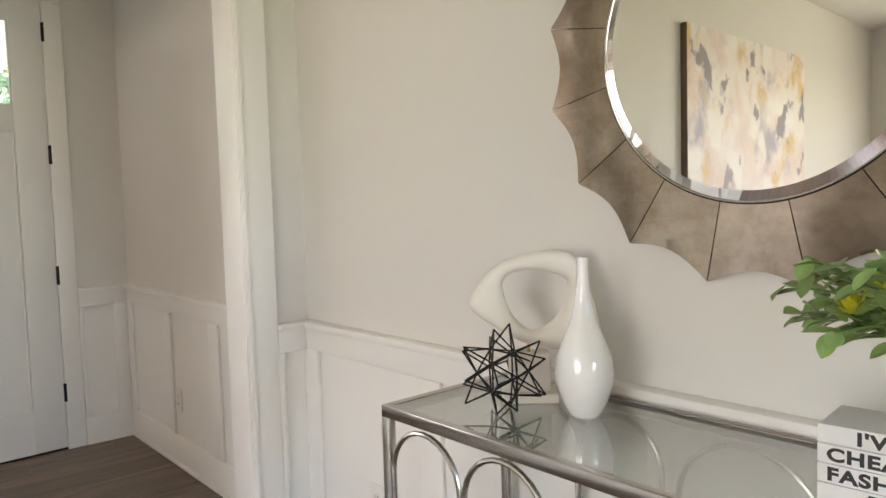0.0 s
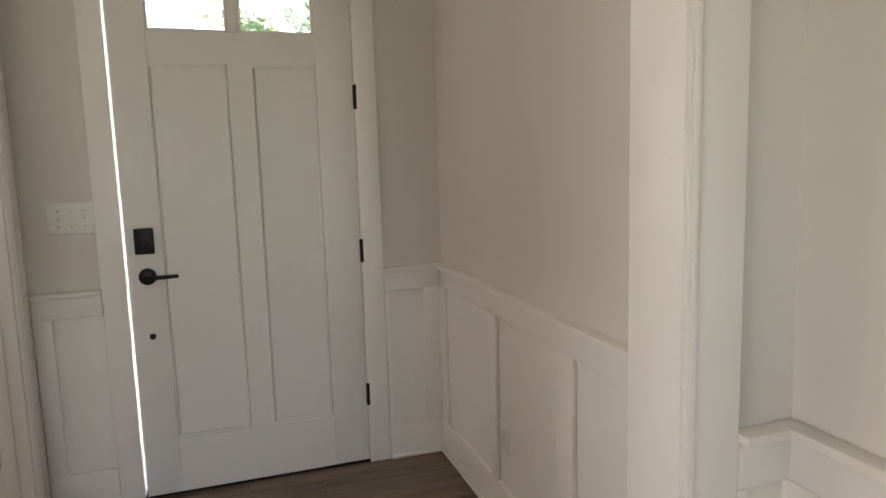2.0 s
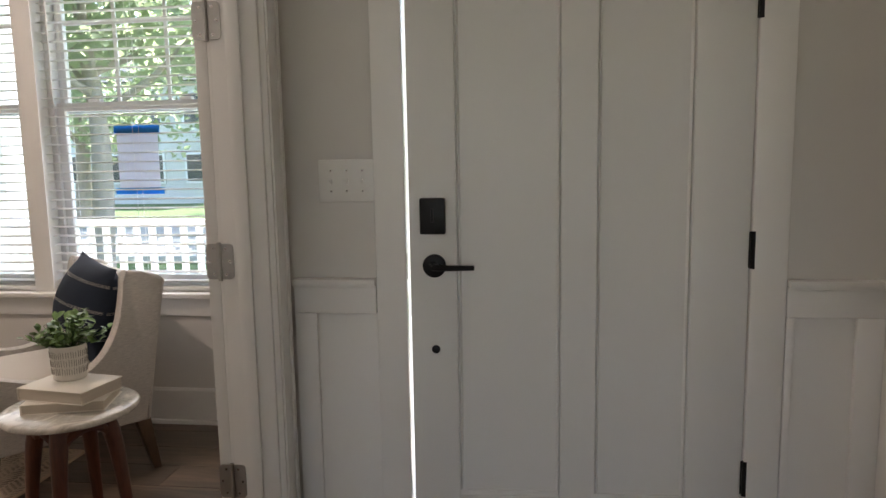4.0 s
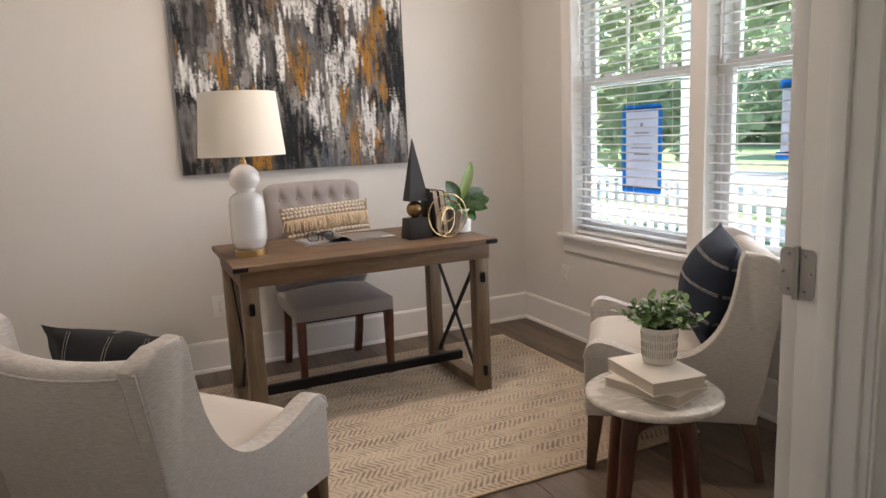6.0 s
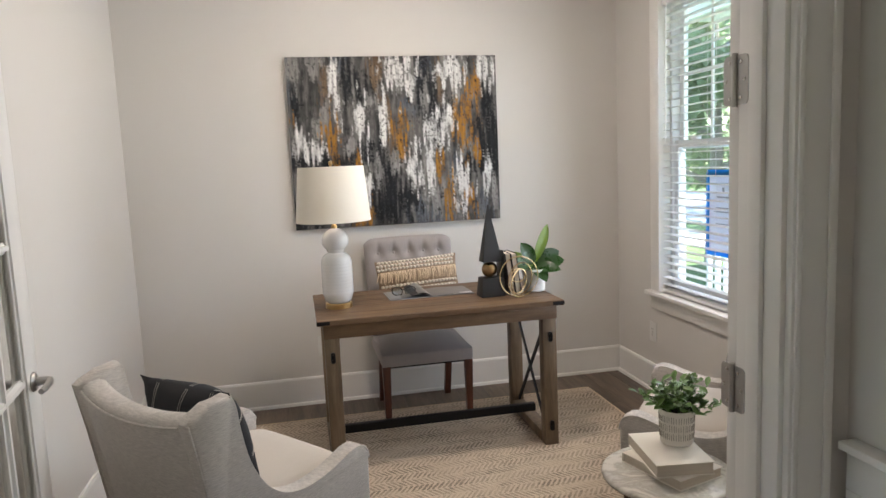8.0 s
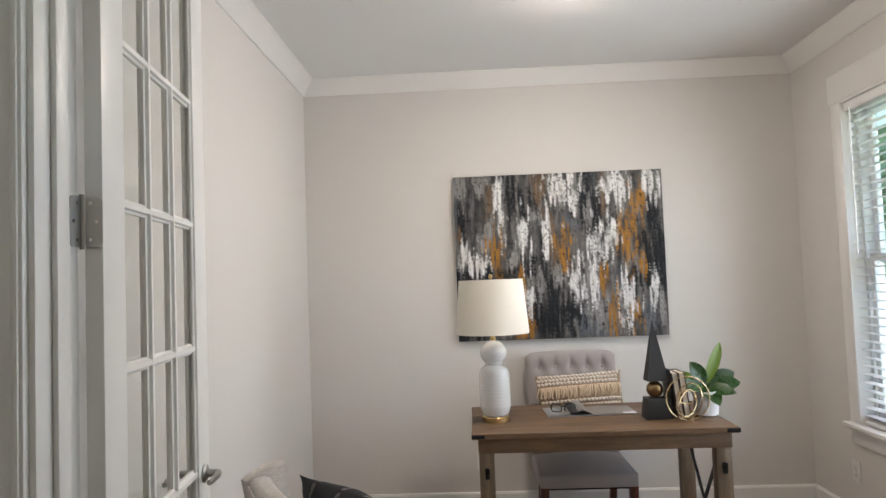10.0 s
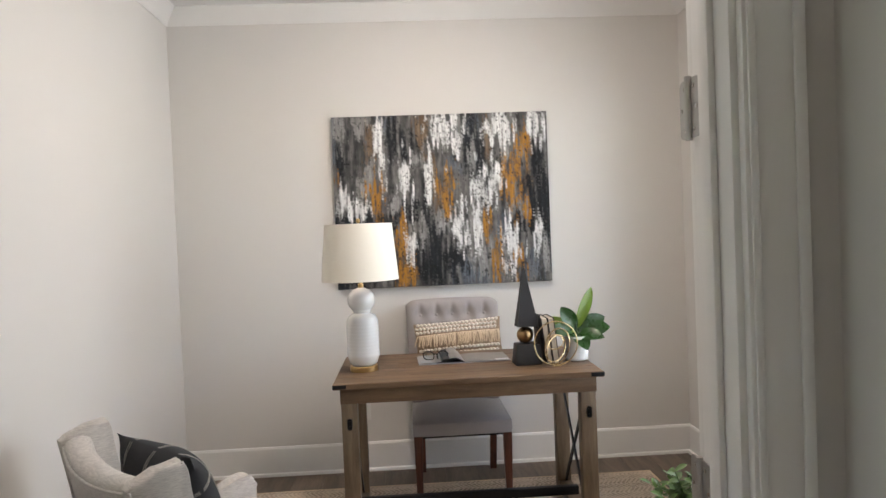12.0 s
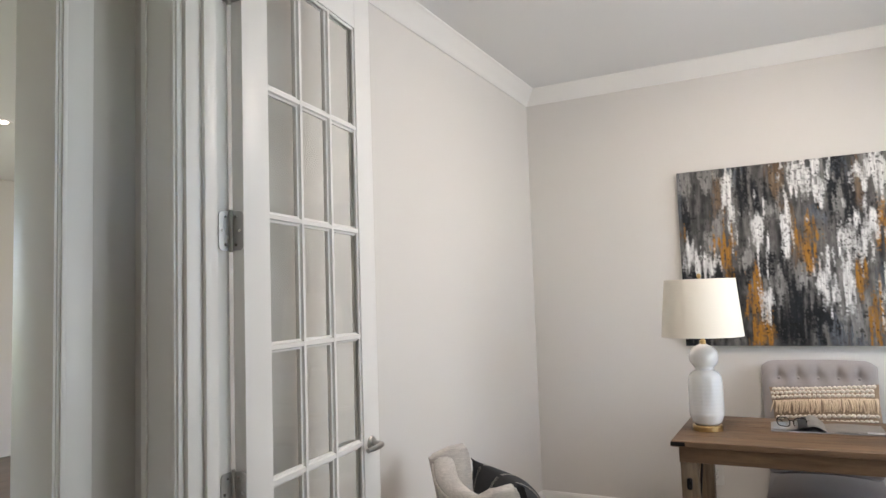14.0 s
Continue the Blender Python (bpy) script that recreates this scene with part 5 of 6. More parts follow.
def bookend():
    d = thing("bookend", pose(-2.53, 4.582, DZT, 0, 0, 3), "black geometric bookend of a pyramid on a gold ball and block", "bookend")
    part("block", hexa(bmesh.new(), [(-0.05, -0.062, 0), (0.05, -0.062, 0), (0.05, 0.066, 0), (-0.05, 0.066, 0)], [(-0.042, -0.052, 0.1), (0.042, -0.052, 0.1), (0.042, 0.066, 0.1), (-0.042, 0.066, 0.1)], 0.002), MATTE, d)
    part("upright", box(bmesh.new(), (-0.042, 0.052, 0.095), (0.042, 0.066, 0.24), 0.002), MATTE, d)
    part("ball", lathe(bmesh.new(), [(0.041 * math.cos(-1.55 + 3.1 * k / 20), 0.141 + 0.041 * math.sin(-1.55 + 3.1 * k / 20)) for k in range(21)], 32, (0, -0.002, 0)), BRONZE, d, "bronze-gold ball", 80)
    part("pyramid", hexa(bmesh.new(), [(-0.04, -0.046, 0.184), (0.04, -0.046, 0.184), (0.04, 0.058, 0.184), (-0.04, 0.058, 0.184)], [(-0.0015, -0.0015, 0.482), (0.0015, -0.0015, 0.482), (0.0015, 0.0015, 0.482), (-0.0015, 0.0015, 0.482)]), MATTE, d)
    return d


bookend()


def book(name, m, w, h, t, cover, label, category="book"):
    """A closed book lying flat: w by h, t thick, spine at -x."""
    d = thing(name, m, label, category)
    part("cover", boxes(((-w / 2, -h / 2, 0), (w / 2, h / 2, 0.003)), ((-w / 2, -h / 2, t - 0.003), (w / 2, h / 2, t)), ((-w / 2, -h / 2, 0.003), (-w / 2 + 0.004, h / 2, t - 0.003)), bev=0.001), cover, d)
    part("page_block", box(bmesh.new(), (-w / 2 + 0.004, -h / 2 + 0.004, 0.003), (w / 2 - 0.005, h / 2 - 0.004, t - 0.003)), PAGES, d, "cream page block")
    return d


for k in range(2):
    book("book", pose(-2.54 + 0.006 * k, 4.6895 + 0.0312 * k, DZT + 0.1156, 96, 0, 0), 0.15, 0.225, 0.03, BOOKBLACK, "black book with cream pages leaning beside the bookend")


def orbit_sculpture():
    d = thing("ring_sculpture", pose(-2.425, 4.708, DZT, 0, 0, 86), "champagne gold wire sculpture of looped rings", "ornament")

    def hoop(rx, rz, cx, cz, tilt, yaw):
        pts = []
        for k in range(56):
            a = 2 * math.pi * k / 56
            x, z = rx * math.cos(a), rz * math.sin(a)
            x, z = x * math.cos(tilt) - z * math.sin(tilt), x * math.sin(tilt) + z * math.cos(tilt)
            pts.append((cx + x * math.cos(yaw), x * math.sin(yaw), cz + z))
        return tube(bmesh.new(), pts, 0.0032, 8, True)
    part("outer_ring", hoop(0.104, 0.104, 0, 0.109, 0, 0.12), CHAMP, d)
    part("middle_ring", hoop(0.058, 0.088, 0.005, 0.096, -0.35, -0.5), CHAMP, d)
    part("middle_ring", hoop(0.07, 0.056, 0.0, 0.085, 0.6, 0.7), CHAMP, d)
    part("inner_ring", hoop(0.04, 0.034, -0.003, 0.115, 0.2, 0.2), CHAMP, d)
    part("foot", boxes(((-0.02, -0.006, 0), (0.02, 0.006, 0.006)), bev=0.002), CHAMP, d)
    return d


orbit_sculpture()


def leaf_mesh(bm, m, length, width, curl=0.2, fold=0.1, nu=6):
    def fn(u, v):
        s = math.sin(math.pi * min(1, u * 0.94 + 0.06)) ** 0.7 * (0.75 + 0.35 * u)
        x = (2 * v - 1) * width / 2 * s
        return m @ Vector((x, length * u, -curl * length * u * u + fold * abs(x)))
    return sheet(bm, fn, nu, 4)


def fig_plant():
    d = thing("potted_plant", pose(-2.565, 4.838, DZT), "young plant with broad glossy leaves in a small white pot", "plant")
    part("pot", lathe(bmesh.new(), [(0, 0), (0.05, 0), (0.058, 0.006), (0.062, 0.1), (0.067, 0.102), (0.067, 0.122), (0.06, 0.122), (0.057, 0.1), (0, 0.1)], 36), PORCELAIN, d, "white ceramic pot")
    part("soil", lathe(bmesh.new(), [(0.057, 0.1), (0, 0.108)], 20), SOIL, d)
    part("stem", tube(bmesh.new(), [(0, 0, 0.1), (0.004, 0.0, 0.15), (0, 0.004, 0.2)], 0.006, 8), FIG, d)
    specs = [(0.15, (0.05, 0.42, 0.9), (1, 0.1, 0.0), 0.225, 0.066, 0.16, LIME), (0.14, (0.15, -0.85, 0.55), (0.7, 0.2, 0.7), 0.17, 0.085, 0.3, LIME),
             (0.14, (0.2, 0.95, 0.18), (0.75, -0.1, 0.6), 0.17, 0.095, 0.12, FIG), (0.15, (0.1, 0.75, 0.35), (0.9, 0, 0.4), 0.16, 0.09, 0.25, FIG), (0.12, (0.5, 0.35, 0.2), (0.7, 0, 0.7), 0.14, 0.09, 0.45, FIG),
             (0.13, (0.45, -0.5, 0.3), (0.7, 0, 0.7), 0.15, 0.095, 0.4, FIG), (0.15, (0.2, -0.3, 0.55), (0.95, 0, 0.3), 0.13, 0.085, 0.3, FIG), (0.12, (-0.6, 0.3, 0.3), (0.3, 0, 0.9), 0.15, 0.09, 0.3, FIG), (0.12, (-0.5, -0.5, 0.3), (0.3, 0, 0.9), 0.15, 0.09, 0.3, FIG),
             (0.12, (0.75, 0.1, 0.1), (0.6, 0, 0.8), 0.12, 0.09, 0.6, FIG)]
    for z, way, face, ln, wd, curl, mt in specs:
        y = Vector(way).normalized()
        n = Vector(face)
        n = (n - y * n.dot(y)).normalized()
        x = y.cross(n)
        m = Matrix(((x.x, y.x, n.x, 0), (x.y, y.y, n.y, 0), (x.z, y.z, n.z, z), (0, 0, 0, 1)))
        part("leaf", leaf_mesh(bmesh.new(), m, ln, wd, curl, 0.18, 10), mt, d, "", 80)
    return d


fig_plant()


def magazine():
    d = thing("magazine", pose(-2.735, 4.285, DZT, 0, 0, -88), "open magazine with a fanned page lying on the desk", "magazine")
    part("cover", box(bmesh.new(), (-0.23, -0.115, 0), (0.23, 0.115, 0.004)), INK, d)
    part("left_page", sheet(bmesh.new(), lambda u, v: (-0.226 * u, -0.112 + 0.224 * v, 0.0045 + 0.008 * math.sin(math.pi * (1 - u)) * (1 - u)), 10, 2), PHOTO, d, "dark photo page")
    part("page_margin", box(bmesh.new(), (-0.222, 0.07, 0.0055), (-0.12, 0.108, 0.0066)), PAPER, d)
    part("right_page", sheet(bmesh.new(), lambda u, v: (0.226 * u, -0.112 + 0.224 * v, 0.0045 + 0.02 * math.sin(math.pi * (1 - u)) * (1 - u)), 10, 2), PHOTO, d, "grey photo page")
    part("page_margin", box(bmesh.new(), (0.14, -0.1, 0.008), (0.22, 0.1, 0.0085)), INK, d)
    part("raised_page", sheet(bmesh.new(), lambda u, v: (0.004 + 0.14 * u * (1 - 0.2 * u), -0.112 + 0.224 * v, 0.006 + 0.03 * math.sin(math.pi * min(1, u * 0.8)) * (1 - 0.4 * v)), 14, 4), DARKINK, d, "curling dark page", 80)
    part("raised_page", sheet(bmesh.new(), lambda u, v: (0.002 + 0.09 * u, -0.112 + 0.224 * v, 0.006 + 0.038 * math.sin(math.pi * min(1, u * 0.85)) * (1 - 0.4 * v)), 14, 4), PHOTO, d, "", 80)
    return d


magazine()


def eyeglasses():
    d = thing("eyeglasses", pose(-2.70, 4.145, DZT + 0.0065, 0, 0, 84), "black-rimmed eyeglasses resting on the magazine", "eyeglasses")
    for s in (-1, 1):
        pts = []
        for k in range(28):
            a = 2 * math.pi * k / 28
            c, sn = math.cos(a), math.sin(a)
            pts.append((s * 0.035 + 0.027 * abs(c) ** 0.7 * (1 if c > 0 else -1), 0, 0.024 + 0.021 * abs(sn) ** 0.75 * (1 if sn > 0 else -1) + 0.003 * s * c))
        part("rim", tube(bmesh.new(), pts, 0.0024, 6, True), MATTE, d)
        p = part("lens", lathe(bmesh.new(), [(0, 0.001), (0.024, 0), (0, -0.001)], 24), PANE, d)
        p.matrix_basis = Matrix.LocRotScale((s * 0.035, 0, 0.024), Euler((radians(90), 0, 0)), (1.05, 0.82, 1))
        part("temple", tube(bmesh.new(), [(s * 0.064, 0, 0.034), (s * 0.066, 0.06, 0.026), (s * 0.062, 0.115, 0.012), (s * 0.058, 0.135, 0.003)], 0.0022, 6), MATTE, d)
    part("bridge", tube(bmesh.new(), [(-0.009, 0, 0.028), (0, -0.002, 0.033), (0.009, 0, 0.028)], 0.0022, 6), MATTE, d)
    return d


eyeglasses()

# ---- side table ----


def side_table():
    d = thing("side_table", pose(-1.03, 4.738, 0, 0, 0, 60), "round side table with a veined marble top and cherry legs", "table")
    part("tabletop", lathe(bmesh.new(), [(0, 0.436), (0.2, 0.436), (0.208, 0.44), (0.211, 0.448), (0.208, 0.456), (0.202, 0.46), (0, 0.46)], 64), MARBLE, d, "veined white marble top", 50)
    part("apron", lathe(bmesh.new(), [(0, 0.405), (0.115, 0.405), (0.13, 0.436), (0, 0.436)], 40), CHERRY, d)
    for k in range(4):
        a = math.pi / 4 + k * math.pi / 2
        c, s = math.cos(a), math.sin(a)
        pts = [(0.162 * c, 0.162 * s, 0.0), (0.143 * c, 0.143 * s, 0.2), (0.125 * c, 0.125 * s, 0.34), (0.095 * c, 0.095 * s, 0.435)]
        part("leg", tube(bmesh.new(), [tuple(p) for p in spline(pts, 4)], [0.017 + 0.015 * i / 12 for i in range(13)], 12), CHERRY, d, "round tapered cherry leg")
    for k in range(4):
        a0, a1 = math.pi / 4 + k * math.pi / 2, math.pi / 4 + (k + 1) * math.pi / 2
        pts = []
        for i in range(9):
            t = i / 8
            a = a0 + (a1 - a0) * t
            r = 0.115 - 0.012 * math.sin(math.pi * t)
            pts.append((r * math.cos(a), r * math.sin(a), 0.345 + 0.062 * math.sin(math.pi * t) ** 0.6))
        part("arch", tube(bmesh.new(), pts, 0.016, 8), CHERRY, d)
    return d


side_table()
book("book", pose(-1.03, 4.75, 0.4605, 0, 0, 16), 0.255, 0.185, 0.034, BOOKWHITE, "cream cloth-bound book lying on the side table")
book("book", pose(-1.03, 4.745, 0.495, 0, 0, -8), 0.255, 0.185, 0.042, BOOKWHITE, "cream cloth-bound book stacked on another book")


def bush_pot():
    d = thing("potted_plant", pose(-1.062, 4.79, 0.5375), "small leafy green plant in a ribbed grey-white pot", "plant")
    part("pot", lathe(bmesh.new(), [(0, 0), (0.049, 0), (0.0525, 0.004), (0.057, 0.112), (0.0545, 0.116), (0.05, 0.112), (0.048, 0.1), (0, 0.1)], 40), PLASTER, d, "off-white ceramic pot")
    rng = random.Random(7)
    for j, z in enumerate((0.022, 0.05, 0.078)):
        bm = bmesh.new()
        for k in range(46):
            a = 2 * math.pi * k / 46 + rng.uniform(-0.02, 0.02)
            r = 0.0530 + 0.0038 * z / 0.1
            c, s = math.cos(a), math.sin(a)
            h = 0.022 * rng.uniform(0.8, 1.1)
            tube(bm, [(r * c, r * s, z), ((r + 0.001) * c, (r + 0.001) * s, z + h)], 0.0011, 4)
        part("incised_band", bm, TAUPE, d, "band of scratched upright marks")
    part("soil", lathe(bmesh.new(), [(0.049, 0.1), (0, 0.108)], 20), SOIL, d)
    leaf = None
    for k in range(46):
        a, tilt = rng.uniform(0, 2 * math.pi), rng.uniform(8, 68)
        ln = rng.uniform(0.07, 0.13) * (1.0 if tilt > 30 else 1.05)
        root = Vector((0.03 * math.cos(a) * rng.random(), 0.03 * math.sin(a) * rng.random(), 0.1))
        dirv = Vector((math.cos(a) * math.sin(radians(tilt)), math.sin(a) * math.sin(radians(tilt)), math.cos(radians(tilt))))
        tip = root + dirv * ln + Vector((0, 0, -0.02 * tilt / 68))
        part("stem", tube(bmesh.new(), [root, (root + tip) / 2 + Vector((0, 0, 0.008)), tip], 0.0014, 5), LEAF, d)
        for q in range(6):
            f = 0.35 + 0.65 * q / 5
            p = root.lerp(tip, f)
            if leaf is None:
                ob = part("leaf", leaf_mesh(bmesh.new(), Matrix(), 0.034, 0.021, 0.25, 0.3, 4), LEAF, d, "", 80)
                leaf = ob.data
            else:
                ob = new("leaf", leaf)
                ob.parent = d
            ob.matrix_basis = Matrix.LocRotScale(p, Euler((radians(rng.uniform(10, 70)), rng.uniform(-0.4, 0.4), rng.uniform(0, 2 * math.pi))), (1, rng.uniform(0.75, 1.2), 1))
    return d


bush_pot()

# ---- rug, picture, ceiling lights ----


def rug():
    x0, x1, y0, y1 = -3.09, -1.455, 2.98, 5.37
    r = thing("area_rug", pose((x0 + x1) / 2, (y0 + y1) / 2, 0), "beige area rug with faded chevron bands under the desk", "rug")
    hx, hy = (x1 - x0) / 2, (y1 - y0) / 2
    bm = bmesh.new()
    sheet(bm, lambda u, v: ((2 * u - 1) * hx, (2 * v - 1) * hy, 0.0095 + 0.0008 * noise.noise((u * 9, v * 14, 0))), 24, 36)
    part("woven_surface", bm, RUG, r, "chevron patterned pile")
    part("backing", box(bmesh.new(), (-hx, -hy, 0.0008), (hx, hy, 0.0085)), PILLOWBASE, r)
    pts = [(-hx, -hy, 0.006), (hx, -hy, 0.006), (hx, hy, 0.006), (-hx, hy, 0.006)]
    ring = []
    for a, b in zip(pts, pts[1:] + pts[:1]):
        ring += [tuple(Vector(a).lerp(Vector(b), i / 12)) for i in range(12)]
    part("binding", tube(bmesh.new(), ring, 0.0065, 8, True), TASSEL, r, "bound edge")
    return r


rug()


def canvas(name, m, w, h, t, face, edge, label):
    """Stretched canvas hung in the yz plane, its face towards +x."""
    d = thing(name, m, label, "painting")
    part("stretcher", box(bmesh.new(), (0, -w / 2, -h / 2), (t - 0.002, w / 2, h / 2), 0.003), edge, d)
    part("painted_face", sheet(bmesh.new(), lambda u, v: (t - 0.001 + 0.0012 * noise.noise((u * 40, v * 14, 1)), (2 * u - 1) * w / 2, (2 * v - 1) * h / 2), 60, 48), face, d, "", 80)
    return d


def smear(rng, rows, cols, n, m):
    """Smooth random field of n by m cells on a grid of rows by cols."""
    g = rng.random((n + 1, m + 1))
    v, u = np.linspace(0, n - 1e-6, rows), np.linspace(0, m - 1e-6, cols)
    i, j = v.astype(int), u.astype(int)
    fv, fu = v - i, u - j
    fv, fu = (fv * fv * (3 - 2 * fv))[:, None], (fu * fu * (3 - 2 * fu))[None]
    return (g[i][:, j] * (1 - fu) + g[i][:, j + 1] * fu) * (1 - fv) + (g[i + 1][:, j] * (1 - fu) + g[i + 1][:, j + 1] * fu) * fv


# brush marks of the large canvas, in hundredths of its width and height: middle, half width, half height
WHITE_MARKS = [(22, 25, 2, 15), (33, 36, 3, 12), (44, 37, 2, 10), (4, 49, 4, 8), (11, 55, 4, 6), (50, 9, 5, 12), (57, 12, 3, 13), (78, 7, 6, 11), (95, 8, 3, 9), (68, 45, 4, 12), (76, 38, 3, 11), (58, 64, 3, 15), (65, 66, 3, 12), (82, 77, 4, 14), (34, 72, 2, 9), (94, 72, 2, 8)]
PALE_MARKS = [(13, 5, 4, 7), (3, 8, 3, 9), (40, 69, 2, 13), (97, 81, 2, 14), (28, 52, 4, 7), (50, 63, 4, 7), (17, 32, 2, 10), (64, 24, 2, 10), (80, 22, 3, 10), (39, 26, 3, 7), (13, 41, 3, 7), (67, 84, 4, 10)]
OCHRE_MARKS = [(0, 36, 2, 5), (19, 49, 3, 15), (53, 42, 4, 13), (82, 42, 4, 14), (88, 18, 3, 10), (87, 57, 3, 6), (71, 65, 3, 9), (75, 85, 3, 15), (85, 89, 3, 8), (31, 81, 3, 13), (33, 94, 4, 5), (31, 67, 2, 8)]
BROWN_MARKS = [(17, 17, 2, 14), (41, 10, 3, 12), (48, 48, 2, 10), (72, 13, 2, 9), (46, 33, 2, 9), (91, 36, 2, 9), (10, 91, 4, 4)]
BLACK_MARKS = [(62, 17, 4, 15), (68, 25, 3, 11), (96, 53, 5, 19), (86, 66, 4, 6), (46, 83, 7, 19), (8, 60, 10, 4), (34, 59, 7, 7), (5, 96, 8, 4), (55, 87, 4, 14), (28, 11, 3, 10), (21, 65, 5, 5), (3, 24, 2, 7), (93, 28, 3, 7), (32, 16, 3, 8)]
SLATE_MARKS = [(64, 8, 3, 10), (64, 94, 8, 9), (92, 92, 5, 9), (-1, 14, 3, 13), (56, 31, 5, 5), (25, 4, 3, 6), (78, 68, 3, 7)]


def drip_painting(m, w, h, t):
    """Canvas brushed in downward strokes, layer over layer, with ragged dry edges."""
    d = thing("painting", m, "abstract canvas of dripping black, white, grey and ochre paint", "painting")
    part("stretcher", box(bmesh.new(), (0, -w / 2, -h / 2), (t - 0.003, w / 2, h / 2), 0.003), CANVASEDGE, d)
    rows, cols, rng = 230, 300, np.random.RandomState(8)
    V, U = np.meshgrid(np.linspace(0, 1, rows), np.linspace(0, 1, cols), indexing="ij")
    long1, long2 = smear(rng, rows, cols, 5, 46), smear(rng, rows, cols, 9, 95)
    short, grit = smear(rng, rows, cols, 34, 80), smear(rng, rows, cols, 110, 150)
    tone = (0.45 * long1 + 0.35 * long2 + 0.2 * short)[..., None]
    col = np.array((0.008, 0.009, 0.011)) * (1 - tone) + np.array((0.34, 0.325, 0.305)) * tone ** 2.0
    relief = 0.3 * short + 0.3 * grit

    def lay(marks, colour, other, cover, size=1.0):
        nonlocal col, relief
        for mu, mv, mw, mh in marks:
            ru, rv = (U - mu / 100) / (mw / 100 * size), (V - mv / 100) / (mh / 100 * size)
            own = smear(rng, rows, cols, 12, 90)
            far = np.sqrt(np.abs(ru) ** 2 + np.abs(rv) ** 2) + 1.5 * (own - 0.5) + 0.9 * (long2 - 0.5) + 0.7 * (grit - 0.5)
            a = np.clip((1.05 - far) / 0.55, 0, 1) ** 0.8 * cover
            a = a * np.where(grit + 0.7 * short > 0.52, 1.0, 0.35)
            mixc = np.array(colour) * (1 - own[..., None]) + np.array(other) * own[..., None]
            col = col * (1 - a[..., None]) + mixc * a[..., None]
            relief = relief * (1 - 0.5 * a) + a * (0.4 + 0.6 * short)
    lay(SLATE_MARKS, (0.05, 0.06, 0.075), (0.20, 0.22, 0.25), 0.85, 1.2)
    lay(BROWN_MARKS, (0.10, 0.055, 0.025), (0.28, 0.20, 0.125), 0.85, 1.2)
    lay(BLACK_MARKS, (0.004, 0.005, 0.007), (0.014, 0.016, 0.020), 0.97, 1.3)
    lay(PALE_MARKS, (0.22, 0.21, 0.20), (0.50, 0.49, 0.47), 0.75, 1.0)
    lay(OCHRE_MARKS, (0.44, 0.19, 0.012), (0.24, 0.13, 0.035), 0.95, 1.12)
    lay(WHITE_MARKS, (0.86, 0.85, 0.83), (0.58, 0.57, 0.56), 1.0, 1.12)
    crust = (0.5 * grit + 0.5 * smear(rng, rows, cols, 26, 150))[..., None]
    col = col * (0.25 + 0.75 * np.clip((crust - 0.16) / 0.14, 0, 1))
    verts = np.stack([t - 0.002 + 0.0022 * relief, (U - 0.5) * w, (0.5 - V) * h], -1).reshape(-1, 3)
    n = np.arange(rows * cols).reshape(rows, cols)
    faces = np.stack([n[:-1, :-1], n[1:, :-1], n[1:, 1:], n[:-1, 1:]], -1).reshape(-1, 4)
    me = bpy.data.meshes.new("painted_face")
    me.from_pydata(verts.tolist(), [], faces.tolist())
    layer = me.color_attributes.new("paint", "FLOAT_COLOR", "POINT")
    layer.data.foreach_set("color", np.concatenate([col.reshape(-1, 3), np.ones((rows * cols, 1))], 1).ravel())
    me.materials.append(DRIP)
    me.polygons.foreach_set("use_smooth", [True] * len(me.polygons))
    new("painted_face", me).parent = d
    return d


drip_painting(pose(XB, 4.25, 1.63), 1.302, 1.035, 0.036)
canvas("painting", pose(-2.02, YD0, 1.82, 0, 0, -90), 1.76, 1.06, 0.045, PASTEL, WOODEDGE, "pastel abstract canvas with silver leaf")


def flush_light(name, x, y, material, label, r=0.105):
    d = thing(name, pose(x, y, ZC), label, "ceiling light")
    part("base_plate", lathe(bmesh.new(), [(0, 0), (r + 0.01, 0), (r + 0.01, -0.02), (r - 0.01, -0.026), (0, -0.026)], 40), NICKEL, d, "satin nickel ring")
    part("diffuser", lathe(bmesh.new(), [(r - 0.006, -0.026)] + [(r * 0.97 * math.cos(a), -0.03 - 0.032 * math.sin(a)) for a in [0.1 * k for k in range(16)]] + [(0, -0.062)], 40), material, d, "glowing opal glass bowl", 80)
    return d


flush_light("ceiling_light", -2.03, 4.19, LAMPGLOW, "flush opal ceiling light of the study, switched on")
flush_light("ceiling_light", 0.6, 3.72, FOYERGLOW, "flush opal ceiling light of the foyer, switched on")


def downlight(x, y):
    d = thing("downlight", pose(x, y, ZC), "recessed white downlight in the hall ceiling, switched on", "ceiling light", "downlights of the hall")
    part("trim_ring", lathe(bmesh.new(), [(0.06, 0), (0.085, 0), (0.083, -0.006), (0.062, -0.004), (0.06, 0)], 32), TRIM, d)
    part("lens", lathe(bmesh.new(), [(0, -0.001), (0.061, -0.001), (0.061, -0.003), (0, -0.003)], 32), HALLGLOW, d)


for xx, yy in ((0.3, 1.9), (0.3, 0.2), (0.3, -1.5), (-1.9, 1.2), (-1.9, -0.8), (-3.5, 0.2)):
    downlight(xx, yy)

# ---- console with its things ----


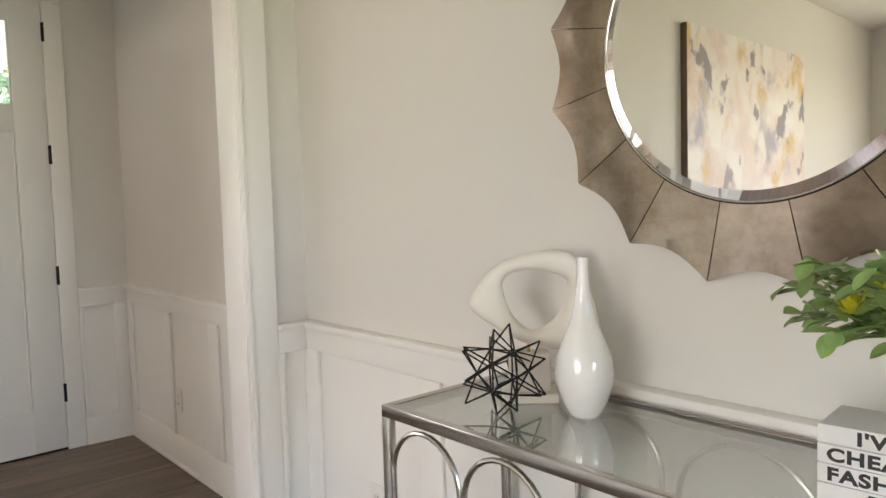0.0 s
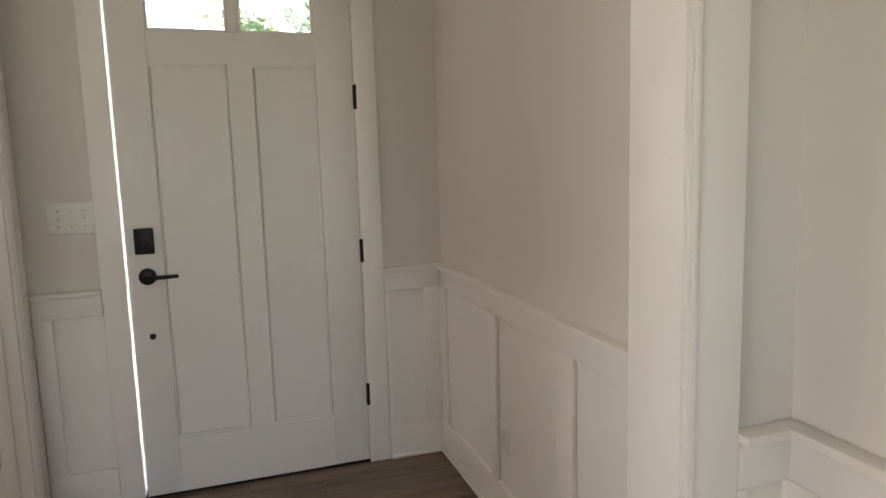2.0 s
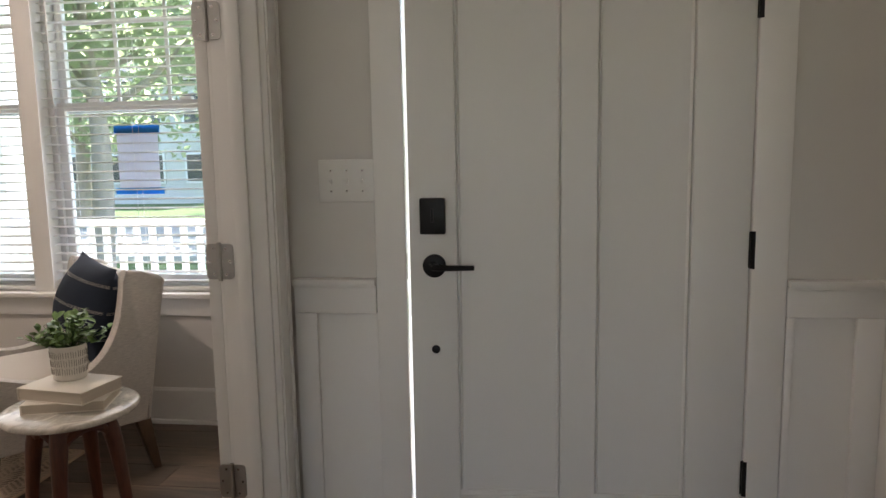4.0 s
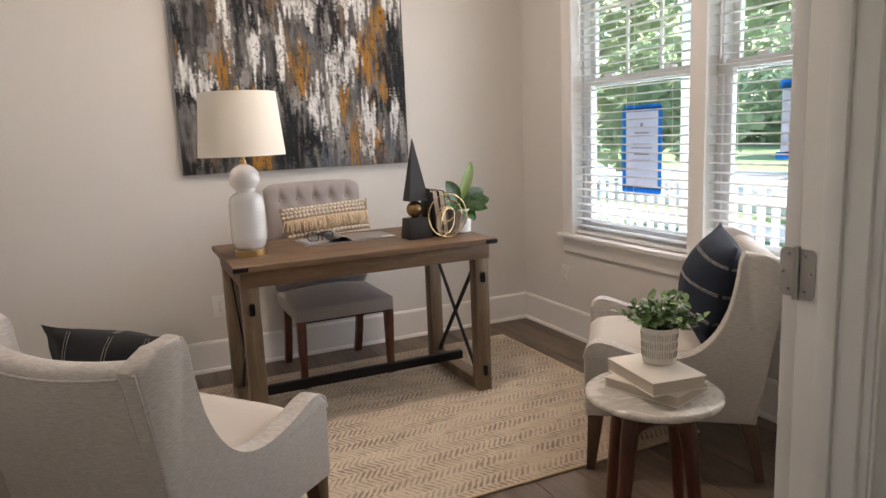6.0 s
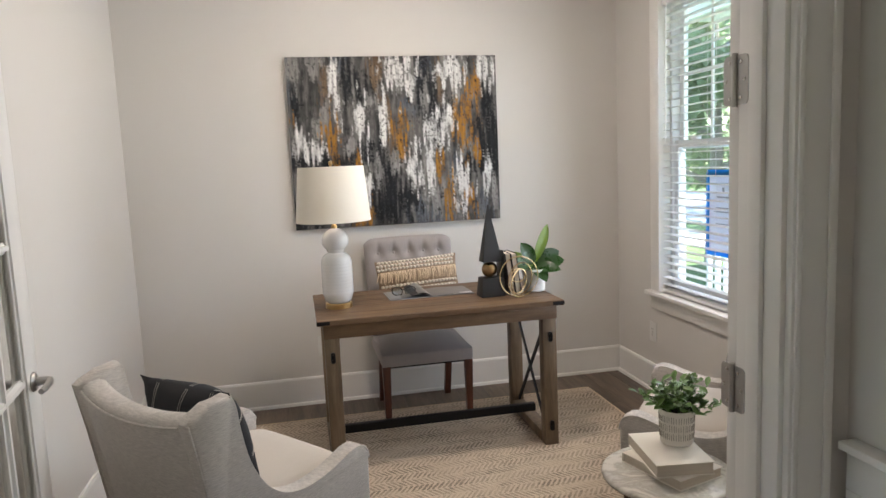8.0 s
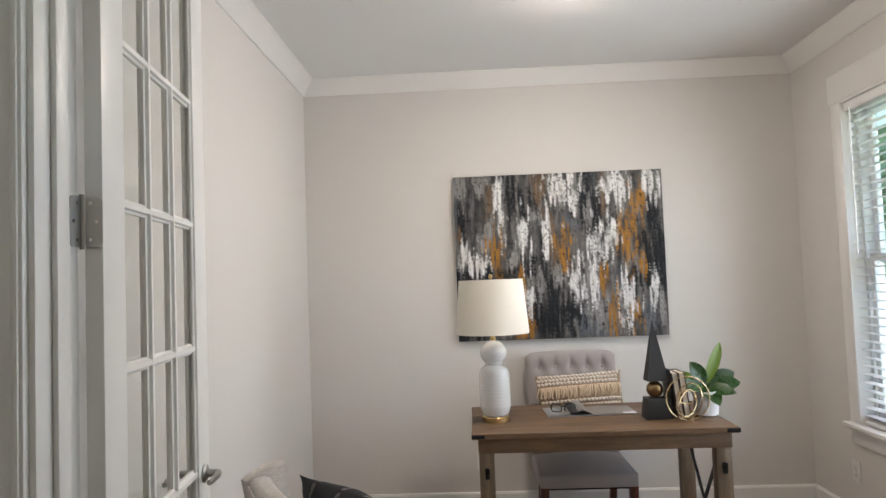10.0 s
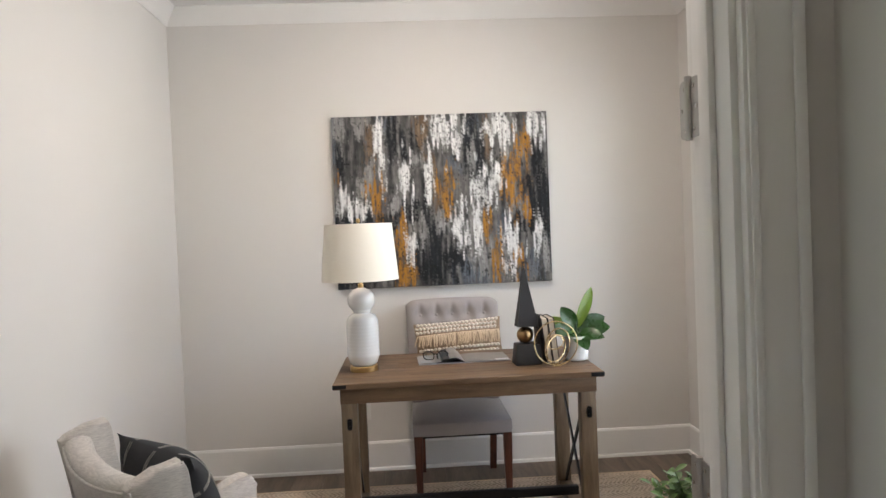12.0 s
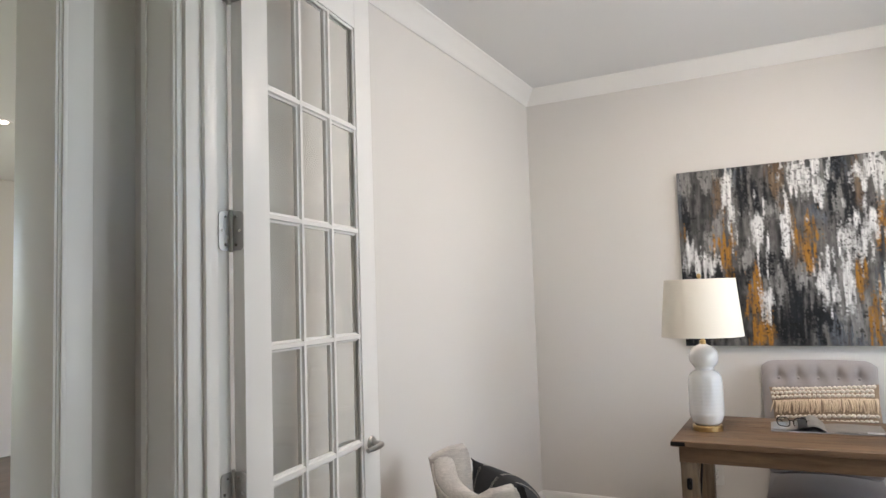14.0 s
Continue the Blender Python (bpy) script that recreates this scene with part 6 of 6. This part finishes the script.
def console():
    d = thing("console_table", pose(1.236, 0.98, 0), "silver metal console table with a glass top and arched sides", "table")
    hx, hy, z = 0.197, 0.63, 0.876
    part("rail", boxes(((-hx, -hy, z - 0.026), (-hx + 0.02, hy, z)), ((hx - 0.02, -hy, z - 0.026), (hx, hy, z)), ((-hx + 0.02, -hy, z - 0.026), (hx - 0.02, -hy + 0.02, z)), ((-hx + 0.02, hy - 0.02, z - 0.026), (hx - 0.02, hy, z)), bev=0.002), CHROME, d, "aged silver top frame")
    g = part("glass_top", box(bmesh.new(), (-hx + 0.02, -hy + 0.02, z - 0.011), (hx - 0.02, hy - 0.02, z - 0.002)), GLASSTOP, d, "clear glass top", 0)
    for sx in (-1, 1):
        for sy in (-1, 1):
            part("leg", box(bmesh.new(), (sx * hx, sy * hy, 0), (sx * (hx - 0.022), sy * (hy - 0.022), z - 0.026), 0.002), CHROME, d)
    for s in (-1, 1):
        part("foot_rail", box(bmesh.new(), (s * hx, -hy + 0.022, 0.05), (s * (hx - 0.02), hy - 0.022, 0.07), 0.002), CHROME, d)
        part("end_rail", box(bmesh.new(), (-hx + 0.022, s * hy, 0.05), (hx - 0.022, s * (hy - 0.02), 0.07), 0.002), CHROME, d)
    for sx in (-1, 1):
        for k, (c, w) in enumerate(((0.5, 0.21), (0.28, 0.21), (0.0, 0.28), (-0.28, 0.21), (-0.5, 0.21))):
            x = sx * (hx - 0.011) if k % 2 == 0 else sx * (hx - 0.013)
            r = w / 2
            pts = [(x, c - r, 0.07)] + [(x, c - r * math.cos(a), z - 0.04 - r + r * math.sin(a)) for a in [math.pi * i / 14 for i in range(15)]] + [(x, c + r, 0.07)]
            part("arch", tube(bmesh.new(), pts, 0.006, 8), CHROME, d, "arched silver rod")
    return d


console()
CZ = 0.875


def wall_mirror():
    cy, cz = 0.972, 1.613
    d = thing("wall_mirror", pose(XE, cy, cz, 0, 0, -90), "round wall mirror framed by scalloped antiqued mirror tiles", "mirror")
    ri, ro, n = 0.318, 0.48, 16
    part("backing", lathe(bmesh.new(), [(0, 0), (0.44, 0), (0.44, 0.012), (0, 0.012)], 64), MATTE, d).matrix_basis = pose(0, 0, 0, 90, 0, 0)
    part("glass", lathe(bmesh.new(), [(0, 0.034), (ri - 0.022, 0.034), (ri, 0.029), (ri, 0.012), (0, 0.012)], 96), MIRROR, d, "round bevelled mirror glass", 10).matrix_basis = pose(0, 0, 0, 90, 0, 0)
    for k in range(n):
        a0, a1 = 2 * math.pi * (k + 0.5) / n, 2 * math.pi * (k + 1.5) / n
        gap = 0.0028
        bm = bmesh.new()
        m = 8
        outer, inner = [], []
        for i in range(m + 1):
            t = i / m
            a = a0 + gap + (a1 - a0 - 2 * gap) * t
            r = ro - 0.034 * math.sin(math.pi * t) ** 0.9
            outer.append((r * math.cos(a), r * math.sin(a)))
            inner.append(((ri + 0.004) * math.cos(a), (ri + 0.004) * math.sin(a)))
        loops = []
        for (ox, oz), (ix, iz) in zip(outer, inner):
            loops.append([(ix, -0.012, iz), (ix, -0.03, iz), (ox, -0.022, oz), (ox, -0.012, oz)])
        loft(bm, loops)
        part("tile", bm, FOXED, d, "antiqued mirror tile", 15)
    part("bezel", tube(bmesh.new(), [(ri * math.cos(2 * math.pi * k / 72), -0.032, ri * math.sin(2 * math.pi * k / 72)) for k in range(72)], 0.0016, 6, True), CHROME, d)
    return d


wall_mirror()


def vase():
    d = tagged(mesh_ob("vase", lathe(bmesh.new(), [(0, 0), (0.032, 0), (0.036, 0.006), (0.05, 0.03), (0.0635, 0.07), (0.0655, 0.095), (0.06, 0.13), (0.046, 0.165), (0.031, 0.2), (0.021, 0.235), (0.0155, 0.27), (0.0125, 0.31), (0.0125, 0.334), (0.0105, 0.334), (0.0105, 0.29), (0, 0.28)], 56), PORCELAIN, 80),
               "glossy white teardrop bottle vase on the console", "vase")
    d.matrix_basis = pose(1.278, 1.243, CZ) @ Matrix.Diagonal((0.9, 0.9, 0.955, 1))


vase()


def star():
    """Stacked star of wire triangles: a stellated polyhedron of rods."""
    d = thing("wire_star", pose(1.19, 1.385, CZ + 0.0815, 0, 0, 17), "black wire star ornament standing on the console", "ornament")
    ph = (1 + 5 ** 0.5) / 2
    ico = [Vector(p).normalized() for p in [(0, s, t * ph) for s in (-1, 1) for t in (-1, 1)] + [(s, t * ph, 0) for s in (-1, 1) for t in (-1, 1)] + [(s * ph, 0, t) for s in (-1, 1) for t in (-1, 1)]]
    faces = [(i, j, k) for i in range(12) for j in range(i + 1, 12) for k in range(j + 1, 12) if all((ico[a] - ico[b]).length < 1.2 for a, b in ((i, j), (j, k), (i, k)))]
    r, tip = 0.054, 0.102
    rods = set()
    for f in faces:
        for a, b in ((0, 1), (1, 2), (0, 2)):
            rods.add((f[a], f[b]))
    for a, b in sorted(rods):
        part("rod", tube(bmesh.new(), [ico[a] * r, ico[b] * r], 0.0019, 6), BLACK, d)
    for n_f, f in enumerate(faces):
        c = (ico[f[0]] + ico[f[1]] + ico[f[2]]).normalized() * tip
        if c.z < -0.081:
            c *= 0.081 / -c.z
        for i in f:
            part("rod", tube(bmesh.new(), [ico[i] * r, c], 0.0019, 6), BLACK, d)
    return d


star()


def round_loop(pts, centre, n):
    """Radii of a closed smooth outline round a centre, at n even angles."""
    P = [Vector((p[0], p[1], 0)) for p in pts]
    sp = spline(P[-2:] + P + P[:2], 10)
    polar = sorted((math.atan2(p.y - centre[1], p.x - centre[0]), math.hypot(p.x - centre[0], p.y - centre[1])) for p in sp)
    return [float(np.interp(-math.pi + 2 * math.pi * k / n, [a for a, r in polar], [r for a, r in polar], period=2 * math.pi)) for k in range(n)]


def knot():
    """Eye-shaped plaster loop held on a thin rod above a small block."""
    outer = [(-0.173, 0.0), (-0.14, 0.06), (-0.085, 0.105), (0.0, 0.128), (0.075, 0.13), (0.108, 0.112), (0.135, 0.065), (0.165, -0.03), (0.172, -0.085), (0.15, -0.115), (0.07, -0.118), (-0.03, -0.1), (-0.12, -0.05)]
    inner = [(-0.088, 0.06), (-0.084, 0.02), (-0.06, -0.035), (-0.012, -0.075), (0.04, -0.058), (0.08, -0.01), (0.095, 0.05), (0.07, 0.076), (0.0, 0.09), (-0.06, 0.083)]
    n, c = 80, (0.005, 0.01)
    ro, ri = round_loop(outer, c, n), [0.92 * q for q in round_loop(inner, c, n)]
    bm = bmesh.new()
    loops = []
    for k in range(n):
        a = -math.pi + 2 * math.pi * k / n
        g = ro[k] - ri[k]
        d = 0.024 + 0.008 * math.sin(2 * a + 0.6)
        sec = [(0.0, 0.0), (0.06, 0.5), (0.3, 0.95), (0.7, 1.0), (0.93, 0.6), (1.0, 0.0), (0.93, -0.6), (0.5, -1.0), (0.07, -0.6)]
        loops.append([(q * d + 0.01 * math.sin(a + 0.7), c[0] + (ri[k] + g * p) * math.cos(a), c[1] + (ri[k] + g * p) * math.sin(a)) for p, q in sec])
    loft(bm, loops + [loops[0]], False)
    bmesh.ops.remove_doubles(bm, verts=bm.verts, dist=1e-5)
    d = thing("sculpture", pose(1.295, 1.405, CZ, 0, 0, -135.0), "matte ivory eye-shaped loop sculpture on a thin rod and block", "sculpture")
    top = 1.095 - CZ
    part("loop", bm, PLASTER, d, "matte ivory plaster loop", 80).matrix_basis = Matrix.LocRotScale((0, 0.014, top - 0.008), Euler((0, 0, 0)), (0.83, 0.83, 0.88))
    part("rod", tube(bmesh.new(), [(0, 0, 0.022), (0, 0, top - 0.09)], 0.004, 10), BRASS, d, "thin bronze rod")
    part("base", boxes(((-0.045, -0.06, 0), (0.045, 0.06, 0.022)), ((-0.03, -0.045, 0.022), (0.03, 0.045, 0.105)), bev=0.003), PLASTER, d, "small stepped ivory block")
    return d


knot()


def block_sign():
    d = thing("block_sign", pose(1.145, 0.76, CZ + 0.001, 0, 0, 4), "white block with rows of grey-black capital letters", "sign")
    rows = [("I'V", 0.027), ("CHEA", 0.027), ("FASH", 0.027), ("T", 0.027)]
    z = 0.122
    part("core", box(bmesh.new(), (0.004, -0.2, 0.0), (0.11, -0.002, 0.120)), PAPER, d)
    for k, (word, h) in enumerate(rows):
        z0 = z - h * (k + 1)
        row = part("board", box(bmesh.new(), (0, -0.2, z0 + 0.001), (0.006, 0.0, z0 + h - 0.001), 0.0015), PAPER, d)
        cu = bpy.data.curves.new("word", "FONT")
        cu.body, cu.size, cu.extrude, cu.space_character = word, 0.0245, 0.0004, 1.1
        cu.offset = 0.0009
        tmp = new("word", cu)
        me = bpy.data.meshes.new_from_object(tmp.evaluated_get(bpy.context.evaluated_depsgraph_get()))
        bpy.data.objects.remove(tmp)
        me.materials.append(DARKINK)
        t = new("lettering", me)
        t.parent = row
        t.matrix_basis = pose(-0.0006, -0.012 - (0.035 if k == 0 else 0.0 if k < 3 else 0.05), z0 + 0.005, 90, 0, -90) @ Matrix.Diagonal((1.25, 1, 1, 1))
    return d


block_sign()


def flower_pot():
    d = thing("flower_vase", pose(1.245, 0.635, CZ), "white vase of fleshy green leaves and yellow-green blossoms", "plant")
    part("vase", lathe(bmesh.new(), [(0, 0), (0.05, 0), (0.068, 0.03), (0.072, 0.09), (0.066, 0.15), (0.05, 0.185), (0.054, 0.205), (0.05, 0.205), (0.046, 0.185), (0, 0.18)], 40), PORCELAIN, d, "white ceramic vase", 80)
    rng = random.Random(12)
    leaf = None
    for k in range(38):
        a, tilt, ln = k * 2.4 + rng.uniform(-0.3, 0.3), rng.uniform(35, 74), rng.uniform(0.15, 0.225)
        root = Vector((0, 0, 0.2))
        way = Vector((math.cos(a) * math.sin(radians(tilt)), math.sin(a) * math.sin(radians(tilt)), math.cos(radians(tilt))))
        tip = root + way * ln
        tip.x = min(tip.x, 0.15)
        mid = (root + tip) / 2 + Vector((0, 0, 0.03))
        part("stem", tube(bmesh.new(), spline([root, mid, tip], 4), 0.0022, 5), LEAF, d)
        for q in range(11):
            u = 0.35 + 0.65 * q / 10
            p = root * (1 - u) ** 2 + mid * 2 * u * (1 - u) + tip * u * u
            if leaf is None:
                ob = part("leaf", leaf_mesh(bmesh.new(), Matrix(), 0.042, 0.024, 0.15, 0.3, 6), HERB, d, "", 80)
                leaf = ob.data
            else:
                ob = new("leaf", leaf)
                ob.parent = d
            ob.matrix_basis = Matrix.LocRotScale(p, Euler((radians(rng.uniform(-35, 45)), rng.uniform(-0.6, 0.6), a - math.pi / 2 + rng.uniform(-1.3, 1.3))), (1, rng.uniform(0.75, 1.25), 1))
    for k in range(15):
        a, rr = k * 2.4, 0.03 + 0.085 * (k / 15) ** 0.6
        bm = bmesh.new()
        for q in range(44):
            leaf_mesh(bm, pose(0, 0, 0, 0, 0, q * 137.5) @ pose(0, 0, 0, 85 * (q / 44) ** 0.7, 0, 0), 0.034, 0.011, -0.25, 0.2, 3)
        part("blossom", bm, YELLOW, d, "yellow-green blossom", 80).matrix_basis = pose(rr * math.cos(a), rr * math.sin(a), 0.345 - 0.8 * rr + rng.uniform(-0.015, 0.03), rng.uniform(-25, 25), rng.uniform(-25, 25), 0)
    return d


flower_pot()

# ---- outside ----
ZG = -0.45
structure("ground", sheet(bmesh.new(), lambda u, v: (-400 + 800 * u, -300 + 800 * v, ZG), 8, 8), GRASS, "sunlit lawn reaching to the distance")
structure("pavement", boxes(((-60, 11.6, ZG), (60, 13.0, ZG + 0.02))), CONCRETE, "pale concrete sidewalk along the street")
structure("road", boxes(((-60, 14.2, ZG - 0.1), (60, 21.5, ZG + 0.012))), ASPHALT, "pale sunlit street beyond the lawn")
structure("kerb", boxes(((-60, 14.05, ZG), (60, 14.2, ZG + 0.12)), ((-60, 21.5, ZG), (60, 21.65, ZG + 0.12))), CONCRETE, "concrete kerb")
structure("porch_floor", boxes(((-4.6, 5.93, -0.16), (3.2, 7.35, -0.03)), ((-0.255, 4.83, -0.16), (3.2, 5.93, -0.03))), CONCRETE, "concrete porch slab")
structure("porch_base", boxes(((-4.6, 5.93, ZG), (3.2, 7.3, -0.16)), ((-0.255, 4.83, ZG), (3.2, 5.93, -0.16))), CONCRETE, "porch foundation")
structure("house_base", boxes(((-4.75, -3.15, ZG), (XE + 0.15, 4.83, -0.05)), ((-3.52, 4.89, ZG), (-0.25, 5.9, -0.05))), CONCRETE, "house foundation")
bm = bmesh.new()
for k in range(15):
    y0 = 4.84 + k * 0.17
    box(bm, (XH + 0.01 if y0 < 5.9 else -4.7, y0 + 0.003, 2.8), (3.3, y0 + 0.167, 2.82))
structure("porch_ceiling", bm, VINYL, "white boarded porch ceiling")
structure("porch_beam", boxes(((-4.7, 7.02, 2.62), (3.3, 7.32, 2.8))), VINYL, "white porch beam")
structure("house_roof", boxes(((-5.0, -3.4, 2.95), (3.5, 7.6, 3.08))), ROOFING, "low grey roof over the house")
structure("house_siding", boxes(((XE + 0.15, -3.15, -0.05), (XE + 0.2, 4.83, 2.9)), ((-3.57, 2.75, -0.05), (-3.52, 5.93, 2.9)), ((XH, YF + 0.15, 2.505), (XE + 0.2, YF + 0.17, 2.8))), SIDING, "pale house siding")


def porch_column(x):
    d = thing("porch_column", pose(x, 7.19, -0.03), "square white porch column", "column", "porch columns")
    part("shaft", box(bmesh.new(), (-0.115, -0.115, 0.14), (0.115, 0.115, 2.57), 0.006), VINYL, d)
    part("plinth", box(bmesh.new(), (-0.14, -0.14, 0), (0.14, 0.14, 0.14), 0.008), VINYL, d)
    part("capital", box(bmesh.new(), (-0.14, -0.14, 2.57), (0.14, 0.14, 2.65), 0.008), VINYL, d)


porch_column(-3.24)
porch_column(-0.1)
porch_column(2.9)


def railing(x0, x1):
    d = thing("porch_railing", pose(0, 7.19, -0.03), "white porch railing with square balusters", "railing", "porch railings")
    part("top_rail", box(bmesh.new(), (x0, -0.045, 0.86), (x1, 0.045, 0.91), 0.008), VINYL, d)
    part("bottom_rail", box(bmesh.new(), (x0, -0.03, 0.1), (x1, 0.03, 0.15), 0.006), VINYL, d)
    n = int((x1 - x0) / 0.115)
    me = None
    for k in range(n):
        x = x0 + (k + 0.5) * (x1 - x0) / n
        if me is None:
            ob = part("baluster", box(bmesh.new(), (-0.018, -0.018, 0.15), (0.018, 0.018, 0.86)), VINYL, d)
            me = ob.data
        else:
            ob = new("baluster", me)
            ob.parent = d
        ob.location.x = x


railing(-4.6, -3.36)
railing(-3.12, -0.22)


def leaf_cloud(rng, blobs, count, size):
    """Many small bent leaves spread unevenly in blobs; a list of vertices and faces."""
    V, F = [], []
    for k in range(count):
        c, r = rng.choice(blobs)
        while True:
            p = Vector((rng.uniform(-1, 1), rng.uniform(-1, 1), rng.uniform(-1, 1)))
            if 0.25 < p.length < 1:
                break
        p = Vector(c) + Vector((p.x * r, p.y * r, p.z * r * 0.8))
        q = Euler((rng.uniform(-1.2, 1.2), rng.uniform(-1.2, 1.2), rng.uniform(0, 6.3))).to_matrix()
        s = size * rng.uniform(0.6, 1.4)
        i = len(V)
        V += [p + q @ Vector(w) * s for w in ((-0.5, 0, 0), (0, -0.9, 0.12), (0.5, 0, 0), (0, 0.9, 0.12))]
        F += [(i, i + 1, i + 2), (i, i + 2, i + 3)]
    return V, F


def tree(x, y, h, seed, label, leaf=0.16, count=5200, bare=0.35, spread=0.3):
    rng = random.Random(seed)
    d = thing("tree", pose(x, y, ZG), label, "tree", "street trees")
    r = h * 0.018
    trunk = [(0, 0, -0.1), (0.05 * h * 0.3, 0, h * 0.25), (-0.02 * h, 0.02 * h, h * 0.5), (0.0, 0, h * 0.8)]
    sp = spline(trunk, 6)
    part("trunk", tube(bmesh.new(), sp, [r * (1.25 - 0.95 * i / (len(sp) - 1)) for i in range(len(sp))], 12), BARK, d, "pale grey trunk", 80)
    blobs = []
    for k in range(11):
        t = bare + (0.95 - bare) * k / 10
        base = Vector(sp[min(len(sp) - 1, int(t * 0.95 * (len(sp) - 1)))])
        a = k * 2.4 + rng.uniform(-0.4, 0.4)
        ln = h * spread * (1.1 - 0.55 * t) * rng.uniform(0.8, 1.2)
        end = base + Vector((math.cos(a) * ln, math.sin(a) * ln, ln * 0.55))
        part("limb", tube(bmesh.new(), [base, (base + end) / 2 + Vector((0, 0, -0.05 * ln)), end], [r * 0.5, r * 0.3, r * 0.12], 7), BARK, d, "", 80)
        blobs += [(end, h * 0.13), ((base + end) / 2 + Vector((0, 0, h * 0.05)), h * 0.1), (end + Vector((rng.uniform(-1, 1), rng.uniform(-1, 1), 0.3)) * h * 0.09, h * 0.09)]
    blobs.append((Vector((0, 0, h * 0.92)), h * 0.12))
    V, F = leaf_cloud(rng, blobs, count, leaf)
    me = bpy.data.meshes.new("crown")
    me.from_pydata(V, [], F)
    me.materials.append(CROWN)
    ob = new("crown", me)
    ob.parent = d
    return d


tree(-6.3, 12.8, 8.5, 1, "tall street tree with a pale forked trunk and loose green crown", bare=0.42)
tree(-9.5, 10.5, 6.5, 2, "bushy young tree with a low green crown", bare=0.15)
tree(-3.9, 17.5, 9.0, 3, "broad green tree across the lawn", bare=0.22)
tree(-13.0, 22.0, 11.0, 4, "broad green tree across the street", bare=0.2)
tree(1.2, 25.5, 7.4, 5, "broad green tree across the street", bare=0.2)
tree(3.5, 24.5, 7.2, 6, "broad green tree across the street", bare=0.2)
tree(-7.0, 27.0, 12.0, 7, "tall green tree across the street", bare=0.2)
tree(-20.0, 18.0, 12.0, 8, "tall green tree by the street", bare=0.15)
tree(-15.5, 12.0, 9.0, 9, "full green tree on the lawn", bare=0.12)


def far_woods():
    rng = random.Random(20)
    blobs = []
    for k in range(90):
        x = -70 + 110 * k / 89
        for j in range(3 if x < -6 else 1):
            blobs.append(((x + rng.uniform(-1.5, 1.5), 46 + rng.uniform(-3, 3), ZG + 1.5 + 3.2 * j + rng.uniform(-0.8, 1.0)), rng.uniform(2.0, 3.2)))
    V, F = leaf_cloud(rng, blobs, 26000, 0.5)
    me = bpy.data.meshes.new("far_woods")
    me.from_pydata(V, [], F)
    me.materials.append(CROWN)
    tagged(new("far_woods", me), "distant wall of green woods", "woods", kind="stuff")


far_woods()


def neighbour(x, y):
    d = thing("house", pose(x, y, ZG), "pale two-storey neighbour house with a grey roof and white-framed windows", "house")
    part("wall", box(bmesh.new(), (-4.5, 0, 0), (4.5, 7, 5.6)), SIDING, d)
    part("roof", prism(bmesh.new(), [(-0.5, 5.6), (7.5, 5.6), (3.5, 8.2)], "x", -4.9, 4.9), ROOFING, d)
    for z in (1.0, 3.7):
        for xx in (-3.2, -1.1, 1.1, 3.2):
            w = part("window", box(bmesh.new(), (xx - 0.55, -0.06, z - 0.06), (xx + 0.55, 0.02, z + 1.36)), VINYL, d)
            part("pane", box(bmesh.new(), (xx - 0.45, -0.075, z + 0.04), (xx + 0.45, -0.06, z + 1.26)), DARKGLASS, w)
    return d


neighbour(-5.0, 31.0)
neighbour(-18.0, 33.0)

# ---- floor boards ----
floor = structure("floor", boxes(((XB, YS, -0.05), (XP, YW, -0.0025)), ((XP, YD0, -0.05), (XE, YF, -0.0025)), ((XW, YB, -0.05), (XE, YD0, -0.0025))), PLANK, "grey-brown plank floor through study and hall")


def plank_strip(meshes, y0, x0, x1, off):
    w, gap = 0.18, 0.0012
    x = x0 - off
    while x < x1:
        a, b = max(x, x0), min(x + 1.22, x1)
        if b - a > 0.02:
            key = round(b - a, 3)
            if key not in meshes:
                bm = bmesh.new()
                box(bm, (0, gap, -0.0025), (key - 0.0012, w - gap, 0.0), 0.0)
                top = [e for e in bm.edges if e.verts[0].co.z > -0.001 and e.verts[1].co.z > -0.001]
                bmesh.ops.bevel(bm, geom=top, offset=0.0012, segments=1, profile=0.5, affect="EDGES")
                ob = part("plank", bm, PLANK, floor)
                meshes[key] = ob.data
            else:
                ob = new("plank", meshes[key])
                ob.parent = floor
            ob.location = (a, y0, 0)
        x += 1.22


def lay_floor():
    rng = random.Random(3)
    meshes = {}
    y = YB
    while y < YF - 0.001:
        plank_strip(meshes, y, (XB if y >= YS - 0.1 else XP if y > YD0 else -1.0), XE, rng.choice((0.0, 0.31, 0.62, 0.93)))
        y += 0.18
    while y < YW:
        plank_strip(meshes, y, XB, XP, rng.choice((0.0, 0.31, 0.62, 0.93)))
        y += 0.18


lay_floor()
